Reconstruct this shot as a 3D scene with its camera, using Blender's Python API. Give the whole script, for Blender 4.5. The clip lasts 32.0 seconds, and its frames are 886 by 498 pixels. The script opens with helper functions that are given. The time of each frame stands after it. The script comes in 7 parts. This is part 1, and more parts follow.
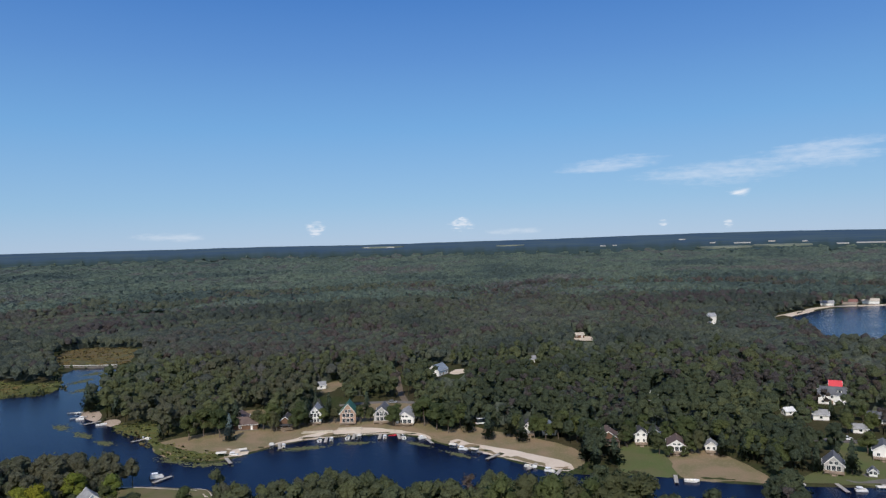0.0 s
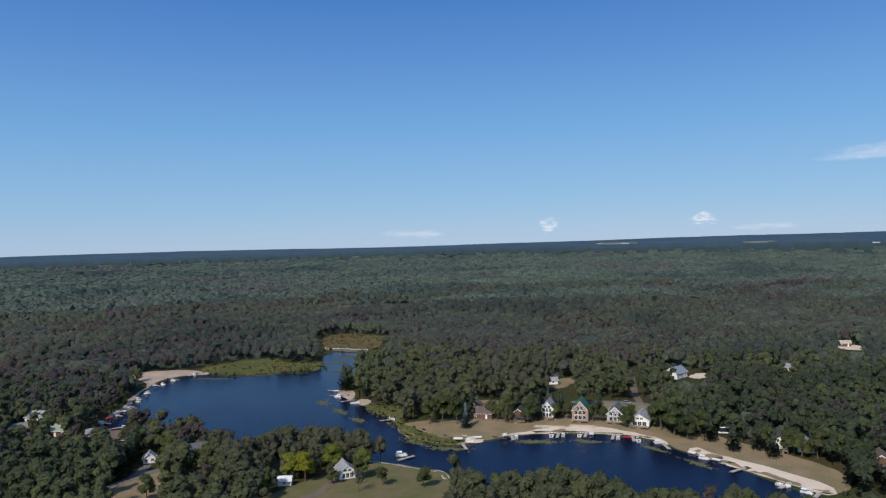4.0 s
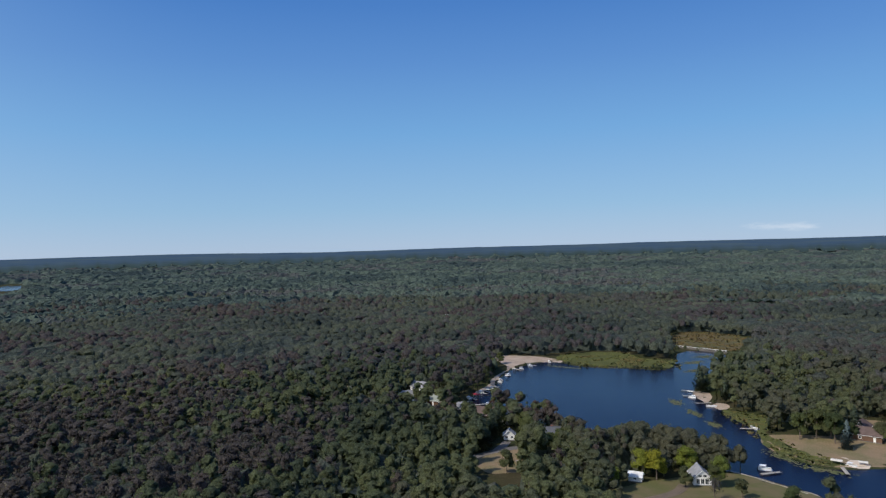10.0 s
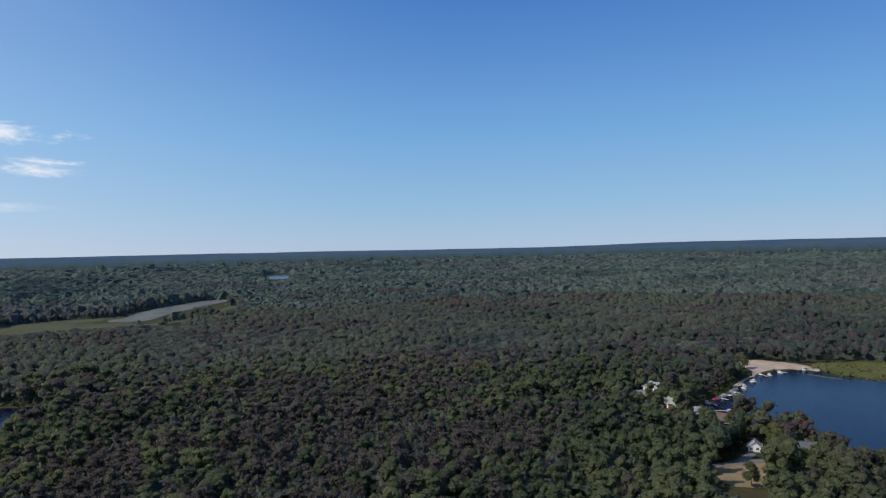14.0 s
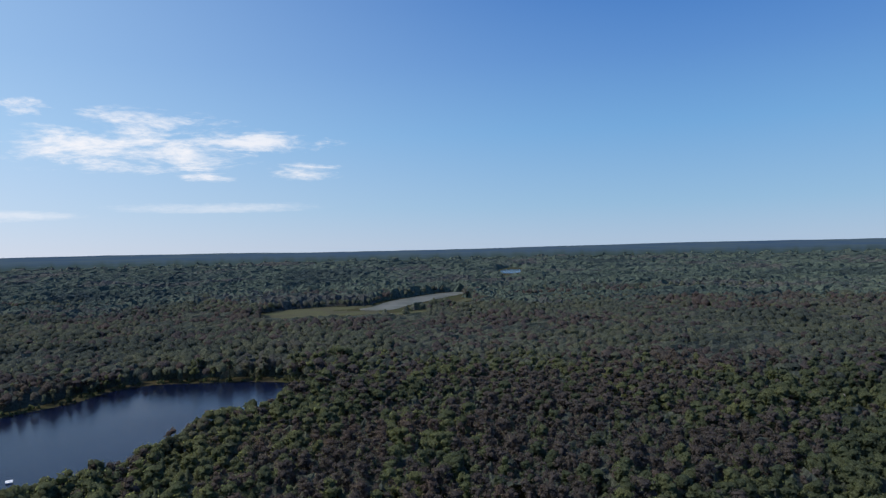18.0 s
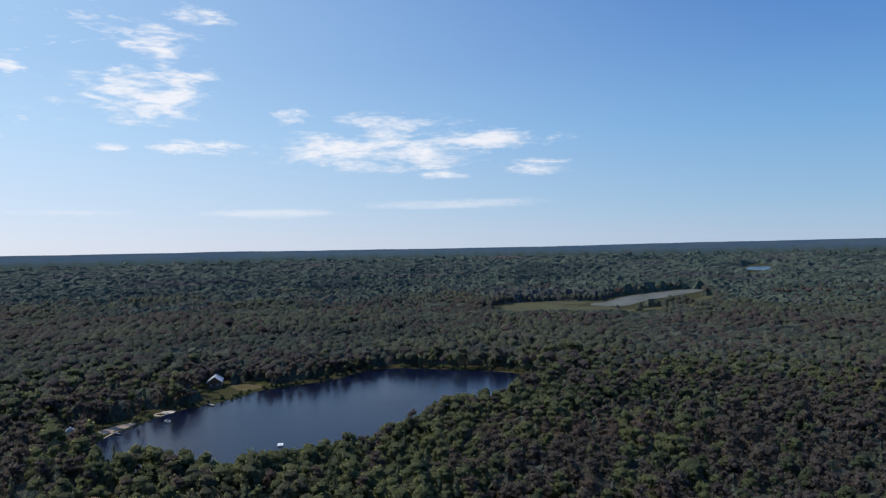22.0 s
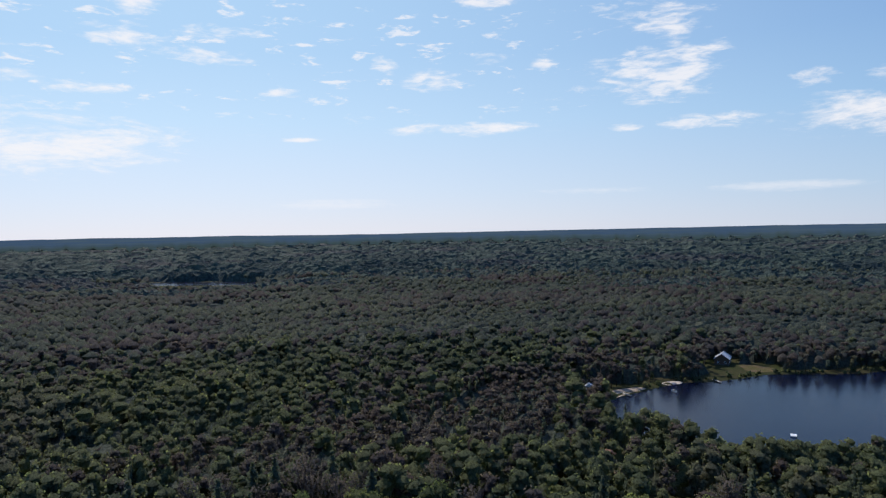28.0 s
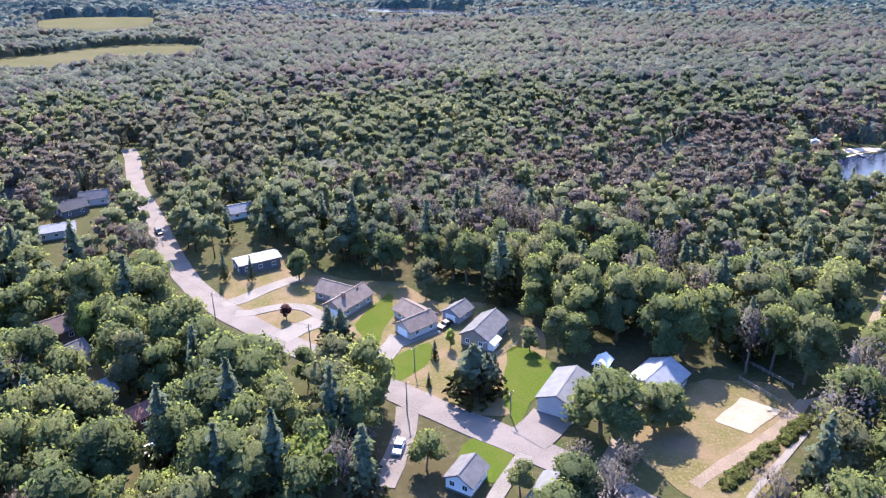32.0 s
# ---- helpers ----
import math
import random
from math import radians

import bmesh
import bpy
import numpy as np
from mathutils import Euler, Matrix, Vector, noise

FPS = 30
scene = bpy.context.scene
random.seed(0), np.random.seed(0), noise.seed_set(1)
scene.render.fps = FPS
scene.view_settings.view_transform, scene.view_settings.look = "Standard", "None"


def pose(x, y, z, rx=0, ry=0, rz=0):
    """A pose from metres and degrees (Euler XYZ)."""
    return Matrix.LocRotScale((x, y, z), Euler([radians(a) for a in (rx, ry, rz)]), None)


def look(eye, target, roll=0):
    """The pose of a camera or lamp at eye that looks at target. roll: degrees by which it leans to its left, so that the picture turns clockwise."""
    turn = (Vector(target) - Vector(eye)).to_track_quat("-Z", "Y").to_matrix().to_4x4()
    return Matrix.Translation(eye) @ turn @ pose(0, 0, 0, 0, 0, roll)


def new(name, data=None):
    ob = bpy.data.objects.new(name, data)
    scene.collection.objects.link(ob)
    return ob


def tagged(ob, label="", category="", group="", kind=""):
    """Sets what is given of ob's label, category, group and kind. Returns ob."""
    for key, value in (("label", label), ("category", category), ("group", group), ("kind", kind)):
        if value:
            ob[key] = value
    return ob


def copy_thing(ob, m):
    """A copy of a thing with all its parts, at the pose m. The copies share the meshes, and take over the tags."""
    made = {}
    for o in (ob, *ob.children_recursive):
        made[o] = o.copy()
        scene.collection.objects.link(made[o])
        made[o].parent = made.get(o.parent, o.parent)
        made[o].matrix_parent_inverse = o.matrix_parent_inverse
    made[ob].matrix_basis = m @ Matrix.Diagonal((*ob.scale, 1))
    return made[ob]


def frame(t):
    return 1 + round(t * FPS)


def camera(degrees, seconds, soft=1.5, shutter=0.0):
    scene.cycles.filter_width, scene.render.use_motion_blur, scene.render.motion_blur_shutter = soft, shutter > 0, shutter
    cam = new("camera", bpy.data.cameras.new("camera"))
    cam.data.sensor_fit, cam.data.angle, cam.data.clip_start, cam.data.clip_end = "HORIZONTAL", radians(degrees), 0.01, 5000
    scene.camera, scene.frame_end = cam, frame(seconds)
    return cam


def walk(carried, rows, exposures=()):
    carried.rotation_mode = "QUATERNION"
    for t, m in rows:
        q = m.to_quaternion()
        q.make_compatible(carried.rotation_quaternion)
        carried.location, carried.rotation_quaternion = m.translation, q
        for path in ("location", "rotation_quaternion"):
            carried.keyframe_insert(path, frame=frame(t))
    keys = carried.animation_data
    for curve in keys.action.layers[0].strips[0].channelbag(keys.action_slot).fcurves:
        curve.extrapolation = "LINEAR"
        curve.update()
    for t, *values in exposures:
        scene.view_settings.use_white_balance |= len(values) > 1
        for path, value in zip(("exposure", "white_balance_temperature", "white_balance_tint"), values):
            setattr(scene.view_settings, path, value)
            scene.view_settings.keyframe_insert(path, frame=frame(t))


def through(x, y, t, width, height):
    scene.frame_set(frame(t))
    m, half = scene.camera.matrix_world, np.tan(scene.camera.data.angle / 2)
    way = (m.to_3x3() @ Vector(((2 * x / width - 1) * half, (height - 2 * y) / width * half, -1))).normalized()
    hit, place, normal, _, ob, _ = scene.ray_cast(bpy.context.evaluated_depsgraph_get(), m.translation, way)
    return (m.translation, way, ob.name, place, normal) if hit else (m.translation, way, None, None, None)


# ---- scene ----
import collections
from mathutils import geometry

# ---------------------------------------------------------------- camera
cam = camera(64.75, 32.0, soft=1.3)
HEIGHT = 95.0
# seconds, heading (degrees to the left of the first view), tilt, lean
VIEW = [
    (0.0, -0.00, -0.82, -1.62), (0.5, 2.36, -0.79, -1.65), (1.0, 4.73, -0.76, -1.64), (1.5, 7.08, -0.73, -1.64),
    (2.0, 9.45, -0.71, -1.64), (2.5, 11.82, -0.69, -1.62), (3.0, 14.20, -0.67, -1.58), (3.5, 16.56, -0.65, -1.58),
    (5.5, 25.99, -0.54, -1.63), (6.0, 28.35, -0.52, -1.62), (6.5, 30.70, -0.49, -1.61), (7.0, 33.05, -0.47, -1.61),
    (7.5, 35.41, -0.45, -1.59), (8.0, 37.76, -0.42, -1.61), (8.5, 40.12, -0.40, -1.58), (9.0, 42.48, -0.38, -1.50),
    (9.5, 44.83, -0.39, -1.51), (10.0, 47.20, -0.38, -1.48), (10.5, 49.56, -0.38, -1.48), (11.0, 51.91, -0.35, -1.45),
    (11.5, 54.12, -0.37, -1.41), (12.0, 56.48, -0.36, -1.41), (12.5, 58.81, -0.35, -1.43), (13.0, 61.18, -0.35, -1.41),
    (13.5, 63.56, -0.37, -1.40), (14.0, 65.91, -0.37, -1.35), (14.5, 68.27, -0.38, -1.37), (16.5, 77.64, -0.37, -1.43),
    (17.0, 80.01, -0.35, -1.39), (17.5, 82.36, -0.36, -1.42), (18.0, 84.72, -0.35, -1.37), (18.5, 87.05, -0.35, -1.40),
    (19.0, 89.41, -0.35, -1.36), (19.5, 91.75, -0.35, -1.37), (20.0, 94.09, -0.36, -1.34), (20.5, 96.43, -0.36, -1.31),
    (21.0, 98.77, -0.37, -1.32), (21.5, 101.12, -0.39, -1.28), (22.0, 103.49, -0.41, -1.24), (22.5, 105.84, -0.42, -1.21),
    (23.0, 108.29, -0.45, -1.16), (23.5, 111.45, -0.46, -1.18), (24.0, 115.41, -0.45, -1.16), (24.5, 119.65, -0.43, -1.18),
    (25.0, 124.03, -0.42, -1.14), (25.5, 127.74, -0.38, -1.16), (27.5, 139.54, -1.66, -1.11), (28.0, 143.54, -1.66, -1.08),
    (28.5, 147.22, -0.53, -1.05), (29.0, 150.17, -0.53, -1.05), (29.5, 151.85, -1.06, -1.02), (30.0, 153.81, -4.67, -1.00),
    (30.5, 155.29, -9.11, -0.89), (31.0, 157.05, -13.87, -0.83), (31.5, 158.85, -18.65, -0.75), (32.0, 160.51, -22.77, -0.68),
]
def aim(heading, tilt, lean):
    return pose(0, 0, HEIGHT, 90 + tilt, 0, heading) @ pose(0, 0, 0, 0, 0, lean)


walk(cam, [(t, aim(a, b, c)) for t, a, b, c in VIEW],
     exposures=[(0, 0.0, 6500, 10), (14, 0.0, 6500, 10), (25, 0.0, 6500, 10), (28.0, -0.05, 6500, 10), (29.3, -0.15, 6500, 11), (30.0, -0.15, 6450, 12), (30.5, 0.2, 6200, 12), (31.0, 0.78, 5900, 14), (31.5, 1.7, 6300, 18), (32, 2.45, 6500, 22)])

# ---------------------------------------------------------------- daylight
SUN_HEADING, SUN_HEIGHT = 168.0, 43.0
sun_from = Vector((-math.sin(radians(SUN_HEADING)) * math.cos(radians(SUN_HEIGHT)),
                   math.cos(radians(SUN_HEADING)) * math.cos(radians(SUN_HEIGHT)), math.sin(radians(SUN_HEIGHT))))
sun_data = bpy.data.lights.new("sun", "SUN")
sun_data.energy, sun_data.angle, sun_data.color = 3.7, radians(0.5), (1.0, 0.92, 0.81)
sun = new("sun", sun_data)
sun.matrix_world = look(sun_from * 500, (0, 0, 0))


class Nodes:
    """Short hand for building a node tree."""

    def __init__(self, tree):
        self.tree = tree
        tree.nodes.clear()

    def add(self, kind, **values):
        n = self.tree.nodes.new(kind)
        for k, v in values.items():
            if k in ("operation", "blend_type", "data_type", "sky_type", "noise_dimensions", "feature", "attribute_name", "interpolation_type", "use_clamp", "clamp"):
                if k == "operation":
                    n.operation = v
                elif k == "blend_type":
                    n.blend_type = v
                elif k == "data_type":
                    n.data_type = v
                elif k == "sky_type":
                    n.sky_type = v
                elif k == "noise_dimensions":
                    n.noise_dimensions = v
                elif k == "feature":
                    n.feature = v
                elif k == "attribute_name":
                    n.attribute_name = v
                elif k == "interpolation_type":
                    n.interpolation_type = v
                elif k == "use_clamp":
                    n.use_clamp = v
        return n

    def link(self, a, b):
        self.tree.links.new(a, b)

    def put(self, socket, value):
        if isinstance(value, bpy.types.NodeSocket):
            self.link(value, socket)
        elif value is not None:
            socket.default_value = value

    def math(self, op, a, b=None, c=None, clamp=False):
        n = self.add("ShaderNodeMath", operation=op, use_clamp=clamp)
        for i, v in enumerate((a, b, c)):
            self.put(n.inputs[i], v)
        return n.outputs[0]

    def vmath(self, op, a, b=None):
        n = self.add("ShaderNodeVectorMath", operation=op)
        self.put(n.inputs[0], a)
        self.put(n.inputs[1], b)
        return n.outputs[1] if op in ("DOT_PRODUCT", "LENGTH") else n.outputs[0]

    def mix(self, f, a, b, blend="MIX"):
        n = self.add("ShaderNodeMix", data_type="RGBA", blend_type=blend)
        self.put(n.inputs[0], f)
        self.put(n.inputs[6], a if isinstance(a, bpy.types.NodeSocket) else (*a, 1))
        self.put(n.inputs[7], b if isinstance(b, bpy.types.NodeSocket) else (*b, 1))
        return n.outputs[2]

    def noise(self, vec, scale, detail=3, rough=0.55, distort=0.0):
        n = self.add("ShaderNodeTexNoise")
        self.put(n.inputs["Vector"], vec)
        n.inputs["Scale"].default_value, n.inputs["Detail"].default_value = scale, detail
        n.inputs["Roughness"].default_value, n.inputs["Distortion"].default_value = rough, distort
        return n.outputs["Fac"]

    def ramp(self, f, lo, hi, a=0.0, b=1.0, smooth=True):
        n = self.add("ShaderNodeMapRange", interpolation_type="SMOOTHSTEP" if smooth else "LINEAR")
        self.put(n.inputs[0], f)
        for i, v in zip((1, 2, 3, 4), (lo, hi, a, b)):
            n.inputs[i].default_value = v
        return n.outputs[0]


def build_sky():
    world = bpy.data.worlds.new("sky")
    scene.world = world
    world.use_nodes = True
    g = Nodes(world.node_tree)
    sky = g.add("ShaderNodeTexSky", sky_type="NISHITA")
    sky.sun_disc = False
    sky.sun_elevation, sky.sun_rotation = radians(SUN_HEIGHT), radians(-SUN_HEADING)
    sky.altitude, sky.air_density, sky.dust_density, sky.ozone_density = 250, 1.0, 0.1, 3.0
    tc = g.add("ShaderNodeTexCoord").outputs["Generated"]
    sep = g.add("ShaderNodeSeparateXYZ")
    g.link(tc, sep.inputs[0])
    heading = g.math("MULTIPLY", g.math("ARCTAN2", g.math("MULTIPLY", sep.outputs[0], -1.0), sep.outputs[1]), 180 / math.pi)
    heading = g.math("ADD", heading, g.math("MULTIPLY", g.math("LESS_THAN", heading, -95.0), 360.0))
    height = g.math("MULTIPLY", g.math("ARCSINE", sep.outputs[2]), 180 / math.pi)
    # cloud grain, wider than tall as clouds low in the sky appear
    def grain(wide, tall, lift):
        c = g.add("ShaderNodeCombineXYZ")
        g.link(g.math("MULTIPLY", heading, wide), c.inputs[0])
        g.link(g.math("MULTIPLY", height, tall), c.inputs[1])
        c.inputs[2].default_value = lift
        return c.outputs[0]

    soft_grain = grain(0.15, 0.56, 1.7)
    wob = g.noise(grain(0.05, 0.85, 4.0), 1.0, 5, 0.55)
    fine = g.noise(soft_grain, 1.25, 6, 0.62, 0.5)
    puff = g.noise(soft_grain, 2.6, 5, 0.58, 0.4)
    tiny = g.noise(soft_grain, 9.0, 4, 0.6, 0.4)
    curl = g.noise(soft_grain, 6.5, 4, 0.6, 0.3)

    def bank(h0, e0, w, t, tilt=0.0):
        """How deep a direction lies inside one long cloud."""
        a = g.math("DIVIDE", g.math("SUBTRACT", heading, h0), w)
        e = g.math("SUBTRACT", height, g.math("ADD", e0, g.math("MULTIPLY", g.math("SUBTRACT", heading, h0), tilt)))
        e = g.math("DIVIDE", e, t)
        d = g.math("ADD", g.math("MULTIPLY", a, a), g.math("MULTIPLY", e, e))
        return g.math("SUBTRACT", 1.0, d)

    def cloud(depth, amount, texture, edge):
        v = g.math("ADD", depth, g.math("MULTIPLY", g.math("SUBTRACT", texture, 0.52), amount))
        v = g.math("ADD", v, g.math("MULTIPLY", g.math("SUBTRACT", curl, 0.5), 1.3))
        return g.math("MULTIPLY", g.ramp(v, 0.0, edge), g.ramp(depth, -0.9, 0.15))

    masks = []
    # scattered fair-weather flecks towards the sun
    side = g.ramp(g.math("ABSOLUTE", g.math("SUBTRACT", heading, 168.0)), 26.0, 50.0, 1.0, 0.0)
    band = g.ramp(height, 7.0, 11.0)
    flecks = g.ramp(g.math("ADD", puff, g.math("MULTIPLY", g.math("SUBTRACT", curl, 0.5), 0.35)), 0.575, 0.72)
    masks.append((g.math("MULTIPLY", g.math("MULTIPLY", side, band), flecks), 0.8))
    for h0, e0, w, t, tex, strength, tilt in CLOUDS:
        amount, edge = {"wob": (2.6, 1.5), "fine": (4.4, 1.5), "puff": (4.2, 1.5), "tiny": (4.6, 1.5)}[tex]
        masks.append((cloud(bank(h0, e0, w, t, tilt), amount, {"wob": wob, "fine": fine, "puff": puff, "tiny": tiny}[tex], edge), strength))
    total = None
    for m, s in masks:
        m = g.math("MULTIPLY", m, s)
        total = m if total is None else g.math("MAXIMUM", total, m)
    # clear blue aloft, paling to a lilac veil low over the horizon and whitening towards the sun
    def by_height(steps):
        n = g.add("ShaderNodeValToRGB")
        n.color_ramp.interpolation = "LINEAR"
        el = n.color_ramp.elements
        while len(el) < len(steps):
            el.new(0.5)
        for e, (deg, c) in zip(el, steps):
            e.position, e.color = deg / 90.0, (*c, 1)
        g.link(g.math("DIVIDE", height, 90.0, clamp=True), n.inputs[0])
        return n.outputs[0]

    away = by_height([(0.0, (0.52, 0.68, 0.91)), (3.0, (0.38, 0.63, 0.90)), (9.0, (0.225, 0.51, 0.895)), (14.5, (0.143, 0.362, 0.80)), (19.0, (0.088, 0.275, 0.72)), (50.0, (0.055, 0.18, 0.56))])
    sunward = by_height([(0.0, (1.10, 1.08, 1.19)), (3.0, (0.98, 1.08, 1.24)), (8.5, (0.80, 1.05, 1.27)), (14.0, (0.66, 0.95, 1.23)), (20.0, (0.62, 0.92, 1.22)), (43.0, (1.15, 1.22, 1.35)), (75.0, (0.30, 0.50, 0.90))])
    glow = g.ramp(g.math("ABSOLUTE", g.math("SUBTRACT", heading, 168.0)), 0.0, 106.0, 1.0, 0.0)
    veil = g.mix(1.0, g.mix(glow, away, sunward), (10.0, 10.0, 10.0), "MULTIPLY")
    blue = g.mix(1.0, sky.outputs[0], (0.66, 0.93, 1.38), "MULTIPLY")
    base = g.mix(0.85, blue, veil)
    col = g.mix(g.math("MULTIPLY", total, 0.85), base, (12.2, 12.0, 12.3))
    bg = g.add("ShaderNodeBackground")
    g.link(col, bg.inputs[0])
    bg.inputs[1].default_value = 0.08
    out = g.add("ShaderNodeOutputWorld")
    g.link(bg.outputs[0], out.inputs[0])


CLOUDS = []


def cloud_bank(heading, height, half_width, half_thickness, texture, strength, tilt=0.0):
    CLOUDS.append((heading, height, half_width, half_thickness, texture, strength, tilt))


cloud_bank(108.5, 7.7, 10.0, 1.9, "fine", 1.00)
cloud_bank(100.0, 8.4, 7.5, 1.0, "fine", 0.95, tilt=0.05)
cloud_bank(106.0, 9.6, 6.0, 1.1, "fine", 0.95, tilt=0.08)
cloud_bank(106.0, 8.6, 7.5, 1.3, "fine", 1.00, tilt=0.04)
cloud_bank(115.4, 10.3, 1.8, 0.77, "fine", 1.00)
cloud_bank(103.3, 5.6, 2.8, 0.41, "fine", 1.00)
cloud_bank(95.9, 6.1, 3.5, 0.77, "fine", 1.00)
cloud_bank(102.3, 3.3, 8.6, 0.48, "wob", 0.50)
cloud_bank(117.9, 2.7, 5.6, 0.48, "wob", 0.50)
cloud_bank(122.4, 17.4, 2.8, 1.03, "puff", 0.95)
cloud_bank(125.6, 15.5, 3.8, 1.56, "puff", 0.95)
cloud_bank(126.5, 11.7, 5.6, 2.41, "puff", 0.95)
cloud_bank(139.4, 13.4, 1.8, 0.73, "puff", 0.95)
cloud_bank(135.1, 13.1, 1.4, 0.55, "puff", 0.95)
cloud_bank(138.3, 8.1, 3.0, 0.56, "fine", 1.00)
cloud_bank(128.7, 7.7, 1.8, 0.42, "puff", 0.95)
cloud_bank(122.6, 7.8, 4.6, 0.73, "puff", 0.95)
cloud_bank(122.2, 13.1, 2.2, 0.73, "puff", 0.95)
cloud_bank(141.3, 8.0, 6.0, 0.62, "fine", 1.00)
cloud_bank(144.3, 11.8, 2.6, 1.08, "puff", 0.95)
cloud_bank(148.0, 13.0, 1.4, 0.91, "puff", 0.95)
cloud_bank(135.1, 13.1, 1.1, 0.42, "puff", 0.95)
cloud_bank(139.6, 17.8, 3.2, 0.73, "puff", 0.95)
cloud_bank(151.9, 2.1, 5.7, 0.55, "wob", 0.50)
cloud_bank(131.5, 2.8, 6.0, 0.35, "wob", 0.50)
cloud_bank(172.3, 6.6, 9.5, 2.7, "fine", 1.00)
cloud_bank(168.2, 7.3, 3.3, 1.22, "fine", 1.00)
cloud_bank(167.6, 14.6, 3.1, 0.96, "puff", 0.95)
cloud_bank(166.4, 16.6, 2.0, 0.96, "puff", 0.95)
cloud_bank(161.9, 13.5, 4.0, 0.66, "puff", 0.95)
cloud_bank(161.2, 15.3, 3.8, 0.55, "puff", 0.95)
cloud_bank(170.3, 10.7, 3.2, 0.55, "puff", 0.95)
cloud_bank(156.2, 10.9, 2.2, 0.42, "puff", 0.95)
cloud_bank(154.7, 7.3, 1.9, 0.25, "fine", 1.00)
cloud_bank(151.9, 2.3, 6.0, 0.35, "wob", 0.50)
cloud_bank(181.0, 9.6, 7.5, 5.2, "fine", 1.00)
cloud_bank(183.6, 13.0, 3.0, 0.85, "puff", 0.95)
cloud_bank(161.5, 13.4, 3.6, 0.73, "puff", 0.95)
cloud_bank(167.8, 14.3, 3.2, 0.73, "puff", 0.95)
cloud_bank(-22.4, 4.5, 8.1, 1.05, "wob", 0.42, tilt=-0.06)
cloud_bank(-29.1, 5.4, 5.0, 1.40, "wob", 0.42, tilt=-0.06)
cloud_bank(-14.1, 5.7, 4.7, 0.69, "wob", 0.42, tilt=-0.06)
cloud_bank(-23.1, 2.9, 1.1, 0.46, "fine", 1.00)
cloud_bank(10.3, 1.1, 0.9, 0.66, "tiny", 0.62)
cloud_bank(-1.6, 1.2, 1.1, 0.66, "tiny", 0.62)
cloud_bank(-17.6, 0.8, 0.4, 0.30, "tiny", 0.62)
cloud_bank(-22.3, 0.6, 0.4, 0.36, "tiny", 0.55)
cloud_bank(-5.9, 0.5, 2.7, 0.31, "fine", 0.35)
cloud_bank(21.3, 0.7, 2.6, 0.41, "fine", 0.35)
build_sky()

# ---------------------------------------------------------------- materials
def material(name, build):
    m = bpy.data.materials.new(name)
    m.use_nodes = True
    g = Nodes(m.node_tree)
    out = g.add("ShaderNodeOutputMaterial")
    g.link(build(g), out.inputs[0])
    return m


def coords(g):
    return g.add("ShaderNodeNewGeometry").outputs["Position"]


def object_coords(g):
    return g.add("ShaderNodeTexCoord").outputs["Object"]


def principled(g, color, rough=0.8, bump=None, strength=0.3, distance=0.05, metal=0.0, spec=0.3):
    b = g.add("ShaderNodeBsdfPrincipled")
    g.put(b.inputs["Base Color"], color if isinstance(color, bpy.types.NodeSocket) else (*color, 1))
    g.put(b.inputs["Roughness"], rough)
    b.inputs["Metallic"].default_value = metal
    b.inputs["Specular IOR Level"].default_value = spec
    if bump is not None:
        n = g.add("ShaderNodeBump")
        n.inputs["Strength"].default_value, n.inputs["Distance"].default_value = strength, distance
        g.link(bump, n.inputs["Height"])
        g.link(n.outputs[0], b.inputs["Normal"])
    return b.outputs[0]


def two_scale(name, a, b, c, big, small, rough=0.85, dist=0.08, spec=0.2):
    """A surface of two colours in patches, with grain of a third."""
    def build(g):
        p = coords(g)
        f = g.ramp(g.noise(p, big, 4), 0.35, 0.65)
        s = g.noise(p, small, 4, 0.65)
        col = g.mix(f, a, b)
        col = g.mix(g.ramp(s, 0.45, 0.75), col, c)
        return principled(g, col, rough, s, 0.5, dist, spec=spec)
    return material(name, build)


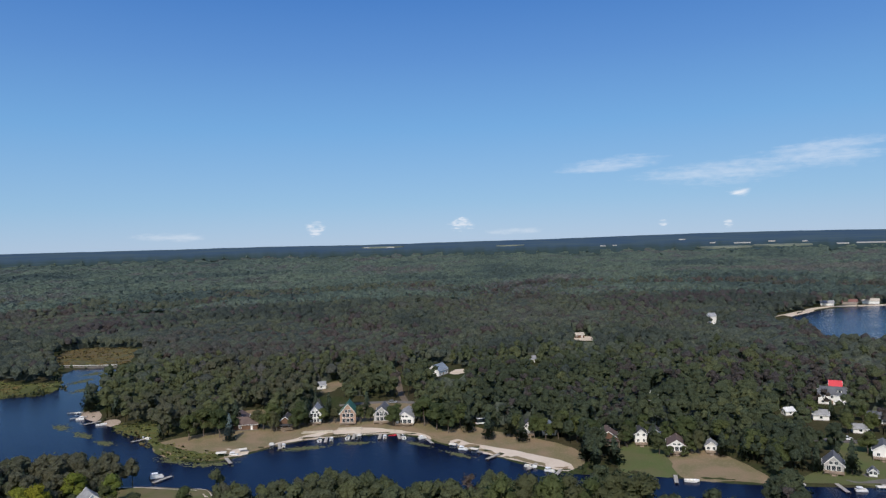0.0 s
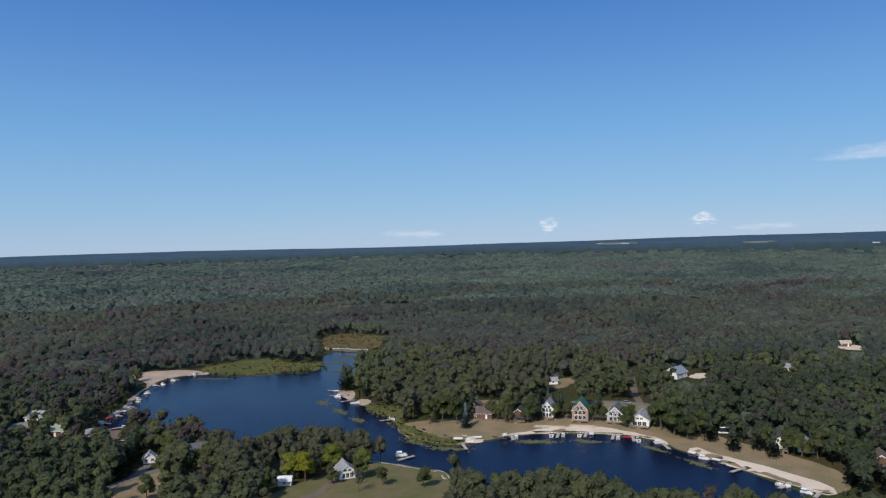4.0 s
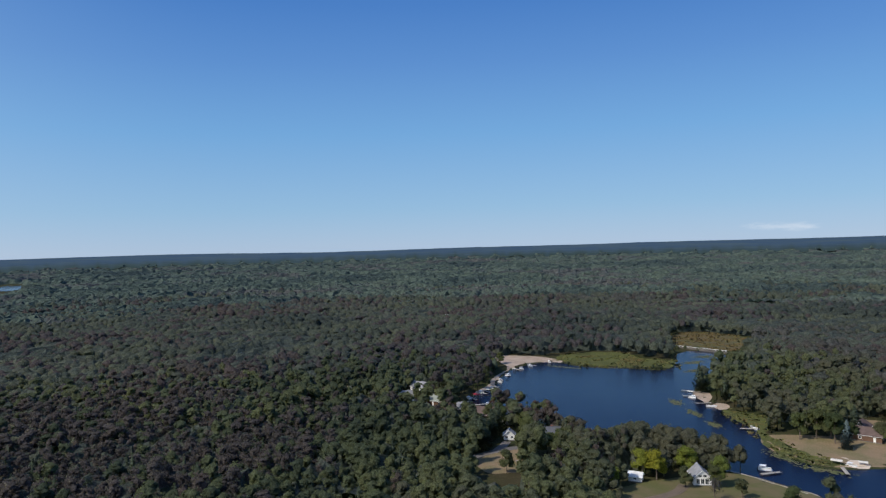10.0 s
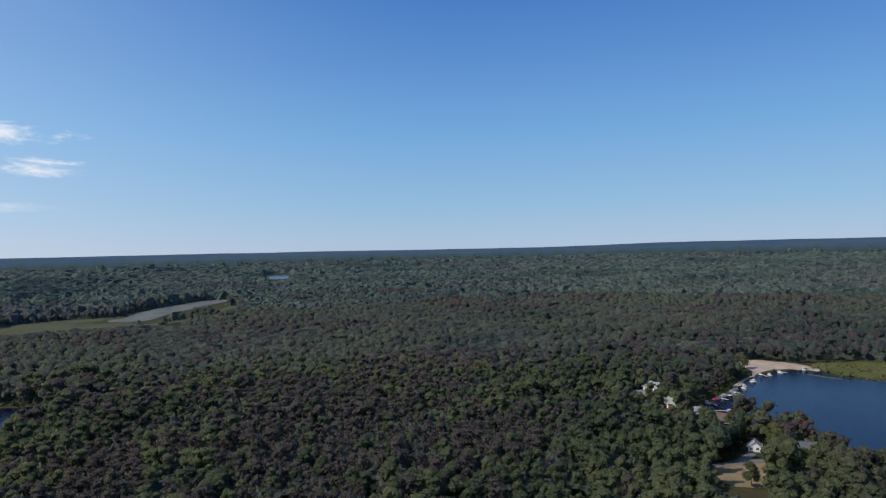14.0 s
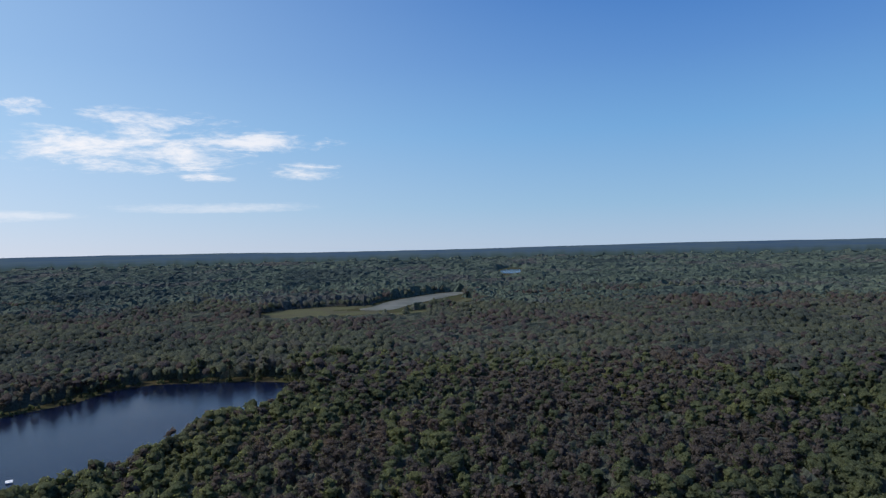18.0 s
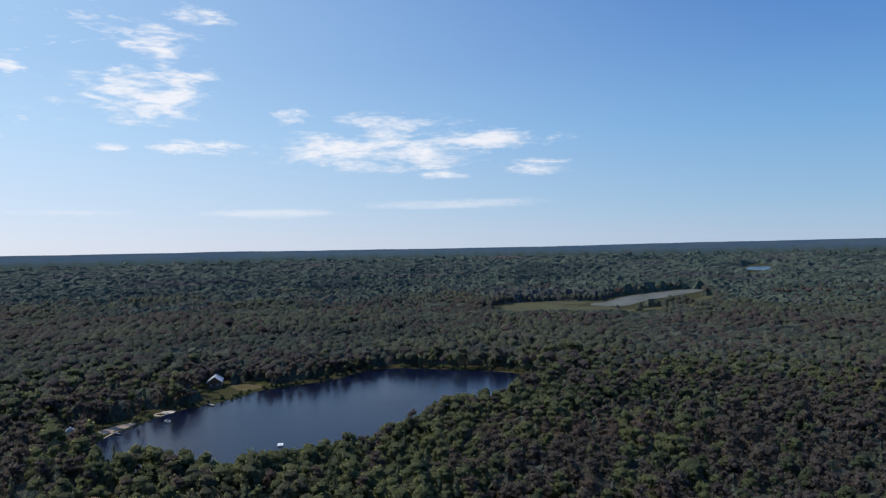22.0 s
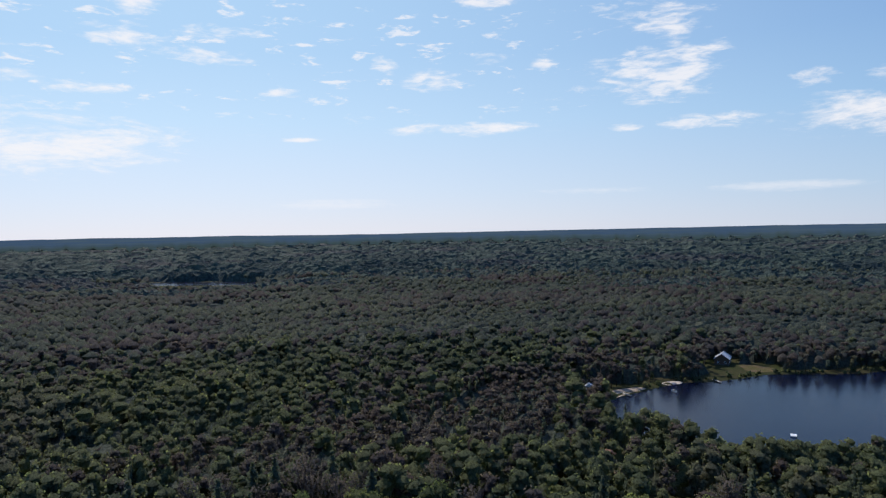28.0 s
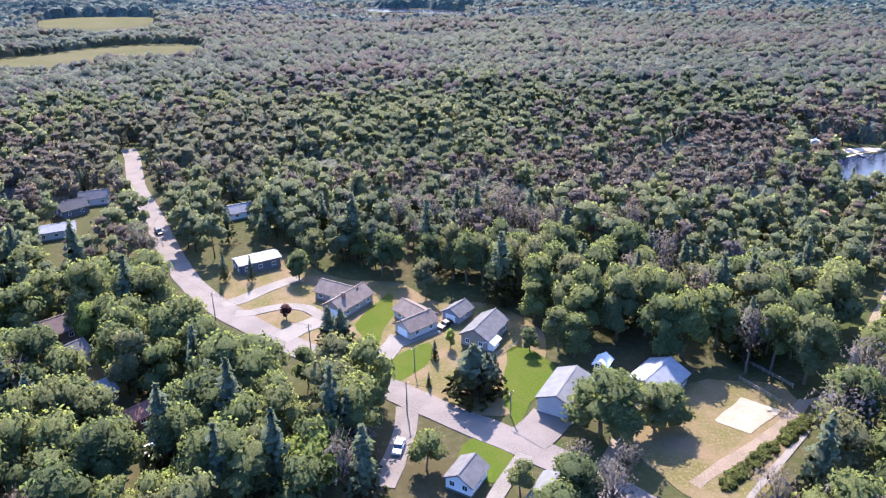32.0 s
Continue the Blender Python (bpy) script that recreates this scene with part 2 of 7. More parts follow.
def foliage(name, greens, use_attribute, grain=2.2, through=0.3, smooth_bump=0.0):
    """Leaves: the tint of each tree runs over a row of colours; some light comes through."""
    def build(g):
        p = coords(g)
        if use_attribute:
            tint = g.add("ShaderNodeAttribute", attribute_name="tint").outputs["Fac"]
        else:
            tint = g.add("ShaderNodeObjectInfo").outputs["Random"]
        ramp = g.add("ShaderNodeValToRGB")
        el = ramp.color_ramp.elements
        while len(el) < len(greens):
            el.new(0.5)
        for i, c in enumerate(greens):
            el[i].position, el[i].color = i / (len(greens) - 1), (*c, 1)
        g.link(tint, ramp.inputs[0])
        n = g.noise(p, grain, 3, 0.6)
        isl = g.add("ShaderNodeNewGeometry").outputs["Random Per Island"]
        k = g.math("ADD", g.ramp(n, 0.34, 0.66, 0.66, 1.30), g.math("MULTIPLY", g.math("SUBTRACT", isl, 0.5), 0.22))
        comb = g.add("ShaderNodeCombineColor")
        for i in range(3):
            g.link(k, comb.inputs[i])
        col = g.mix(1.0, ramp.outputs[0], comb.outputs[0], "MULTIPLY")
        d = g.add("ShaderNodeBsdfPrincipled")
        g.link(col, d.inputs["Base Color"])
        d.inputs["Roughness"].default_value = 0.8
        d.inputs["Specular IOR Level"].default_value = 0.06
        if smooth_bump:
            bn = g.add("ShaderNodeBump")
            bn.inputs["Strength"].default_value, bn.inputs["Distance"].default_value = 0.9, smooth_bump
            g.link(g.noise(p, 0.75, 4, 0.65), bn.inputs["Height"])
            g.link(bn.outputs[0], d.inputs["Normal"])
        t = g.add("ShaderNodeBsdfTranslucent")
        g.link(g.mix(1.0, col, (2.0, 2.05, 1.5), "MULTIPLY"), t.inputs[0])
        m = g.add("ShaderNodeMixShader")
        m.inputs[0].default_value = through
        g.link(d.outputs[0], m.inputs[1])
        g.link(t.outputs[0], m.inputs[2])
        return m.outputs[0]
    return material(name, build)


GREENS = [(0.065, 0.082, 0.054), (0.081, 0.099, 0.060), (0.100, 0.118, 0.067), (0.124, 0.138, 0.070), (0.094, 0.107, 0.068), (0.111, 0.113, 0.078)]
# Far leaf colours, blue raised in them to stand in for haze.
HAZED_GREENS = [(0.065, 0.080, 0.074), (0.080, 0.096, 0.081), (0.096, 0.112, 0.088), (0.113, 0.126, 0.091), (0.092, 0.100, 0.089), (0.102, 0.102, 0.095)]
HAZED_BROWNS = [(0.092, 0.083, 0.086), (0.082, 0.076, 0.078), (0.102, 0.085, 0.082), (0.088, 0.085, 0.077)]
BROWNS = [(0.097, 0.086, 0.084), (0.084, 0.077, 0.075), (0.107, 0.086, 0.079), (0.090, 0.087, 0.073)]
PINES = [(0.065, 0.086, 0.060), (0.078, 0.098, 0.066), (0.069, 0.088, 0.062)]
NEAR_GREENS = [(0.065, 0.085, 0.042), (0.080, 0.101, 0.046), (0.098, 0.119, 0.051), (0.118, 0.136, 0.057), (0.090, 0.103, 0.053), (0.108, 0.111, 0.061)]
NEAR_BROWNS = [(0.092, 0.085, 0.084), (0.080, 0.075, 0.075), (0.103, 0.088, 0.081)]
leaf_near = foliage("oak leaves", NEAR_GREENS, False, 3.2, 0.5)
leaf_far = foliage("forest leaves", GREENS, True, 1.6, 0.5, 0.3)
leaf_mass = foliage("haze-tinted massed leaves", HAZED_GREENS, True, 0.9, 0.5, 0.4)
bare_mass = foliage("massed thin dry crowns", HAZED_BROWNS, True, 0.9, 0.5, 0.4)
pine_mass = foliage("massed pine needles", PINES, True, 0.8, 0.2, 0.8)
under_mat = foliage("forest understorey", HAZED_GREENS, True, 0.6, 0.4, 0.8)
bare_near = foliage("thin dry crown", NEAR_BROWNS, False, 2.6, 0.28)
bare_far = foliage("thin dry forest crowns", BROWNS, True, 1.6, 0.5, 0.3)
pine_near = foliage("pine needles", PINES, False, 3.0, 0.35)
pine_far = foliage("far pine needles", PINES, True, 1.5, 0.35)
bark = two_scale("bark", (0.13, 0.10, 0.08), (0.09, 0.07, 0.055), (0.20, 0.17, 0.14), 0.8, 9)
forest_floor = two_scale("forest floor", (0.050, 0.044, 0.024), (0.034, 0.046, 0.016), (0.074, 0.062, 0.038), 0.02, 0.6, dist=0.2, spec=0.02)
# Dimmer copy of the far greens, bluish with painted haze.
HAZED_DIM = [(0.050, 0.070, 0.067), (0.063, 0.087, 0.077), (0.078, 0.106, 0.088), (0.093, 0.121, 0.095), (0.074, 0.094, 0.086), (0.087, 0.089, 0.087), (0.100, 0.106, 0.096)]
leaf_dim = foliage("haze-tinted distant leaves", HAZED_DIM, True, 0.22, 0.2, 1.6)
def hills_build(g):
    """Far hills that glow blue: haze is painted over their own colour."""
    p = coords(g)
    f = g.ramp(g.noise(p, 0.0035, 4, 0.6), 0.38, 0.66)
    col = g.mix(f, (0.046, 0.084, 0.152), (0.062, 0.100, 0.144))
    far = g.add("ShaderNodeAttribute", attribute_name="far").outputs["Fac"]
    # The painted haze thickens outwards from a forest-coloured foot.
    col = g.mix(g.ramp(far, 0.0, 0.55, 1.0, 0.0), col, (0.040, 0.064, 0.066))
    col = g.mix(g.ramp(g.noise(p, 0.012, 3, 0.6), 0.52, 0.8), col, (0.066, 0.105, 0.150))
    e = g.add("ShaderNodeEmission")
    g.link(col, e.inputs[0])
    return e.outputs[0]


hills_mat = material("distant hills in painted haze", hills_build)
# Canopy colours pulled towards blue-grey as painted haze.
hazed_canopy = two_scale("hazed woods canopy", (0.036, 0.056, 0.062), (0.050, 0.072, 0.074), (0.028, 0.044, 0.052), 0.003, 0.03, dist=6.0)
sand_mat = two_scale("pale beach sand", (0.60, 0.50, 0.40), (0.52, 0.42, 0.32), (0.66, 0.57, 0.47), 0.08, 1.5)
dull_sand = two_scale("damp tan sand", (0.40, 0.31, 0.24), (0.30, 0.23, 0.17), (0.47, 0.39, 0.31), 0.10, 1.5)
lawn_mat = two_scale("mown green lawn", (0.088, 0.112, 0.040), (0.110, 0.108, 0.052), (0.13, 0.13, 0.065), 0.10, 2.0, spec=0.02)
dry_mat = two_scale("dry summer grass", (0.23, 0.165, 0.10), (0.155, 0.135, 0.065), (0.29, 0.215, 0.14), 0.09, 1.6)
yard_mat = two_scale("thin tan yard grass", (0.128, 0.096, 0.058), (0.080, 0.075, 0.028), (0.155, 0.118, 0.078), 0.12, 1.6, spec=0.02)
street_lawn_mat = two_scale("watered street lawn", (0.044, 0.070, 0.011), (0.056, 0.074, 0.015), (0.074, 0.078, 0.024), 0.14, 2.0, spec=0.0)
hay_mat = two_scale("mown hay field", (0.084, 0.080, 0.046), (0.066, 0.070, 0.036), (0.098, 0.090, 0.058), 0.02, 0.5, spec=0.0)
olive_mat = two_scale("rough olive grass", (0.105, 0.108, 0.045), (0.15, 0.122, 0.07), (0.13, 0.125, 0.06), 0.12, 1.6, spec=0.02)
marsh_mat = two_scale("marsh grass", (0.092, 0.104, 0.038), (0.066, 0.074, 0.028), (0.13, 0.12, 0.05), 0.05, 0.7, dist=0.3, spec=0.02)
far_marsh_mat = two_scale("dull marsh grass", (0.082, 0.090, 0.048), (0.066, 0.066, 0.046), (0.105, 0.100, 0.060), 0.02, 0.3, dist=0.3, spec=0.02)
bog_mat = two_scale("russet bog grass", (0.11, 0.080, 0.034), (0.090, 0.082, 0.032), (0.13, 0.105, 0.045), 0.03, 0.5, dist=0.3)
asphalt_mat = two_scale("worn grey asphalt", (0.138, 0.122, 0.116), (0.108, 0.096, 0.092), (0.165, 0.148, 0.14), 0.15, 3.0, spec=0.08)
concrete_mat = two_scale("pale concrete drive", (0.155, 0.143, 0.132), (0.122, 0.112, 0.104), (0.185, 0.172, 0.158), 0.2, 3.0, spec=0.08)
gravel_mat = two_scale("gravel track", (0.15, 0.115, 0.085), (0.115, 0.09, 0.066), (0.19, 0.15, 0.115), 0.2, 3.0)


def water_build(g, chop=0.55, deep=0.10, gloss=0.21):
    p = coords(g)
    n = g.noise(g.vmath("MULTIPLY", p, (1.0, 1.0, 1.0)), 0.9, 3, 0.6)
    wide = g.noise(p, 0.012, 3, 0.5)
    rough = g.ramp(wide, 0.35, 0.7, 0.13, 0.20)
    b = g.add("ShaderNodeBsdfPrincipled")
    b.inputs["Base Color"].default_value = (0.003, 0.006, 0.023, 1)
    g.link(rough, b.inputs["Roughness"])
    b.inputs["IOR"].default_value = 1.333
    b.inputs["Specular IOR Level"].default_value = gloss
    bump = g.add("ShaderNodeBump")
    bump.inputs["Strength"].default_value, bump.inputs["Distance"].default_value = chop, deep
    g.link(n, bump.inputs["Height"])
    g.link(bump.outputs[0], b.inputs["Normal"])
    return b.outputs[0]


water_mat = material("dark lake water", water_build)
breezy_mat = material("breezy lake water", lambda g: water_build(g, 0.5, 0.16, 0.17))
open_mat = material("open lake water", lambda g: water_build(g, 0.8, 0.3, 0.8))
weedy_mat = two_scale("shallow weedy pond", (0.080, 0.084, 0.058), (0.150, 0.150, 0.125), (0.105, 0.105, 0.075), 0.03, 0.12, rough=0.55, dist=0.02, spec=0.2)

# ---------------------------------------------------------------- plan
LAKE_MAIN = [(-290, 286), (-302, 297), (-311, 316), (-316, 334), (-331, 356), (-340, 372), (-350, 392), (-353, 414), (-346, 436), (-314, 433),
             (-289, 449), (-264, 458), (-272, 491), (-288, 522), (-298, 550), (-262, 550), (-247, 507), (-238, 484), (-214, 408), (-206, 394), (-191, 380),
             (-177, 369), (-161, 353), (-146, 341), (-136, 322), (-120, 309), (-102, 305), (-83, 323), (-68, 334), (-41, 340), (-19, 337),
             (-3, 322), (14, 308), (32, 289), (45, 278), (81, 271), (107, 261), (134, 256), (200, 244)]
LAKE_SOUTH = [(205, 226), (150, 236), (110, 236), (75, 247), (58, 255), (40, 250), (12, 247), (-12, 238), (-22, 245), (-44, 250), (-60, 243), (-76, 246),
              (-88, 262), (-94, 271), (-104, 273), (-120, 276), (-141, 277), (-152, 281), (-174, 275), (-185, 264), (-200, 264), (-216, 276), (-232, 284), (-246, 281), (-264, 288)]
LAKE_WEST = [(-290, -250), (-335, -252), (-358, -250), (-379, -240), (-396, -234), (-421, -229), (-433, -219), (-464, -195), (-494, -184), (-513, -164),
             (-514, -132), (-512, -98), (-507, -76), (-498, -60), (-480, -48), (-455, -48), (-395, -60), (-375, -72), (-345, -92), (-305, -104), (-278, -120),
             (-262, -130), (-246, -140), (-243, -155), (-250, -178), (-256, -196), (-276, -236)]
LAKE_EAST = [(355, 735), (383, 761), (422, 798), (463, 825), (540, 832), (620, 700), (480, 560), (345, 535), (316, 545), (310, 572), (363, 704)]
POND = [(-1062, -40), (-1103, -12), (-1224, 26), (-1372, 124), (-1362, 170), (-1240, 108), (-1120, 48), (-1040, 14)]
FAR_POND = [(-2440, 440), (-2530, 492), (-2380, 492), (-2130, 430), (-2110, 385), (-2250, 392)]
SAND_POND = [(-352, -1440), (-430, -1372), (-500, -1280), (-466, -1214), (-400, -1290), (-338, -1350)]


def smooth_outline(pts, step=4.0, wobble=0.6, seed=3):
    """A closed line led smoothly through the corners of the plan, a little uneven."""
    p = np.array(pts, float)
    n = len(p)
    out = []
    for i in range(n):
        a, b, c, d = p[i - 1], p[i], p[(i + 1) % n], p[(i + 2) % n]
        k = max(2, int(np.hypot(*(c - b)) / step))
        for j in range(k):
            t = j / k
            q = 0.5 * ((2 * b) + (c - a) * t + (2 * a - 5 * b + 4 * c - d) * t * t + (3 * b - a - 3 * c + d) * t ** 3)
            w = noise.noise_vector(Vector((q[0] * 0.13, q[1] * 0.13, seed))) * wobble
            out.append((q[0] + w.x, q[1] + w.y))
    return np.array(out)


def inside(poly, x, y):
    r = np.zeros(x.shape, bool)
    n = len(poly)
    for i in range(n):
        x0, y0 = poly[i - 1]
        x1, y1 = poly[i]
        if y0 == y1:
            continue
        r ^= ((y0 > y) != (y1 > y)) & (x < (x1 - x0) * (y - y0) / (y1 - y0) + x0)
    return r


def edge_distance(poly, x, y, closed=True):
    best = np.full(x.shape, 1e9)
    for i in range(0 if closed else 1, len(poly)):
        x0, y0 = poly[i - 1]
        x1, y1 = poly[i]
        dx, dy = x1 - x0, y1 - y0
        t = np.clip(((x - x0) * dx + (y - y0) * dy) / (dx * dx + dy * dy + 1e-9), 0, 1)
        best = np.minimum(best, np.hypot(x - x0 - t * dx, y - y0 - t * dy))
    return best


LAKES = [smooth_outline(LAKE_MAIN + LAKE_SOUTH, 5), smooth_outline(LAKE_WEST, 6), smooth_outline(LAKE_EAST, 12), smooth_outline(POND, 15),
         smooth_outline(FAR_POND, 40), smooth_outline(SAND_POND, 40)]


def shore(x, y, reach=60.0):
    """Distance to the nearest shoreline: positive on land, negative on water, no more than reach."""
    best = np.full(x.shape, reach + 1.0)
    for poly in LAKES:
        lo, hi = poly.min(0) - reach, poly.max(0) + reach
        near = (x > lo[0]) & (x < hi[0]) & (y > lo[1]) & (y < hi[1])
        if not near.any():
            continue
        xs, ys = x[near], y[near]
        d = np.minimum(edge_distance(poly, xs, ys), reach)
        d = np.where(inside(poly, xs, ys), -d, d)
        b = best[near]
        best[near] = np.where(np.abs(d) < np.abs(b), d, b)
    return best


def swell(x, y):
    """The land rises slowly to the low hills of the horizon."""
    r = np.hypot(x, y)
    a = np.arctan2(-x, y)
    hills = 1.0 + 0.05 * np.sin(3.1 * a + 0.6) + 0.03 * np.sin(11.0 * a)
    east = 1.0 + 0.22 * np.clip(1.0 - np.abs(a + 0.35) / 0.5, 0, 1)
    return 50.0 * np.clip((r - 1500.0) / 3400.0, 0, 1.1) ** 2 * hills * east


def ground_height(x, y):
    x, y = np.asarray(x, float), np.asarray(y, float)
    d = shore(np.atleast_1d(x), np.atleast_1d(y)).reshape(np.atleast_1d(x).shape)
    z = np.where(d > 0, np.minimum(d * 0.14, 0.45) + np.clip((d - 6) * 0.02, 0, 0.6), np.maximum(d * 0.2, -2.0))
    return z + swell(np.atleast_1d(x), np.atleast_1d(y))


def level(x, y):
    return float(ground_height(np.array([x]), np.array([y]))[0])


def mesh_from(name, verts, faces, normals=None):
    """A mesh from arrays: faces of three or of four corners."""
    verts, faces = np.asarray(verts, np.float32), np.asarray(faces, np.int32)
    me = bpy.data.meshes.new(name)
    k = faces.shape[1]
    me.vertices.add(len(verts))
    me.vertices.foreach_set("co", verts.ravel())
    me.loops.add(faces.size)
    me.loops.foreach_set("vertex_index", faces.ravel())
    me.polygons.add(len(faces))
    me.polygons.foreach_set("loop_start", np.arange(0, faces.size, k, dtype=np.int32))
    me.update(calc_edges=True)
    if normals is not None:
        me.normals_split_custom_set_from_vertices(np.asarray(normals, np.float32))
    return me


def grid_faces(rows, cols, wrap=False):
    i, j = np.meshgrid(np.arange(rows - 1), np.arange(cols if wrap else cols - 1), indexing="ij")
    jn = (j + 1) % cols
    return np.stack([i * cols + j, i * cols + jn, (i + 1) * cols + jn, (i + 1) * cols + j], -1).reshape(-1, 4)


def ring_grid(radii, headings):
    r, a = np.meshgrid(radii, np.radians(headings), indexing="ij")
    return -np.sin(a) * r, np.cos(a) * r


def build_ground():
    radii = [0.002, 20, 40, 70, 85]
    while radii[-1] < 600:
        radii.append(radii[-1] + 5.0)
    while radii[-1] < 5600:
        radii.append(radii[-1] * 1.05)
    heads = np.concatenate([np.arange(-45, 205, 0.6), np.arange(205, 315, 3.0)])
    x, y = ring_grid(np.array(radii), heads)
    z = ground_height(x.ravel(), y.ravel())
    me = mesh_from("ground", np.stack([x.ravel(), y.ravel(), z], -1), grid_faces(len(radii), len(heads), True)[:, ::-1])
    ob = new("ground", me)
    me.materials.append(forest_floor)
    tagged(ob, "forest floor of leaf litter and moss under the trees", "ground", kind="structure")


build_ground()


def flat_sheet(outline, step):
    """Corners and triangles that fill an outline, with points inside every step metres."""
    lo, hi = outline.min(0), outline.max(0)
    gx, gy = np.meshgrid(np.arange(lo[0], hi[0], step), np.arange(lo[1], hi[1], step))
    gx, gy = gx.ravel(), gy.ravel()
    ok = inside(outline, gx, gy) & (edge_distance(outline, gx, gy) > step * 0.4)
    pts = [Vector(p) for p in outline] + [Vector((a, b)) for a, b in zip(gx[ok], gy[ok])]
    n = len(outline)
    v, e, f, _, _, _ = geometry.delaunay_2d_cdt(pts, [(i, (i + 1) % n) for i in range(n)], [], 1, 1e-4)
    return np.array([(p.x, p.y) for p in v]), [t for t in f]


def sheet(name, outline, lift, mat, label, category, step=6.0, level_at=None, kind="structure"):
    v, f = flat_sheet(outline, step)
    z = np.full(len(v), level_at) if level_at is not None else ground_height(v[:, 0], v[:, 1]) + lift
    me = mesh_from(name, np.column_stack([v, z]), np.array(f))
    if sum(p.normal.z for p in me.polygons) < 0:
        me.flip_normals()
    me.materials.append(mat)
    for p in me.polygons:
        p.use_smooth = True
    return tagged(new(name, me), label, category, kind=kind)


WATER_WORDS = ["dark blue lake water reflecting the sky and trees", "calm dark lake water between wooded shores", "pale blue open lake beyond the houses",
               "shallow grey pond among marsh grass", "small far pond in the forest", "thin far pond with a sandy edge"]
for poly, words in zip(LAKES, WATER_WORDS):
    far = poly.mean(0)
    sheet("water", poly + 0.0, 0, weedy_mat if "grey pond" in words else open_mat if "open lake" in words else breezy_mat if "dark blue" in words else water_mat, words, "water", step=25.0, level_at=0.0 + float(swell(far[:1], far[1:])[0]) * 1.0)

# open ground: kind, outline, material, label
OPEN = []


def clear(*row):
    OPEN.append(row)


clear("lawn", [(-139, 338), (-134, 318), (-120, 311), (-102, 307), (-83, 325), (-68, 336), (-41, 342), (-19, 339), (-2, 324), (14, 310), (34, 291), (50, 282), (58, 302), (38, 326), (18, 342), (8, 352), (-4, 345), (-14, 372), (-20, 402), (-40, 405), (-50, 392), (-58, 372), (-88, 366), (-98, 392), (-116, 392), (-116, 356)], dry_mat, "dry brown lakeside lawn in front of the cottages")
clear("beach", [(-84, 325), (-68, 335.5), (-41, 341.5), (-19, 338.5), (-8, 330), (-18, 343), (-42, 353), (-57, 349), (-70, 341)], sand_mat, "strip of pale sand beach along the lake")
clear("beach", [(0, 320.5), (14, 309), (33, 290), (47, 279.5), (51, 285), (47, 293), (11, 321), (4, 328)], sand_mat, "raked strip of pale sand along the shore")
clear("lawn", [(70, 275), (90, 271), (100, 308), (94, 318), (78, 308), (70, 290)], lawn_mat, "green lawn running down to the channel")
clear("yard", [(90, 270), (110, 262.5), (122, 262), (116, 294), (112, 310), (99, 312)], dry_mat, "bare brown yard of a lake cottage")
clear("lawn", [(128, 261), (150, 255.5), (190, 249), (196, 275), (178, 302), (168, 300), (158, 280), (140, 268)], lawn_mat, "green sloping lawn beside a boathouse")
clear("beach", [(-392, 414), (-396, 428), (-382, 439), (-365, 446), (-344, 443), (-340, 436), (-352, 428), (-358, 412), (-352, 394), (-344, 376), (-333, 357), (-318, 336), (-308, 312), (-312, 313), (-322, 335), (-336, 355), (-344, 372), (-354, 391), (-376, 406)], dull_sand, "wide sandy beach on the far shore")
clear("beach", [(-212, 404), (-202, 404), (-192, 386), (-196, 382), (-206, 393)], dull_sand, "small sandy landing on a wooded point")
clear("beach", [(-186, 372), (-186, 384), (-180, 382), (-177, 372)], dull_sand, "small sandy boat landing below the trees")
clear("clearing", [(2, 487), (8, 482), (16, 488), (13, 501), (5, 498)], sand_mat, "bare sandy clearing round a forest house")
clear("clearing", [(-78, 436), (-70, 440), (-70, 466), (-80, 464)], dry_mat, "dry grassy gap in the woods")
clear("clearing", [(116, 625), (132, 620), (136, 640), (120, 648)], sand_mat, "bare sandy clearing in the woods")
clear("beach", [(-104, 319), (-101, 324), (-94, 322), (-91, 315), (-102, 311)], sand_mat, "square of pale sand beside a boat landing")
clear("beach", [(425, 806), (462, 833), (540, 839), (545, 847), (462, 843), (420, 814)], sand_mat, "thin pale beach on the far shore of the open lake")
clear("beach", [(-298, -252), (-318, -254), (-332, -254), (-330, -259), (-310, -262)], dull_sand, "small pinkish sand landing on the west lake")
clear("beach", [(-350, -251), (-362, -250), (-360, -256), (-350, -257)], sand_mat, "little sandy bank beside a pier")
clear("beach", [(356, 738), (384, 764), (424, 801), (420, 810), (372, 772), (346, 744)], sand_mat, "pale sand spit on the far lake")
clear("patio", [(150, 258), (164, 255), (170, 258), (168, 264), (156, 266), (150, 264)], concrete_mat, "pale paved landing by the boat docks")
clear("marsh", [(-356, 452), (-355, 476), (-343, 494), (-327, 501), (-299, 490), (-287, 493), (-276, 495), (-262, 469), (-283, 456), (-308, 440), (-332, 438)], marsh_mat, "bright green reedy marsh at the lake edge")
clear("bog", [(-345, 613), (-342, 652), (-313, 652), (-282, 646), (-268, 600), (-263, 566), (-291, 563), (-312, 566)], bog_mat, "russet bog meadow behind the dam")
clear("marsh", [(-178, 370), (-165, 371), (-149, 361), (-138, 336), (-119, 321), (-101, 312), (-100, 306), (-120, 309), (-136, 322), (-146, 341), (-161, 352)], marsh_mat, "weedy green shore with reeds")
clear("lawn", [(-205, 208), (-213, 212.5), (-215, 227), (-213, 241), (-203, 232), (-193.5, 221), (-189.5, 217), (-196, 205.5)], dry_mat, "dry yard beside a gravel drive")
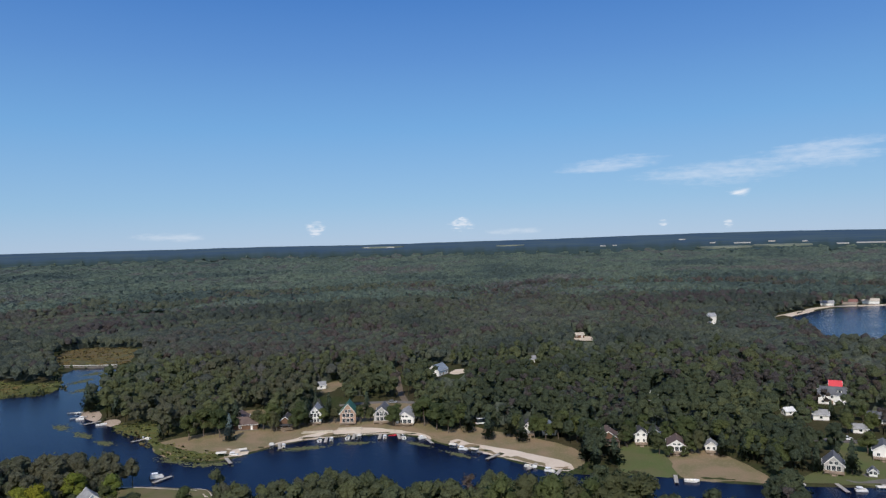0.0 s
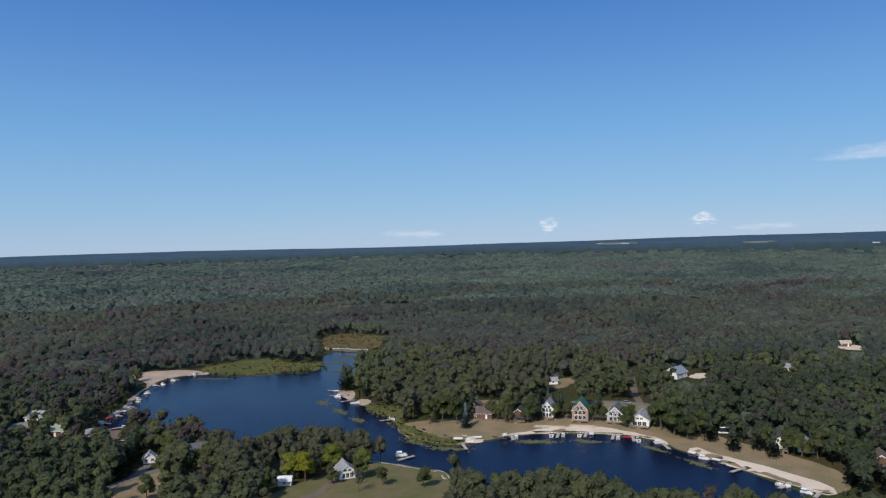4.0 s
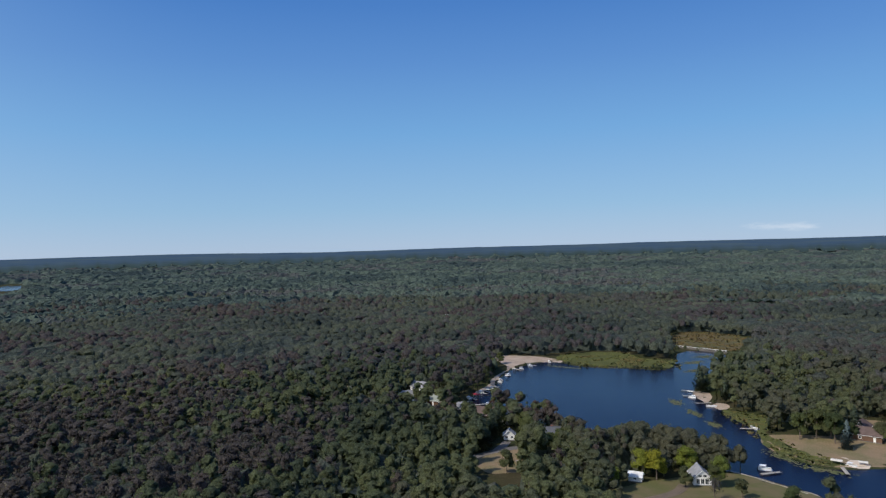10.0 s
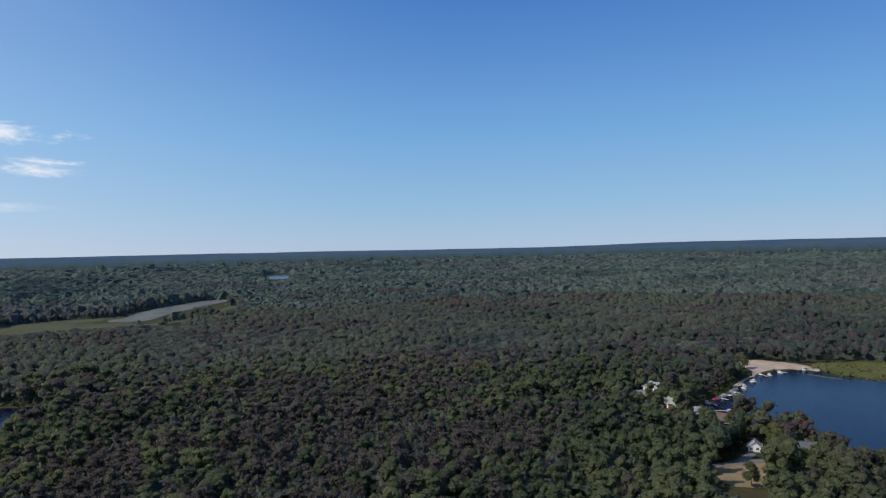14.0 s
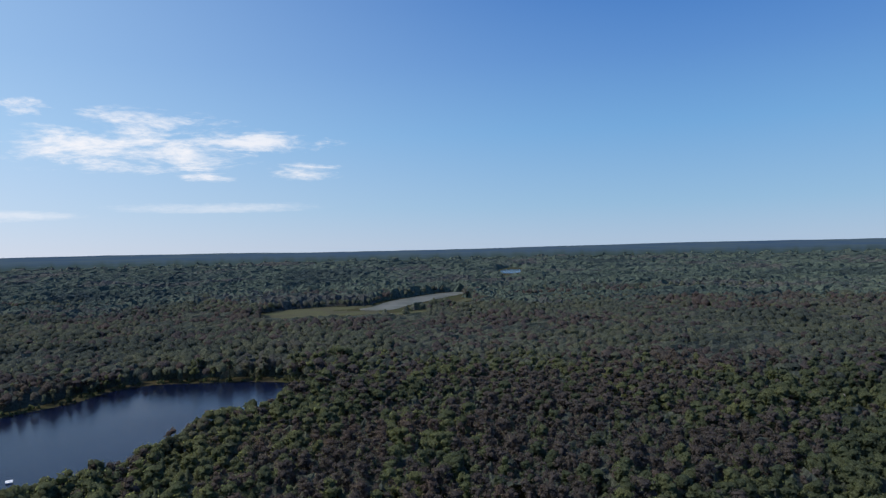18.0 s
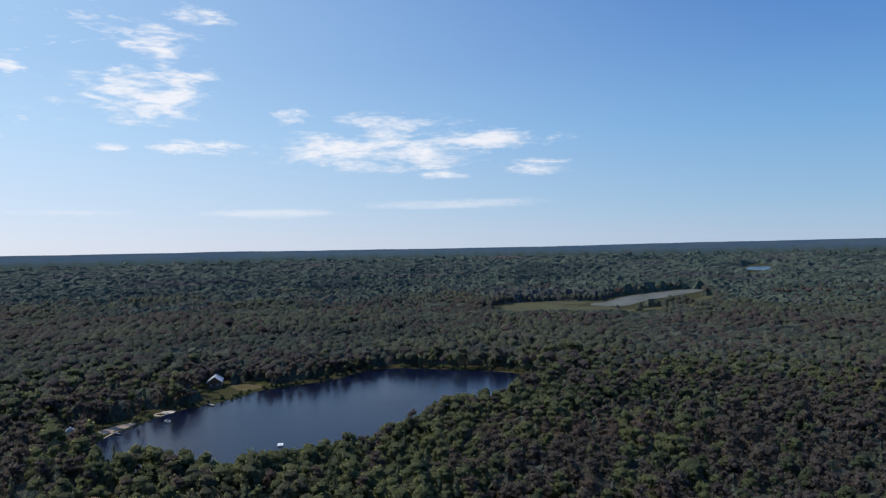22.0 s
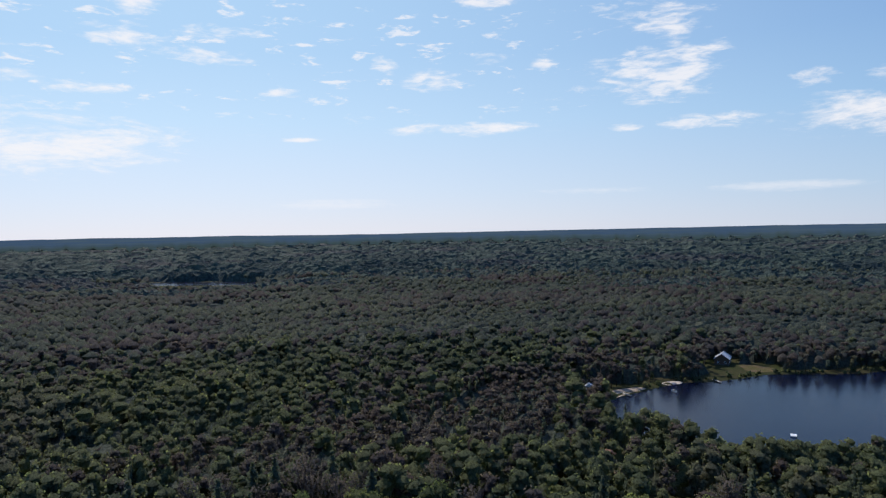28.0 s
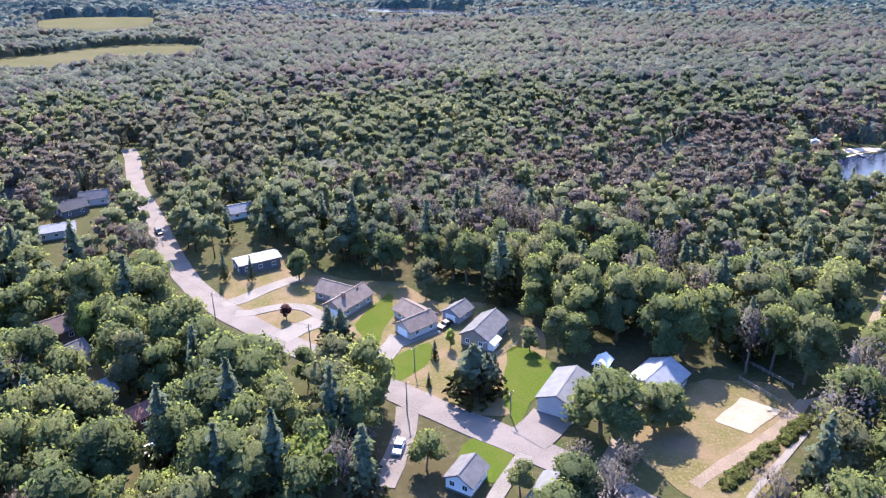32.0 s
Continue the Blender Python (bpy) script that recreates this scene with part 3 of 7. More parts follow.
clear("lawn", [(-150, 224), (-132, 268), (-118, 274), (-104, 272), (-94, 269), (-88, 258), (-86, 240), (-112, 228), (-135, 218)], olive_mat, "dry grassy point reaching into the lake")
clear("marsh", [(-955, -128), (-965, -158), (-1000, -168), (-1067, -152), (-1112, -84), (-1110, -30), (-1180, 22), (-1060, -3), (-962, 12), (-966, 54), (-1045, 90), (-1200, 148), (-1180, 160), (-1060, 100), (-1000, 58), (-975, 0), (-968, -58)], far_marsh_mat, "pale green marsh round a forest pond")
clear("beach", [(-90, 263), (-95, 270), (-104, 272.5), (-120, 275.5), (-132, 276.5), (-132, 274.5), (-119, 273), (-104, 270), (-96, 267), (-92, 261)], sand_mat, "narrow sandy edge of a grassy point")
clear("field", [(152, -770), (182, -850), (132, -885), (79, -928), (-8, -905), (-12, -800), (63, -782)], hay_mat, "dry open hay field behind the woods")
clear("field", [(190, -1230), (222, -1370), (177, -1440), (46, -1370), (62, -1230), (131, -1200)], hay_mat, "second dry field far behind the woods")
clear("clearing", [(-420, -243), (-431, -254), (-438, -246), (-434, -231), (-422, -233)], yard_mat, "grassy clearing in front of a barn by the water")
clear("yard", [(0, -206), (-4, -218), (-24, -226), (-34, -202), (-52, -190), (-60, -172), (-72, -168), (-80, -146), (-60, -118), (-46, -123), (-18, -163), (-4, -182)], yard_mat, "dry tan front yards along the street")
clear("lawn", [(-33.6, -168.2), (-36.6, -172.8), (-47.6, -184.1), (-46.9, -175.4), (-39.9, -161.8), (-33.8, -151.3), (-33.7, -155.2)], street_lawn_mat, "watered green lawn between two houses")
clear("lawn", [(-33.2, -148.5), (-40.4, -149.9), (-49.7, -152.0), (-48.4, -146.3), (-42.1, -139.7), (-36.1, -136.8), (-33.7, -142.9)], street_lawn_mat, "watered green front lawn beside a curved drive")
clear("lawn", [(-67.3, -141.2), (-71.6, -142.3), (-75.0, -134.1), (-74.3, -127.5), (-68.8, -122.3), (-63.7, -119.9), (-60.9, -115.3), (-55.8, -111.4), (-56.5, -116.9), (-59.3, -125.9), (-63.9, -135.3)], street_lawn_mat, "bright green lawn beside a metal garage")
clear("lawn", [(-45.6, -111.6), (-51.8, -103.5), (-49.4, -100.9), (-44.7, -97.8), (-42.5, -100.6), (-40.2, -106.9)], street_lawn_mat, "small square of green lawn by the street")
clear("yard", [(-82, -112), (-100, -113), (-112, -110), (-120, -99), (-92, -78), (-78, -80), (-76, -98)], yard_mat, "dry yard round a sand court")
OPEN_POLYS = []
for i, (name, pts, mat, words) in enumerate(OPEN):
    far = np.hypot(*pts[0])
    line = smooth_outline(pts, 3.0 if far < 700 else 20.0, 3.4 if name in ("marsh", "bog", "clearing") else 1.6, 11 + i)
    OPEN_POLYS.append(line)
    sheet(name, line, 0.05 + 0.008 * (i % 12), mat, words, name, step=5.0 if far < 700 else 30.0)


def ribbon(name, line, width, lift, mat, label, category="road"):
    """A road surface along a line of the plan, with a low shoulder."""
    p = np.array(line, float)
    dense = []
    for i in range(len(p) - 1):
        a, b, c, d = p[max(i - 1, 0)], p[i], p[i + 1], p[min(i + 2, len(p) - 1)]
        k = max(2, int(np.hypot(*(c - b)) / 3))
        for j in range(k):
            t = j / k
            dense.append(0.5 * ((2 * b) + (c - a) * t + (2 * a - 5 * b + 4 * c - d) * t * t + (3 * b - a - 3 * c + d) * t ** 3))
    dense.append(p[-1])
    q = np.array(dense)
    tan = np.gradient(q, axis=0)
    tan /= np.hypot(tan[:, 0], tan[:, 1])[:, None]
    nor = np.stack([-tan[:, 1], tan[:, 0]], -1)
    rows, n = [], len(q)
    wob = np.array([noise.noise(Vector((a * 0.15, b * 0.15, 5))) for a, b in q])[:, None] * 0.35
    for s, dz in ((-1, -0.3), (-0.99, 0), (0, 0.02), (0.99, 0), (1, -0.3)):
        e = q + nor * (s * width / 2 + np.sign(s) * wob)
        rows.append(np.column_stack([e, ground_height(e[:, 0], e[:, 1]) + lift + dz]))
    me = mesh_from(name, np.concatenate(rows), grid_faces(5, n))
    if sum(f.normal.z for f in me.polygons) < 0:
        me.flip_normals()
    me.materials.append(mat)
    me.polygons.foreach_set("use_smooth", np.zeros(len(me.polygons), bool))
    ROADS.append((q, width))
    return tagged(new(name, me), label, category, kind="structure")


ROADS = []
ribbon("road", [(36, -402), (33, -380), (31, -353), (28, -323), (21, -283), (15, -244), (9, -215), (1, -193), (-7, -178), (-16, -163), (-29, -143), (-37, -131), (-45, -119),
                (-51, -111), (-57, -102), (-63, -92), (-70, -76), (-80, -50)], 7.6, 0.20, asphalt_mat, "worn grey residential street winding between trees")
ribbon("driveway", [(-36, -127), (-33, -119), (-29, -112), (-24, -104)], 5.0, 0.17, asphalt_mat, "grey asphalt side drive", "driveway")
ribbon("driveway", [(-34, -146), (-38, -151.5), (-44, -155), (-51, -157), (-58, -160)], 3.6, 0.24, concrete_mat, "pale concrete drive curving past a house", "driveway")
ribbon("driveway", [(-36, -149), (-41, -155), (-43.5, -158.5)], 5.5, 0.22, concrete_mat, "wide pale concrete apron before a garage", "driveway")
ribbon("driveway", [(-13, -168), (-19, -172), (-24, -174), (-28, -177)], 6.5, 0.23, concrete_mat, "pale concrete drive to a garage", "driveway")
ribbon("driveway", [(-26, -175), (-23, -183), (-16, -187), (-8, -186), (-3, -187)], 3.8, 0.25, concrete_mat, "looping pale concrete drive", "driveway")
ribbon("driveway", [(0, -194), (-6, -196), (-14, -201), (-24, -205)], 5.0, 0.21, concrete_mat, "narrow pale drive to a white-roofed house", "driveway")
ribbon("driveway", [(-56, -107), (-60, -109), (-65, -112.5)], 9.5, 0.26, asphalt_mat, "broad asphalt apron before a metal garage", "driveway")
ribbon("driveway", [(-53.6, -102.8), (-49.3, -99.3), (-45.8, -96.4), (-41.5, -92.3)], 3.2, 0.25, concrete_mat, "pale concrete drive beside a small lawn", "driveway")
ribbon("driveway", [(-64, -92), (-72, -98), (-80, -106), (-85, -110)], 3.5, 0.22, gravel_mat, "gravel drive under the trees", "driveway")
ribbon("path", [(-82, -74), (-88.5, -77.7), (-101, -83.4), (-116.5, -90.4), (-122, -93.5)], 1.3, 0.18, concrete_mat, "pale narrow path along a hedge", "path")
ribbon("track", [(-120, -97), (-126, -96.5), (-134, -99.5), (-150, -109), (-163, -117), (-180, -127), (-200, -140)], 2.2, 0.19, gravel_mat, "sandy track leading off through the trees", "track")
ribbon("track", [(-80, -83.5), (-86, -85.5), (-97, -88.3), (-108, -91.6), (-116, -95), (-121, -97.5)], 2.6, 0.16, gravel_mat, "worn dirt track beside the sand court", "track")
ribbon("road", [(-62, 400), (-47, 404), (-30, 405), (-18, 401)], 5.0, 0.21, concrete_mat, "pale lane behind the cottages")
ribbon("track", [(-24, 404), (-28, 425), (-31, 450), (-34, 480), (-38, 505)], 4.0, 0.17, gravel_mat, "sandy track leading into the woods", "track")
ribbon("driveway", [(-222, 203), (-217.5, 214), (-216.5, 228), (-212.5, 242), (-211, 248)], 4.5, 0.19, concrete_mat, "pale drive to a lakeside house", "driveway")
ribbon("driveway", [(-216.5, 230), (-219.5, 238), (-223, 244.5)], 4.0, 0.2, concrete_mat, "short pale apron before a white garage", "driveway")
ribbon("road", [(150, 312), (173, 307), (188, 301), (230, 290)], 5.0, 0.19, asphalt_mat, "village lane behind the lake houses")
ribbon("driveway", [(-136, 222), (-132, 236), (-134, 246)], 4.0, 0.19, gravel_mat, "gravel drive to a white cottage", "driveway")

# ---------------------------------------------------------------- the houses' places
# key, x, y, turn, length, width, wall height, roof height, walls, roof, label, extras
HOUSES = []


def site(*row):
    HOUSES.append(row)


# north shore of the main lake
site("cottage", -102.5, 356.5, 4, 11.5, 9.0, 3.0, 2.6, "brown", "brown_roof", "brown cottage with a brown roof and porch facing the lake", "porch")
site("garage", -109.5, 368.0, 95, 9.0, 8.0, 3.0, 2.4, "white", "brown_roof", "white garage with a brown gable roof among trees", "")
site("cottage", -82.5, 357.0, 92, 9.0, 8.0, 3.2, 3.2, "brown", "dark_roof", "small dark brown cottage half hidden by trees", "porch")
site("house", -69.0, 366.5, 92, 10.0, 6.2, 5.2, 3.6, "white", "grey_roof", "tall white gabled house with a grey roof", "deck gable_glass")
site("house", -51.8, 365.5, 92, 11.0, 8.2, 5.4, 4.8, "log", "green_roof", "three-storey log house with a green roof and white windows", "deck gable_glass")
site("house", -34.0, 367.5, 88, 13.0, 8.0, 4.2, 3.6, "grey", "slate_roof", "grey gabled lake house with a wooden deck", "deck gable_glass")
site("house", -21.2, 362.0, 84, 14.0, 9.0, 3.6, 2.8, "white", "grey_roof", "low white lake house with a pale grey roof and deck", "deck gable_glass")
site("house", -6.0, 483.0, 60, 13.0, 9.0, 4.0, 3.4, "white", "blue_roof", "white house with a grey-blue roof in a forest clearing", "")
site("cottage", 38.5, 333.0, 85, 7.0, 5.0, 4.4, 1.8, "white", "dark_roof", "narrow white cottage among the pines", "deck")
site("cottage", 48.0, 332.0, 85, 9.0, 6.5, 3.0, 2.2, "white", "blue_roof", "white cottage with a blue-grey roof behind trees", "gable_glass")
site("cottage", 72.0, 315.0, 82, 10.5, 9.0, 3.2, 3.0, "brown", "brown_roof", "brown-roofed cottage shaded by trees", "porch")
site("house", 86.5, 314.0, 80, 8.0, 5.0, 4.6, 2.0, "white", "dark_roof", "tall white house with a dark roof by a green lawn", "deck")
site("cottage", 95.0, 321.0, 76, 7.0, 4.5, 3.0, 1.8, "white", "dark_roof", "small white cottage beside tall trees", "")
site("house", 98.5, 301.0, 74, 10.0, 7.5, 3.2, 2.4, "white", "brown_roof", "white cottage with a broad brown roof and a big front window", "gable_glass deck")
site("cottage", 112.5, 298.5, 72, 5.5, 4.5, 2.8, 1.6, "white", "grey_roof", "small white cottage with a grey roof", "deck")
site("house", 206.0, 373.0, -28, 13.0, 8.0, 5.6, 3.4, "white", "slate_roof", "large white two-storey house with dormers in its slate roof", "dormers")
site("house", 213.5, 383.0, -28, 6.0, 5.0, 7.0, 3.0, "grey", "red_roof", "house with a bright red metal roof behind a white one", "")
site("house", 150.0, 271.5, 62, 8.5, 7.0, 3.0, 3.4, "grey", "slate_roof", "grey lake house with a steep gable and white trim", "gable_glass deck")
site("house", 178.0, 285.0, 60, 10.0, 7.5, 3.4, 2.6, "white", "slate_roof", "white house with a slate roof above a sloping lawn", "deck")
site("boathouse", 160.5, 263.5, 60, 3.6, 2.8, 2.0, 1.3, "white", "slate_roof", "tiny white boathouse with a slate roof", "")
site("cottage", 188.0, 318.0, -20, 6.0, 4.5, 2.6, 1.6, "white", "grey_roof", "white cottage beside the village lane", "")
site("cottage", 117.0, 392.0, -10, 13.0, 7.0, 3.4, 2.0, "grey", "sage_roof", "long low house with a pale sage roof deep in the trees", "")
site("cottage", -81.0, 447.0, 20, 6.0, 4.5, 2.8, 1.8, "white", "grey_roof", "pale cottage beside a gap in the woods", "")
site("cottage", 183.0, 342.0, -20, 7.0, 5.0, 3.0, 2.0, "white", "grey_roof", "white cottage among the village trees", "")
site("shed", 172.0, 352.0, 10, 5.0, 4.0, 2.6, 1.4, "white", "white_roof", "small white shed among the village trees", "")
site("cottage", 206.0, 334.0, -30, 8.0, 6.0, 3.0, 2.2, "grey", "slate_roof", "grey cottage along the village lane", "")
# south shore and west side of the main lake
site("house", -208.5, 256.5, 48, 12.0, 8.0, 3.8, 3.8, "brown", "slate_roof", "brown lake house with a dark slate roof", "chimney")
site("garage", -225.0, 248.5, 130, 5.0, 5.0, 2.8, 2.0, "white", "grey_roof", "white garage at the end of a pale drive", "")
site("house", -258.0, 268.0, 30, 12.0, 8.5, 3.8, 3.6, "brown", "brown_roof", "brown-roofed lake house with a white chimney", "chimney")
site("cottage", -248.5, 270.0, 120, 10.0, 7.0, 3.4, 2.8, "grey", "grey_roof", "grey-roofed cottage next to the lake", "")
site("cottage", -325.0, 268.0, 70, 11.0, 7.5, 3.4, 3.0, "grey", "grey_roof", "grey-roofed cottage deep among the trees", "")
site("cottage", -306.0, 274.5, 20, 12.0, 7.5, 3.2, 2.8, "brown", "sage_roof", "cottage with a faded sage roof in the woods", "")
site("cottage", -340.0, 293.0, 10, 12.0, 8.0, 3.4, 2.8, "white", "grey_roof", "pale cottage behind trees near the lake", "")
site("pavilion", -366.0, 266.0, 54, 20.0, 7.0, 3.0, 1.4, "brown", "sand_roof", "long open pavilion with a pale flat-pitched roof", "")
site("boathouse", -287.0, 278.0, 45, 6.0, 4.5, 2.4, 1.6, "grey", "grey_roof", "small grey boathouse at the water", "")
site("shed", -149.5, 237.5, 20, 5.0, 3.6, 2.4, 1.2, "white", "white_roof", "white shed beneath trees", "")
site("cottage", -131.5, 253.5, 130, 9.0, 6.5, 3.2, 2.8, "white", "grey_roof", "white cottage with a grey roof on a grassy point", "gable_glass")
# west lake
site("barn", -428.0, -265.0, 25, 12.0, 9.0, 4.0, 3.2, "brown", "white_roof", "barn with a bright white metal roof above the lake", "")
site("hut", -304.0, -272.0, 40, 5.0, 4.0, 2.6, 1.4, "white", "white_roof", "small white hut in the woods by the lake", "")
site("cottage", -218.0, -184.0, 35, 8.0, 5.5, 2.8, 2.0, "brown", "maroon_roof", "cottage with a maroon roof hidden among trees", "")
site("cottage", -228.0, -172.0, 35, 5.0, 4.0, 2.4, 1.4, "tan", "sand_roof", "pale cottage hidden among trees", "")
# the street
site("house", -12.5, -218.5, 13, 13.5, 7.0, 3.4, 0.9, "dark", "bluewhite_roof", "dark house with a pale metal roof", "")
site("house", -34.2, -179.5, 37, 13.5, 7.2, 2.9, 2.3, "tan", "taupe_roof", "tan ranch house with a taupe shingle roof and garage wing", "garage_end chimney")
site("house_wing", -33.2, -186.0, 130, 12.5, 7.6, 2.9, 2.2, "tan", "taupe_roof", "rear wing of the tan ranch house with a taupe shingle roof", "")
site("house", -48.6, -159.6, 22, 9.6, 6.4, 2.8, 2.0, "grey", "taupe_roof", "grey ranch house with a taupe roof beside a pale drive", "garage_end")
site("house_wing", -50.0, -165.5, 112, 10.0, 6.8, 2.8, 2.0, "grey", "taupe_roof", "rear wing of the grey ranch house under a taupe roof", "")
site("garage", -61.6, -162.5, 34, 6.8, 5.4, 2.7, 1.7, "slateblue", "ash_roof", "small slate-blue garage with a grey roof", "garage_end")
site("house", -64.4, -149.6, 41, 12.5, 7.5, 3.4, 2.2, "tan", "ash_roof", "tan house with a pale grey metal roof", "")
site("porch_roof", -64.0, -143.8, 41, 3.6, 2.4, 2.4, 0.6, "white", "white_roof", "white-roofed lean-to porch beside a tan house", "")
site("pole_barn", -70.2, -116.2, 41, 13.0, 8.5, 4.0, 1.7, "palegrey", "metal_roof", "pale grey metal pole barn with a bluish ribbed roof", "")
site("house", -92.5, -113.5, 28, 12.5, 9.5, 3.2, 2.2, "tan", "bluewhite_roof", "house with a pale metal roof dappled by tree shade", "")
site("shed", -85.5, -125.4, 41, 4.0, 3.0, 2.2, 1.0, "white", "white_roof", "small white shed behind a pole barn", "")
site("shed", -39.5, -99.5, 40, 6.5, 5.5, 2.8, 1.6, "white", "ash_roof", "white shed with a grey shingle roof by the street", "")
site("house", -52.0, -88.0, 40, 9.0, 7.0, 3.2, 2.2, "white", "metal_roof", "white house with a pale roof under street trees", "")
site("house", 56.0, -273.5, 8, 17.0, 7.0, 3.2, 1.6, "grey", "bluewhite_roof", "long grey house with a pale blue metal roof", "")
site("house", 51.5, -299.0, 30, 10.0, 7.5, 3.2, 2.6, "dark", "dark_roof", "dark house with a charcoal roof among trees", "")
site("house", 44.0, -310.0, 5, 11.0, 7.0, 3.2, 2.4, "grey", "ash_roof", "grey house beside the street, half hidden", "")
site("house", 45.0, -190.0, 25, 13.0, 9.0, 3.2, 2.6, "brown", "brown_roof", "brown shingle-roofed house deep under trees", "chimney")
site("cottage", 39.0, -174.0, 35, 10.0, 7.0, 3.0, 2.4, "grey", "ash_roof", "grey-roofed cottage under tall trees", "")
site("cottage", 31.0, -153.5, 30, 9.0, 6.0, 3.0, 2.0, "slateblue", "blue_roof", "small blue-grey cottage under tall trees", "")
site("shed", 21.0, -142.5, 30, 6.0, 5.0, 2.6, 1.6, "brown", "maroon_roof", "shed with a faded red-brown roof under trees", "")
site("shed", 17.3, -129.0, 20, 3.4, 2.8, 2.2, 1.0, "white", "white_roof", "little white shed under trees", "")
site("cottage", -11.5, -271.0, 15, 9.0, 6.0, 3.0, 2.2, "white", "bluewhite_roof", "white cottage with a pale roof glimpsed through the woods", "")
# far off
site("farmhouse", -394.0, -1000.0, 20, 20.0, 11.0, 5.0, 4.0, "white", "white_roof", "white farm building in the far woods", "")
site("barn", -312.0, -912.0, 15, 26.0, 12.0, 5.0, 4.0, "brown", "sand_roof", "long farm shed in a far clearing", "")
site("farmhouse", -334.0, -928.0, 75, 16.0, 10.0, 5.0, 3.4, "white", "grey_roof", "farmhouse in a far clearing", "")
site("cottage", -630.0, 590.0, 20, 12.0, 8.0, 4.0, 3.0, "white", "white_roof", "white house far off in the woods", "")
site("cottage", -461.0, 638.0, 40, 10.0, 7.0, 3.4, 2.6, "white", "grey_roof", "white house beyond the marsh", "")
site("cottage", -439.0, 644.0, 30, 13.0, 8.0, 4.0, 3.0, "white", "grey_roof", "pale house beyond the marsh", "")
site("house", 268.0, 702.0, 10, 7.0, 7.0, 9.0, 3.0, "white", "grey_roof", "tall pale house rising above the trees", "")
site("cottage", 466.0, 850.0, -30, 14.0, 9.0, 3.4, 3.0, "white", "grey_roof", "white house on the far shore of the open lake", "")
site("cottage", 497.0, 856.0, -30, 16.0, 9.0, 3.4, 3.0, "tan", "maroon_roof", "tan house with a maroon roof on the far shore", "")
site("cottage", 524.0, 858.0, -32, 18.0, 10.0, 3.6, 3.0, "white", "sand_roof", "long pale house above a far beach", "")
site("cottage", 64.0, 520.0, 20, 8.0, 6.0, 3.0, 2.0, "white", "grey_roof", "white cottage glimpsed deep in the woods", "")
site("shed", 150.0, 560.0, 0, 5.0, 4.0, 2.6, 1.4, "white", "white_roof", "small white shed deep in the woods", "")
site("cottage", 122.0, 640.0, 10, 9.0, 6.0, 2.8, 1.8, "brown", "sand_roof", "house by a bare sandy clearing", "")
PLOTS = []
for _, hx, hy, *_r in HOUSES:
    far = math.hypot(hx, hy)
    PLOTS.append((hx, hy, 8.5))
    # open ground on the side of the house from which its front can be seen
    seen = 13.0 if far < 520 else 20.0
    if far > 240 and not (-260 < hx < -200 and hy < 0):
        PLOTS.append((hx * (1 - seen / far), hy * (1 - seen / far), 7.0))

# ---------------------------------------------------------------- trees
rng = np.random.default_rng(7)


def tube(points, radii, sides=6):
    """A tapered stem along a line of points."""
    v, f = [], []
    for (x, y, z), r in zip(points, radii):
        for k in range(sides):
            a = 2 * math.pi * k / sides
            v.append((x + r * math.cos(a), y + r * math.sin(a), z))
    for i in range(len(points) - 1):
        for k in range(sides):
            n = (k + 1) % sides
            f.append((i * sides + k, i * sides + n, (i + 1) * sides + n))
            f.append((i * sides + k, (i + 1) * sides + n, (i + 1) * sides + k))
    return np.array(v, float), np.array(f, int)


def join(parts):
    v, f, n = [], [], 0
    for a, b in parts:
        v.append(a)
        f.append(b + n)
        n += len(a)
    return np.concatenate(v), np.concatenate(f)


def cards(pos, nor, size, r):
    """Small bent leaf sprays: two triangles each, facing roughly outwards."""
    n = len(pos)
    jit = nor + r.normal(0, 0.5, (n, 3))
    jit /= np.linalg.norm(jit, axis=1)[:, None]
    ref = r.normal(0, 1, (n, 3))
    u = np.cross(jit, ref)
    u /= np.linalg.norm(u, axis=1)[:, None] + 1e-9
    w = np.cross(jit, u)
    s = size * r.uniform(0.6, 1.3, (n, 1))
    a = pos - u * s * 0.55
    b = pos + w * s * r.uniform(0.3, 0.7, (n, 1)) - jit * s * 0.2
    c = pos + u * s * 0.55
    d = pos - w * s * r.uniform(0.3, 0.7, (n, 1)) - jit * s * 0.2
    v = np.stack([a, b, c, d], 1).reshape(-1, 3)
    k = np.arange(n)[:, None] * 4
    f = np.concatenate([k + np.array([[0, 2, 1]]), k + np.array([[0, 3, 2]])])
    return v, f


def lump(c, rx, rz, r, rings=2, sides=6, low=-0.35):
    """An uneven dome, open below."""
    v, f = [], []
    for i in range(rings):
        e = low + (1.25 - low) * i / rings
        for k in range(sides):
            a = 2 * math.pi * (k + 0.5 * (i % 2)) / sides + r.normal(0, 0.12)
            j = r.uniform(0.8, 1.18)
            v.append((c[0] + rx * j * math.cos(e) * math.cos(a), c[1] + rx * j * math.cos(e) * math.sin(a), c[2] + rz * j * math.sin(e)))
    v.append((c[0] + r.normal(0, 0.12) * rx, c[1] + r.normal(0, 0.12) * rx, c[2] + rz * r.uniform(0.9, 1.1)))
    top = len(v) - 1
    for i in range(rings - 1):
        for k in range(sides):
            n = (k + 1) % sides
            f.append((i * sides + k, i * sides + n, (i + 1) * sides + n))
            f.append((i * sides + k, (i + 1) * sides + n, (i + 1) * sides + k))
    i = rings - 1
    for k in range(sides):
        f.append((i * sides + k, i * sides + (k + 1) % sides, top))
    return np.array(v, float), np.array(f, int)


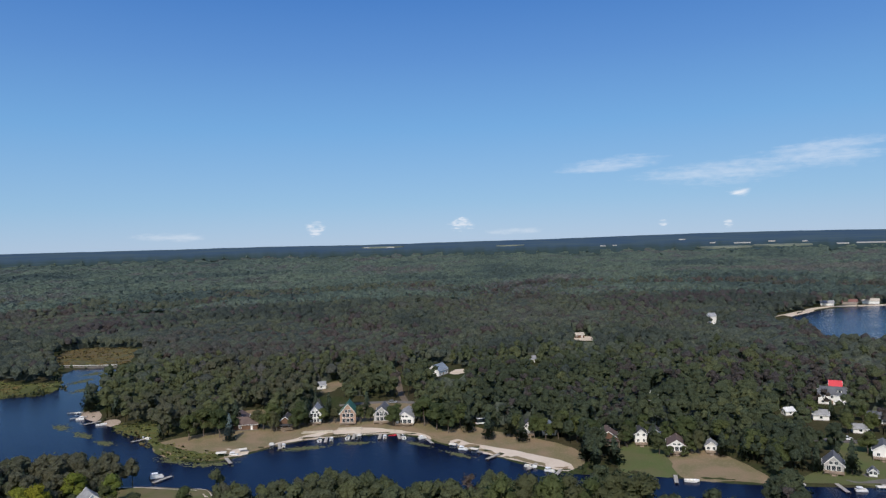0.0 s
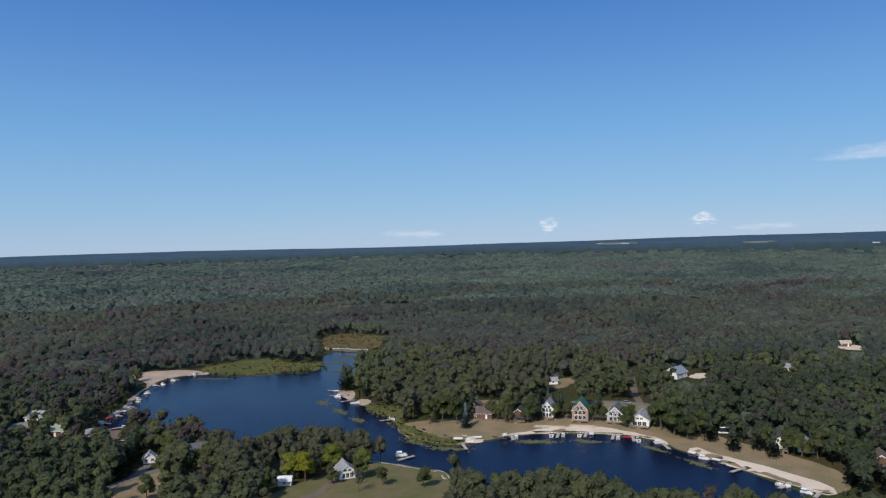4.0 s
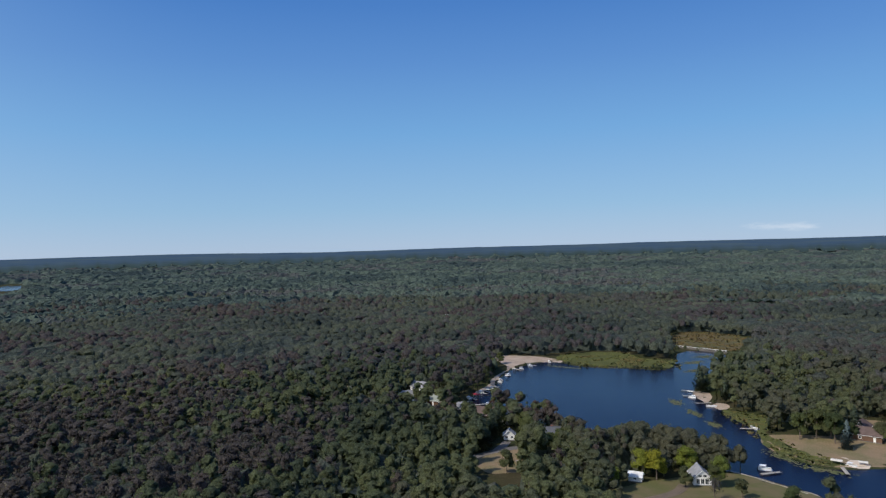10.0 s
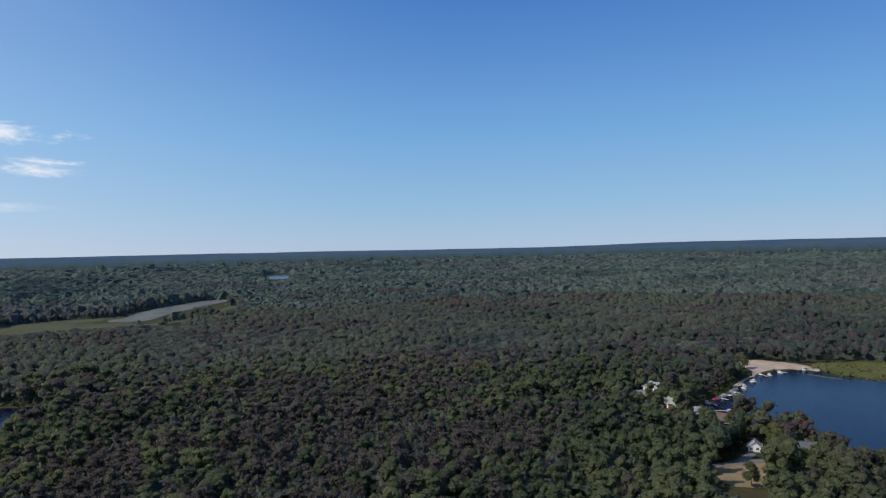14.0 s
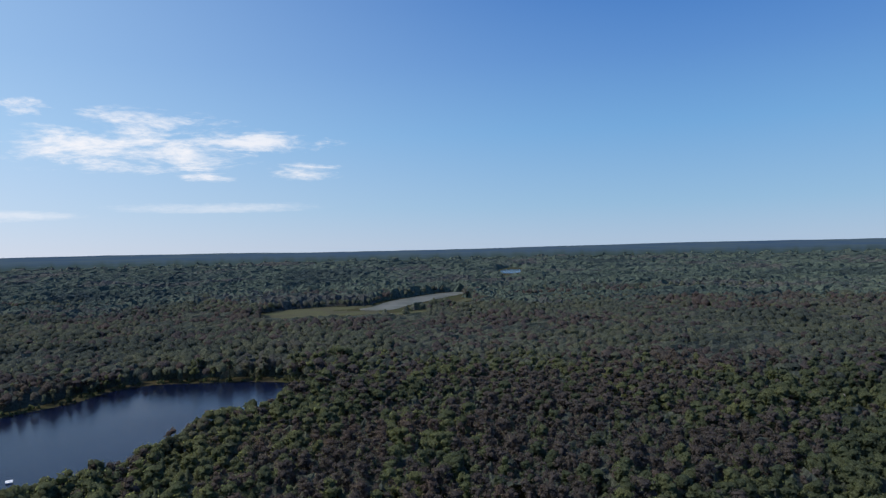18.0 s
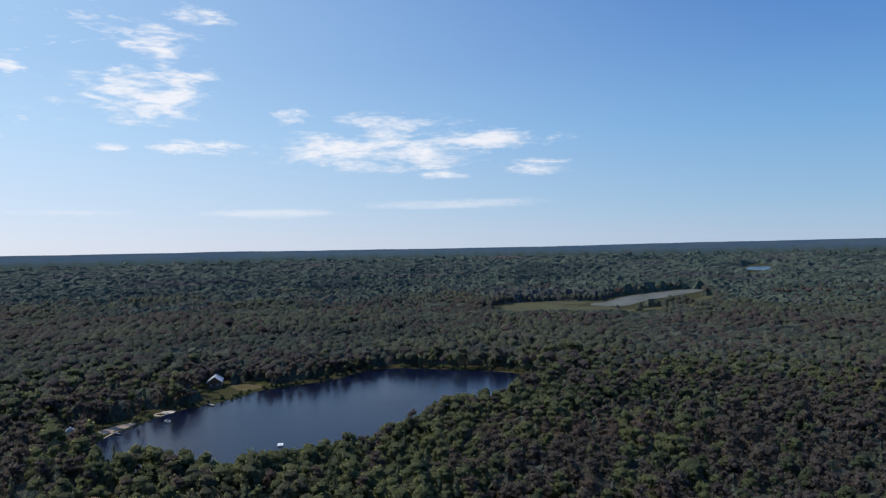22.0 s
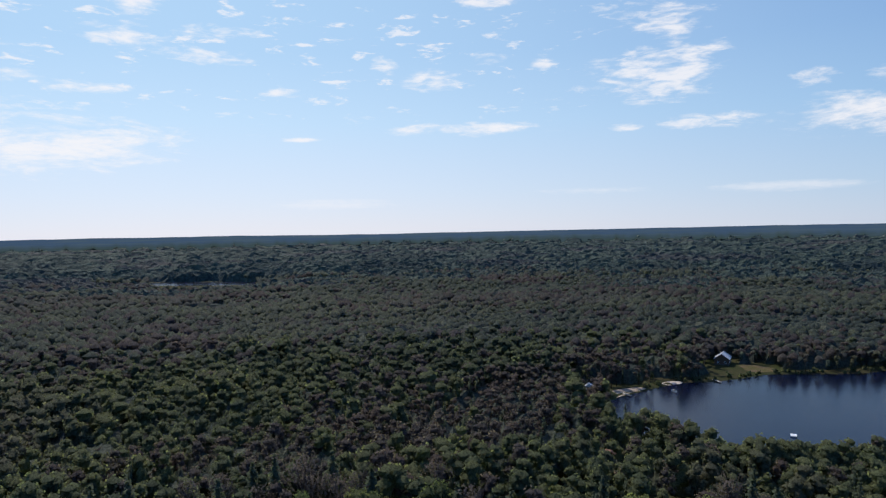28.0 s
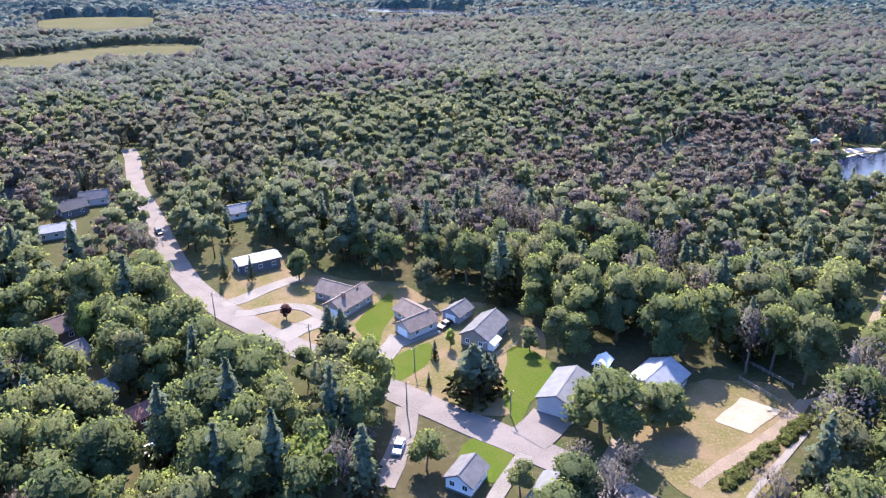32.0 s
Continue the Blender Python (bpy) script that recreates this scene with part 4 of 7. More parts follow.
def lobes_of(r, count, radius, mid, tall):
    """Where the boughs of a crown end: balls of leaves of uneven size round the stem."""
    out = [(0.0, 0.0, mid + tall * 0.45, radius * 0.55)]
    for k in range(count):
        a = 2 * math.pi * (k / count) + r.normal(0, 0.35)
        h = r.uniform(-0.95, 0.55)
        d = radius * (0.62 if h < 0.1 else 0.42) * r.uniform(0.75, 1.2)
        out.append((d * math.cos(a), d * math.sin(a), mid + tall * h, radius * r.uniform(0.47, 0.64)))
    return out


def leaf_crown(seed, count, size, core, radius=4.4, mid=10.0, tall=4.6, lobes=9):
    r = np.random.default_rng(seed)
    balls = lobes_of(r, lobes, radius, mid, tall)
    parts = []
    if core:
        for x, y, z, b in balls[:core]:
            parts.append(lump((x, y, z - b * 0.1), b * 0.78, b * 0.75, r, 2, 5, -0.9))
    pos, nor = [], []
    weight = np.array([b[3] ** 2 for b in balls])
    for i in r.choice(len(balls), count, p=weight / weight.sum()):
        x, y, z, b = balls[i]
        d = r.normal(0, 1, 3)
        d[2] = abs(d[2]) * 0.9 - 0.35 * r.random()
        d /= np.linalg.norm(d)
        q = np.array((x, y, z)) + d * b * r.uniform(0.78, 1.08)
        pos.append(q)
        out = q - np.array((0, 0, mid - tall * 0.5))
        nor.append(d * 0.8 + out / np.linalg.norm(out) * 0.5)
    parts.append(cards(np.array(pos), np.array(nor), size, r))
    return join(parts)


def full_crown(seed, count, size, lobes, radius=4.0, mid=9.4, tall=4.8, core=0.86, sides=6, rings=2):
    """A broadleaf crown: rounded boughs of leaves, with loose sprays standing off them; corners, faces, shading."""
    r = np.random.default_rng(seed)
    balls = lobes_of(r, lobes, radius, mid, tall) if lobes > 1 else [(0.0, 0.0, mid - tall * 0.12, radius * 0.98)]
    v, f, n, k = [], [], [], 0
    heart = np.array((0.0, 0.0, mid - tall * 0.6))

    def outward(q, c):
        d = (q - c) / (np.linalg.norm(q - c, axis=1)[:, None] + 1e-6)
        g = (q - heart) / (np.linalg.norm(q - heart, axis=1)[:, None] + 1e-6)
        e = d * 0.5 + g * 0.3 + np.array((0.0, 0.0, 0.62))
        return e / (np.linalg.norm(e, axis=1)[:, None] + 1e-6)

    for x, y, z, b in balls:
        a, t = lump((x, y, z), b * core, b * core * 1.02, r, rings, sides, -0.6)
        v.append(a)
        f.append(t + k)
        n.append(outward(a, np.array((x, y, z))))
        k += len(a)
    if count:
        weight = np.array([b[3] ** 2 for b in balls])
        pick = np.array(balls)[r.choice(len(balls), count, p=weight / weight.sum())]
        d = r.normal(0, 1, (count, 3))
        d[:, 2] = np.abs(d[:, 2]) * 0.9 - 0.45 * r.random(count)
        d /= np.linalg.norm(d, axis=1)[:, None]
        q = pick[:, :3] + d * pick[:, 3:] * r.uniform(0.8, 1.1, (count, 1))
        a, t = cards(q, d, size, r)
        v.append(a)
        f.append(t + k)
        e = outward(a, np.repeat(pick[:, :3], 4, axis=0)) + np.repeat(r.normal(0, 0.18, (count, 3)), 4, axis=0)
        n.append(e / np.linalg.norm(e, axis=1)[:, None])
    return np.concatenate(v), np.concatenate(f), np.concatenate(n)


def needle_crown(seed, tiers, per, base, top, radius, size, ragged=0.25, droop=0.25):
    """A conifer: tiers of drooping sprays round the stem, ragged at the rim."""
    r = np.random.default_rng(seed)
    pos, nor = [], []
    for i in range(tiers):
        f = i / (tiers - 1)
        z = base + (top - base) * f
        rad = radius * (1 - f) ** 0.85 + 0.15
        k = max(4, int(per * (0.25 + 0.75 * (1 - f))))
        for j in range(k):
            a = 2 * math.pi * j / k + r.uniform(0, 0.6) + i
            d = rad * r.uniform(0.35, 1.0 + ragged)
            pos.append((d * math.cos(a), d * math.sin(a), z - d * droop + r.normal(0, 0.12)))
            nor.append((0.6 * math.cos(a), 0.6 * math.sin(a), 0.9))
    core = lump((0, 0, base + 0.2), radius * 0.28, (top - base) * 0.94, r, 3, 7, 0.0)
    return join([core, cards(np.array(pos), np.array(nor), size, r)])


def stem(seed, height, thick, limbs=5, spread=2.6, sides=6):
    r = np.random.default_rng(seed)
    line = [(0, 0, -0.3)]
    for k in range(1, 5):
        line.append((r.normal(0, 0.12) * k, r.normal(0, 0.12) * k, height * k / 4))
    parts = [tube(line, [thick * 1.25, thick, thick * 0.8, thick * 0.55, thick * 0.2], sides)]
    for k in range(limbs):
        a = 2 * math.pi * k / limbs + r.normal(0, 0.4)
        z0 = height * r.uniform(0.35, 0.7)
        d = spread * r.uniform(0.7, 1.2)
        parts.append(tube([(0, 0, z0), (d * 0.5 * math.cos(a), d * 0.5 * math.sin(a), z0 + 1.0), (d * math.cos(a), d * math.sin(a), z0 + 2.6)],
                          [thick * 0.45, thick * 0.3, thick * 0.1], 4))
    return join(parts)


def twig_crown(seed, count, radius=3.8, mid=9.5, tall=4.4):
    """A thin, half-bare crown: fans of bare twigs with few leaves."""
    r = np.random.default_rng(seed)
    parts = []
    for k in range(26):
        a = r.uniform(0, 2 * math.pi)
        z0 = mid - tall * r.uniform(0.1, 1.1)
        d = radius * r.uniform(0.4, 1.0)
        z1 = z0 + tall * r.uniform(0.6, 1.3)
        tip = np.array((d * math.cos(a), d * math.sin(a), z1))
        fork = np.array((d * 0.5 * math.cos(a), d * 0.5 * math.sin(a), (z0 + z1) / 2 + 0.3))
        parts.append(tube([(0, 0, z0), tuple(fork), tuple(tip)], [0.10, 0.06, 0.02], 3))
        for _ in range(3):
            end = fork + (tip - fork) * r.uniform(0.3, 0.9) + r.normal(0, 0.8, 3) + np.array((0, 0, 0.5))
            parts.append(tube([tuple(fork + (tip - fork) * 0.2), tuple(end)], [0.05, 0.02], 3))
    v, f = leaf_crown(seed + 50, count, 0.55, 0, radius, mid, tall, 10)
    parts.append((v, f))
    return join(parts)


def round_normals(v, foot=2.0):
    """Shading that follows the rounded mass of a crown rather than each single leaf."""
    mid = np.array((0.0, 0.0, max(foot, v[:, 2].max() * 0.52)))
    d = (v - mid) / np.array((1.0, 1.0, 1.15))
    d /= np.linalg.norm(d, axis=1)[:, None] + 1e-6
    wave = np.sin(v * 1.9 + 0.7) * 0.26 + np.sin(v[:, ::-1] * 3.3) * 0.18
    d = d + wave + np.array((0.0, 0.0, 0.08))
    return d / (np.linalg.norm(d, axis=1)[:, None] + 1e-6)


def as_mesh(name, vf, mat):
    shade = vf[2] if len(vf) > 2 else round_normals(vf[0]) if name == "crown" else None
    me = mesh_from(name, vf[0], vf[1], shade)
    me.materials.append(mat)
    return me


STEM_MESH = [as_mesh("trunk", stem(20 + i, 10.5, 0.26), bark) for i in range(3)]
OAK_MESH = [as_mesh("crown", full_crown(30 + i, 880, 0.56, 11, 4.1 - 0.15 * (i % 3), 9.4, 4.9 + 0.3 * (i % 2), 0.80), leaf_near) for i in range(7)]
BARE_MESH = [as_mesh("crown", twig_crown(60 + i, 210), bare_near) for i in range(4)]
PINE_STEM = as_mesh("trunk", tube([(0, 0, -0.3), (0.05, 0, 7), (0, 0.06, 15)], [0.28, 0.2, 0.05], 7), bark)
PINE_MESH = [as_mesh("crown", needle_crown(80 + i, 17, 34, 2.4, 16.5, 3.2, 1.1, 0.35, 0.14), pine_near) for i in range(3)]
SPRUCE_MESH = [as_mesh("crown", needle_crown(90 + i, 20, 36, 0.5, 12.0, 2.5, 0.75, 0.15, 0.3), pine_near) for i in range(2)]


def tree(kind, x, y, size=1.0, turn=0.0, label="", crown_mat=None, group="woodland trees", wide=1.0):
    """One tree: an empty at its foot with a trunk and a crown."""
    crowns = {"oak": OAK_MESH, "bare": BARE_MESH, "pine": PINE_MESH, "spruce": SPRUCE_MESH}[kind]
    pick = int(abs(x * 7.3 + y * 3.1))
    name = {"oak": "oak_tree", "bare": "dry_tree", "pine": "pine_tree", "spruce": "spruce_tree"}[kind]
    words = label or {"oak": "full green broadleaf tree on the forest floor", "bare": "thin grey-brown half-bare tree on the forest floor",
                      "pine": "tall dark green pine with ragged tiers", "spruce": "dense conical dark green spruce"}[kind]
    e = tagged(new(name), words, "tree", group)
    e.matrix_world = pose(x, y, level(x, y), 0, 0, turn) @ Matrix.Diagonal((size * wide, size * wide, size, 1))
    t = new("trunk", PINE_STEM if kind in ("pine", "spruce") else STEM_MESH[pick % 3])
    if kind == "spruce":
        t.scale = (0.8, 0.8, 0.7)
    c = new("crown", crowns[pick % len(crowns)])
    if crown_mat:
        c.data = crown_mat_mesh(c.data, crown_mat)
    t.parent = c.parent = e
    return e


CROWN_CACHE = {}


def crown_mat_mesh(me, mat):
    key = (me.name, mat.name)
    if key not in CROWN_CACHE:
        m = me.copy()
        m.materials.clear()
        m.materials.append(mat)
        CROWN_CACHE[key] = m
    return CROWN_CACHE[key]


# open yards where only the trees set out below stand
YARDS = [[(14, -232), (-22, -228), (-36, -204), (-58, -188), (-72, -170), (-82, -144), (-86, -118), (-104, -118), (-122, -104), (-112, -90), (-92, -76), (-76, -78), (-64, -86), (-52, -98), (-44, -94), (-36, -108), (-33, -120), (-28, -138), (-14, -160), (2, -186), (12, -212)],
         [(-60, 398), (-60, 408), (-16, 408), (-14, 396)], [(-30, 508), (-6, 520), (14, 512), (10, 494), (-10, 492)]]


def blocked(x, y, gap):
    """Where no tree can stand: water, open ground, roads, houses."""
    bad = shore(x, y) < 1.8
    for poly in OPEN_POLYS + [np.array(q, float) for q in YARDS]:
        lo, hi = poly.min(0) - 2, poly.max(0) + 2
        near = (x > lo[0]) & (x < hi[0]) & (y > lo[1]) & (y < hi[1])
        if near.any():
            bad[near] |= inside(poly, x[near], y[near])
    for line, width in ROADS:
        lo, hi = line.min(0) - 10, line.max(0) + 10
        near = (x > lo[0]) & (x < hi[0]) & (y > lo[1]) & (y < hi[1])
        if near.any():
            bad[near] |= edge_distance(line, x[near], y[near], False) < width / 2 + gap
    for px, py, pr in PLOTS:
        bad |= np.hypot(x - px, y - py) < pr
    return bad


# houses and landings that stand open to the air above the camera's side
SEEN = [(h[1], h[2], 5.5) for h in HOUSES if math.hypot(h[1], h[2]) > 240 and not (-260 < h[1] < -200 and h[2] < 0)]
STREET = [(-428, -265, 11), (56, -273.5, 7), (50, -300, 6), (44, -311, 5), (-12.5, -218.5, 7)]
STREET += [(x, y, 4.2) for x, y in zip(np.interp(np.arange(0, 46), [0, 6, 12, 18, 24, 32, 38, 45], [32, 28, 21, 15, 9, 0, -8, -18]), np.interp(np.arange(0, 46), [0, 6, 12, 18, 24, 32, 38, 45], [-353, -323, -283, -244, -215, -181, -172, -161]))]
SEEN += [(45, -190, 5), (39, -174, 4), (31, -153.5, 3), (21, -142.5, 3), (17, -129, 2), (-34, -122, 4), (-31, -116, 4), (-39.5, -99.5, 4), (-46, -104, 4)]
SEEN += [(-34.5, -136, 3), (-39, -126, 3), (-45, -119, 3), (-51, -111, 3), (-57, -103, 3), (-19, -172, 4), (-24, -176, 4), (-12, -187, 4), (-5, -194, 4)]
SEEN += [(-306, 301, 7), (-313, 316, 7), (-318, 334, 6), (-428, -265, 11), (-285, 293, 6), (-2, 486, 8), (-1, 480, 8)]


def in_the_way(x, y, tall=17.0):
    """The open ground in front of yards, fields and houses: a strip as deep as a tree's view shadow."""
    r = np.hypot(x, y)
    bad = np.zeros(x.shape, bool)
    for k in (0.2, 0.4, 0.6, 0.78, 0.95):
        far = 1 + k * tall / (HEIGHT - k * tall)
        px, py = x * far, y * far
        for poly in OPEN_POLYS + LAKES[3:]:
            lo, hi = poly.min(0), poly.max(0)
            if k > 0.45 and np.hypot(*poly.mean(0)) < 240:
                continue
            near = (px > lo[0]) & (px < hi[0]) & (py > lo[1]) & (py < hi[1])
            if near.any():
                bad[near] |= inside(poly, px[near], py[near])
        for hx, hy, hr in STREET:
            bad |= np.hypot(px - hx, py - hy) < hr
        if k < 0.8:
            for hx, hy, hr in SEEN:
                bad |= np.hypot(px - hx, py - hy) < hr
    return bad


def scatter(r0, r1, h0, h1, spacing, gap=2.0):
    """Uneven positions over a sector, about one in every square of that spacing."""
    out = []
    n = int(r1 * 2 / spacing) + 2
    gx, gy = np.meshgrid((np.arange(n) - n / 2) * spacing, (np.arange(n) - n / 2) * spacing)
    gx = gx.ravel() + rng.uniform(-0.46, 0.46, gx.size) * spacing
    gy = gy.ravel() + rng.uniform(-0.46, 0.46, gy.size) * spacing
    r = np.hypot(gx, gy)
    a = np.degrees(np.arctan2(-gx, gy))
    a = np.where(a < -60, a + 360, a)
    ok = (r >= r0) & (r < r1) & (a > h0) & (a < h1)
    gx, gy = gx[ok], gy[ok]
    ok = ~blocked(gx, gy, gap)
    gx, gy = gx[ok], gy[ok]
    if r0 < 1000:
        ok = ~in_the_way(gx, gy, np.interp(np.hypot(gx, gy), [450, 700, 760], [17.0, 9.0, 16.0]))
        gx, gy = gx[ok], gy[ok]
    return gx, gy


def dryness(x, y):
    """Share of thin dry crowns: patches of the wood that lost their leaves."""
    v = np.array([noise.noise(Vector((a * 0.006, b * 0.006, 2.0))) + 0.5 * noise.noise(Vector((a * 0.02, b * 0.02, 7.0))) for a, b in zip(x, y)])
    a = np.degrees(np.arctan2(-x, y))
    west = np.clip(1 - np.abs(a - 76) / 52, 0, 1) * np.clip((760 - np.hypot(x, y)) / 300, 0, 1)
    north = np.clip(1 - np.abs(a - 5) / 45, 0, 1)
    south = np.clip(1 - np.abs(np.where(a < -60, a + 360, a) - 150) / 45, 0, 1)
    leafy = np.clip((350 - np.hypot(x, y)) / 40, 0, 1) * (np.abs(a - 4) < 52) + 0.2 * (np.hypot(x, y) < 240) * (y < 0)
    return np.clip(0.20 - 0.75 * leafy + 0.95 * v + 0.46 * west + 0.04 * south - 0.20 * north, 0.03, 0.82)


def kinds_at(x, y):
    d = dryness(x, y)
    u = rng.random(len(x))
    p = np.array([noise.noise(Vector((a * 0.012, b * 0.012, 12.0))) for a, b in zip(x, y)])
    k = np.zeros(len(x), int)
    k[u < d] = 1
    leafy = (np.hypot(x, y) < 300) & (y > 100)
    k[(u > 0.93 - 0.18 * np.clip(p, 0, 1) + 0.05 * leafy)] = 2
    return k


def stand_height(x, y):
    """Stands of one age: each block of the wood is a little taller or lower than the next."""
    v = np.array([noise.noise(Vector((a * 0.0052, b * 0.0052, 44.0))) for a, b in zip(x, y)])
    return 1.0 + 0.13 * np.clip(v * 9.0, -1, 1) * np.clip((np.hypot(x, y) - 420) / 200, 0, 1)


def plant_forest(name, x, y, protos, mats, scale0, scale1, label, rounded=False):
    """Many trees joined into one mesh for each kind of crown."""
    kinds = kinds_at(x, y)
    z = ground_height(x, y)
    for k, mat in enumerate(mats):
        idx = np.where(kinds == k)[0]
        if not len(idx):
            continue
        V, F, T, N, n = [], [], [], [], 0
        which = rng.integers(0, len(protos[k]), len(idx))
        for w in range(len(protos[k])):
            sel = idx[which == w]
            if not len(sel):
                continue
            pv, pf, pn = protos[k][w]
            m = len(sel)
            s = rng.uniform(scale0, scale1, m)
            side = np.degrees(np.arctan2(-x[sel], y[sel]))
            side = np.where(side < -60, side + 360, side)
            s *= np.interp(side, [112, 140], [1.0, 1.17])
            s *= 0.74 if k == 2 else 1.0
            s *= 1 + 0.26 * np.array([noise.noise(Vector((p * 0.018, q * 0.018, 31.0))) for p, q in zip(x[sel], y[sel])])
            s *= stand_height(x[sel], y[sel])
            wide = s * rng.uniform(0.85, 1.2, m)
            a = rng.uniform(0, 2 * math.pi, m)
            c, sn = np.cos(a), np.sin(a)
            N.append(np.stack([pn[None, :, 0] * c[:, None] - pn[None, :, 1] * sn[:, None], pn[None, :, 0] * sn[:, None] + pn[None, :, 1] * c[:, None],
                               np.repeat(pn[None, :, 2], m, 0)], -1).reshape(-1, 3).astype(np.float32))
            vx = (pv[None, :, 0] * c[:, None] - pv[None, :, 1] * sn[:, None]) * wide[:, None] + x[sel][:, None]
            vy = (pv[None, :, 0] * sn[:, None] + pv[None, :, 1] * c[:, None]) * wide[:, None] + y[sel][:, None]
            vz = pv[None, :, 2] * s[:, None] + z[sel][:, None]
            V.append(np.stack([vx, vy, vz], -1).reshape(-1, 3).astype(np.float32))
            F.append((pf[None] + (np.arange(m) * len(pv))[:, None, None]).reshape(-1, 3) + n)
            stand = np.array([0.75 * noise.noise(Vector((p * 0.004, q * 0.004, 21.0))) + 0.45 * noise.noise(Vector((p * 0.017, q * 0.017, 4.0))) for p, q in zip(x[sel], y[sel])])
            T.append(np.repeat(np.clip(0.45 + stand + rng.normal(0, 0.13, m), 0, 1), len(pv)).astype(np.float32))
            n += m * len(pv)
        me = mesh_from(name, np.concatenate(V), np.concatenate(F), None if rounded else np.concatenate(N))
        att = me.attributes.new("tint", "FLOAT", "POINT")
        att.data.foreach_set("value", np.concatenate(T))
        me.materials.append(mat)
        if rounded:
            me.polygons.foreach_set("use_smooth", np.ones(len(me.polygons), bool))
        tagged(new(name, me), label[k], "woods", kind="stuff")


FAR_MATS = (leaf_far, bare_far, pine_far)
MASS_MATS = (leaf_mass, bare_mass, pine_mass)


def shaded(vf):
    return vf[0], vf[1], round_normals(vf[0])


def with_stem(crown, sides):
    v, f = tube([(0, 0, -0.5), (0.1, 0, 7)], [0.22, 0.12], sides)
    k = len(crown[0])
    return np.concatenate([crown[0], v]), np.concatenate([crown[1], f + k]), np.concatenate([crown[2], round_normals(v)])


def shaped(kind, level_of_detail):
    """Crowns for trees farther off, in fewer pieces: -1 close by, 0 near, 1 middle, 2 far."""
    out = []
    for i in range(6):
        r = np.random.default_rng(200 + i + 10 * kind)
        tall = 4.6 + 0.35 * (i % 3)
        if level_of_detail == -1:
            crown = {0: lambda: full_crown(440 + i, 120, 0.72, 7, 3.7, 9.2, tall, 0.86, 5), 1: lambda: full_crown(420 + i, 120, 0.6, 7, 3.3, 9.4, tall, 0.62, 5),
                     2: lambda: shaded(needle_crown(400 + i, 12, 16, 2.5, 16.5, 3.0, 1.2, 0.35, 0.12))}[kind]()
            out.append(with_stem(crown, 4))
        elif level_of_detail == 0:
            crown = {0: lambda: full_crown(340 + i, 32, 0.95, 5, 3.7, 9.2, tall, 0.9, 5), 1: lambda: full_crown(320 + i, 36, 0.8, 4, 3.3, 9.4, tall, 0.72, 5),
                     2: lambda: shaded(needle_crown(300 + i, 8, 8, 3.0, 16.0, 2.8, 1.7, 0.3, 0.1))}[kind]()
            out.append(with_stem(crown, 3))
        elif level_of_detail == 1:
            out.append(shaded(lump((0, 0, 4), 2.7, 9.6, r, 3, 6, 0.0)) if kind == 2 else full_crown(360 + i + 20 * kind, 13, 1.25, 1, 3.7, 9.4, 4.4, 1.0, 6))
        else:
            out.append(shaded(lump((0, 0, 4), 2.7, 9.6, r, 2, 5, 0.0)) if kind == 2 else full_crown(380 + i + 20 * kind, 4, 1.6, 1, 3.8, 9.2, 4.0, 1.0, 6))
    return out


def bank_trees():
    """A close row of trees along the banks that lie between the camera and the lakes."""
    pts = np.concatenate([LAKES[0], LAKES[1]])
    r = np.hypot(pts[:, 0], pts[:, 1])
    pts, r = pts[(r > 225) & (r < 470)], r[(r > 225) & (r < 470)]
    pts, r = np.repeat(pts, 3, axis=0), np.repeat(r, 3)
    back = rng.uniform(3.5, 15.0, len(r))
    q = pts * (1 - back / r)[:, None] + rng.normal(0, 1.2, pts.shape)
    x, y = q[:, 0], q[:, 1]
    ok = (shore(x, y) > 2.2) & (shore(x * 1.012, y * 1.012) < shore(x, y)) & ~blocked(x, y, 2.0)
    ok[ok] &= ~in_the_way(x[ok], y[ok])
    return x[ok], y[ok]


def hill_foot(heading):
    """How far off the hazed hills begin: nearer eastward, where a valley opens before them."""
    heading = np.where(heading < -95, heading + 360, heading)
    uneven = 170.0 * np.sin(heading * 3.7) + 110.0 * np.sin(heading * 11.3 + 1.0) + 60.0 * np.sin(heading * 29.0)
    return np.interp(heading, [-45, -8, 4, 16, 215], [2900.0, 2950.0, 3150.0, 3350.0, 3400.0]) + uneven


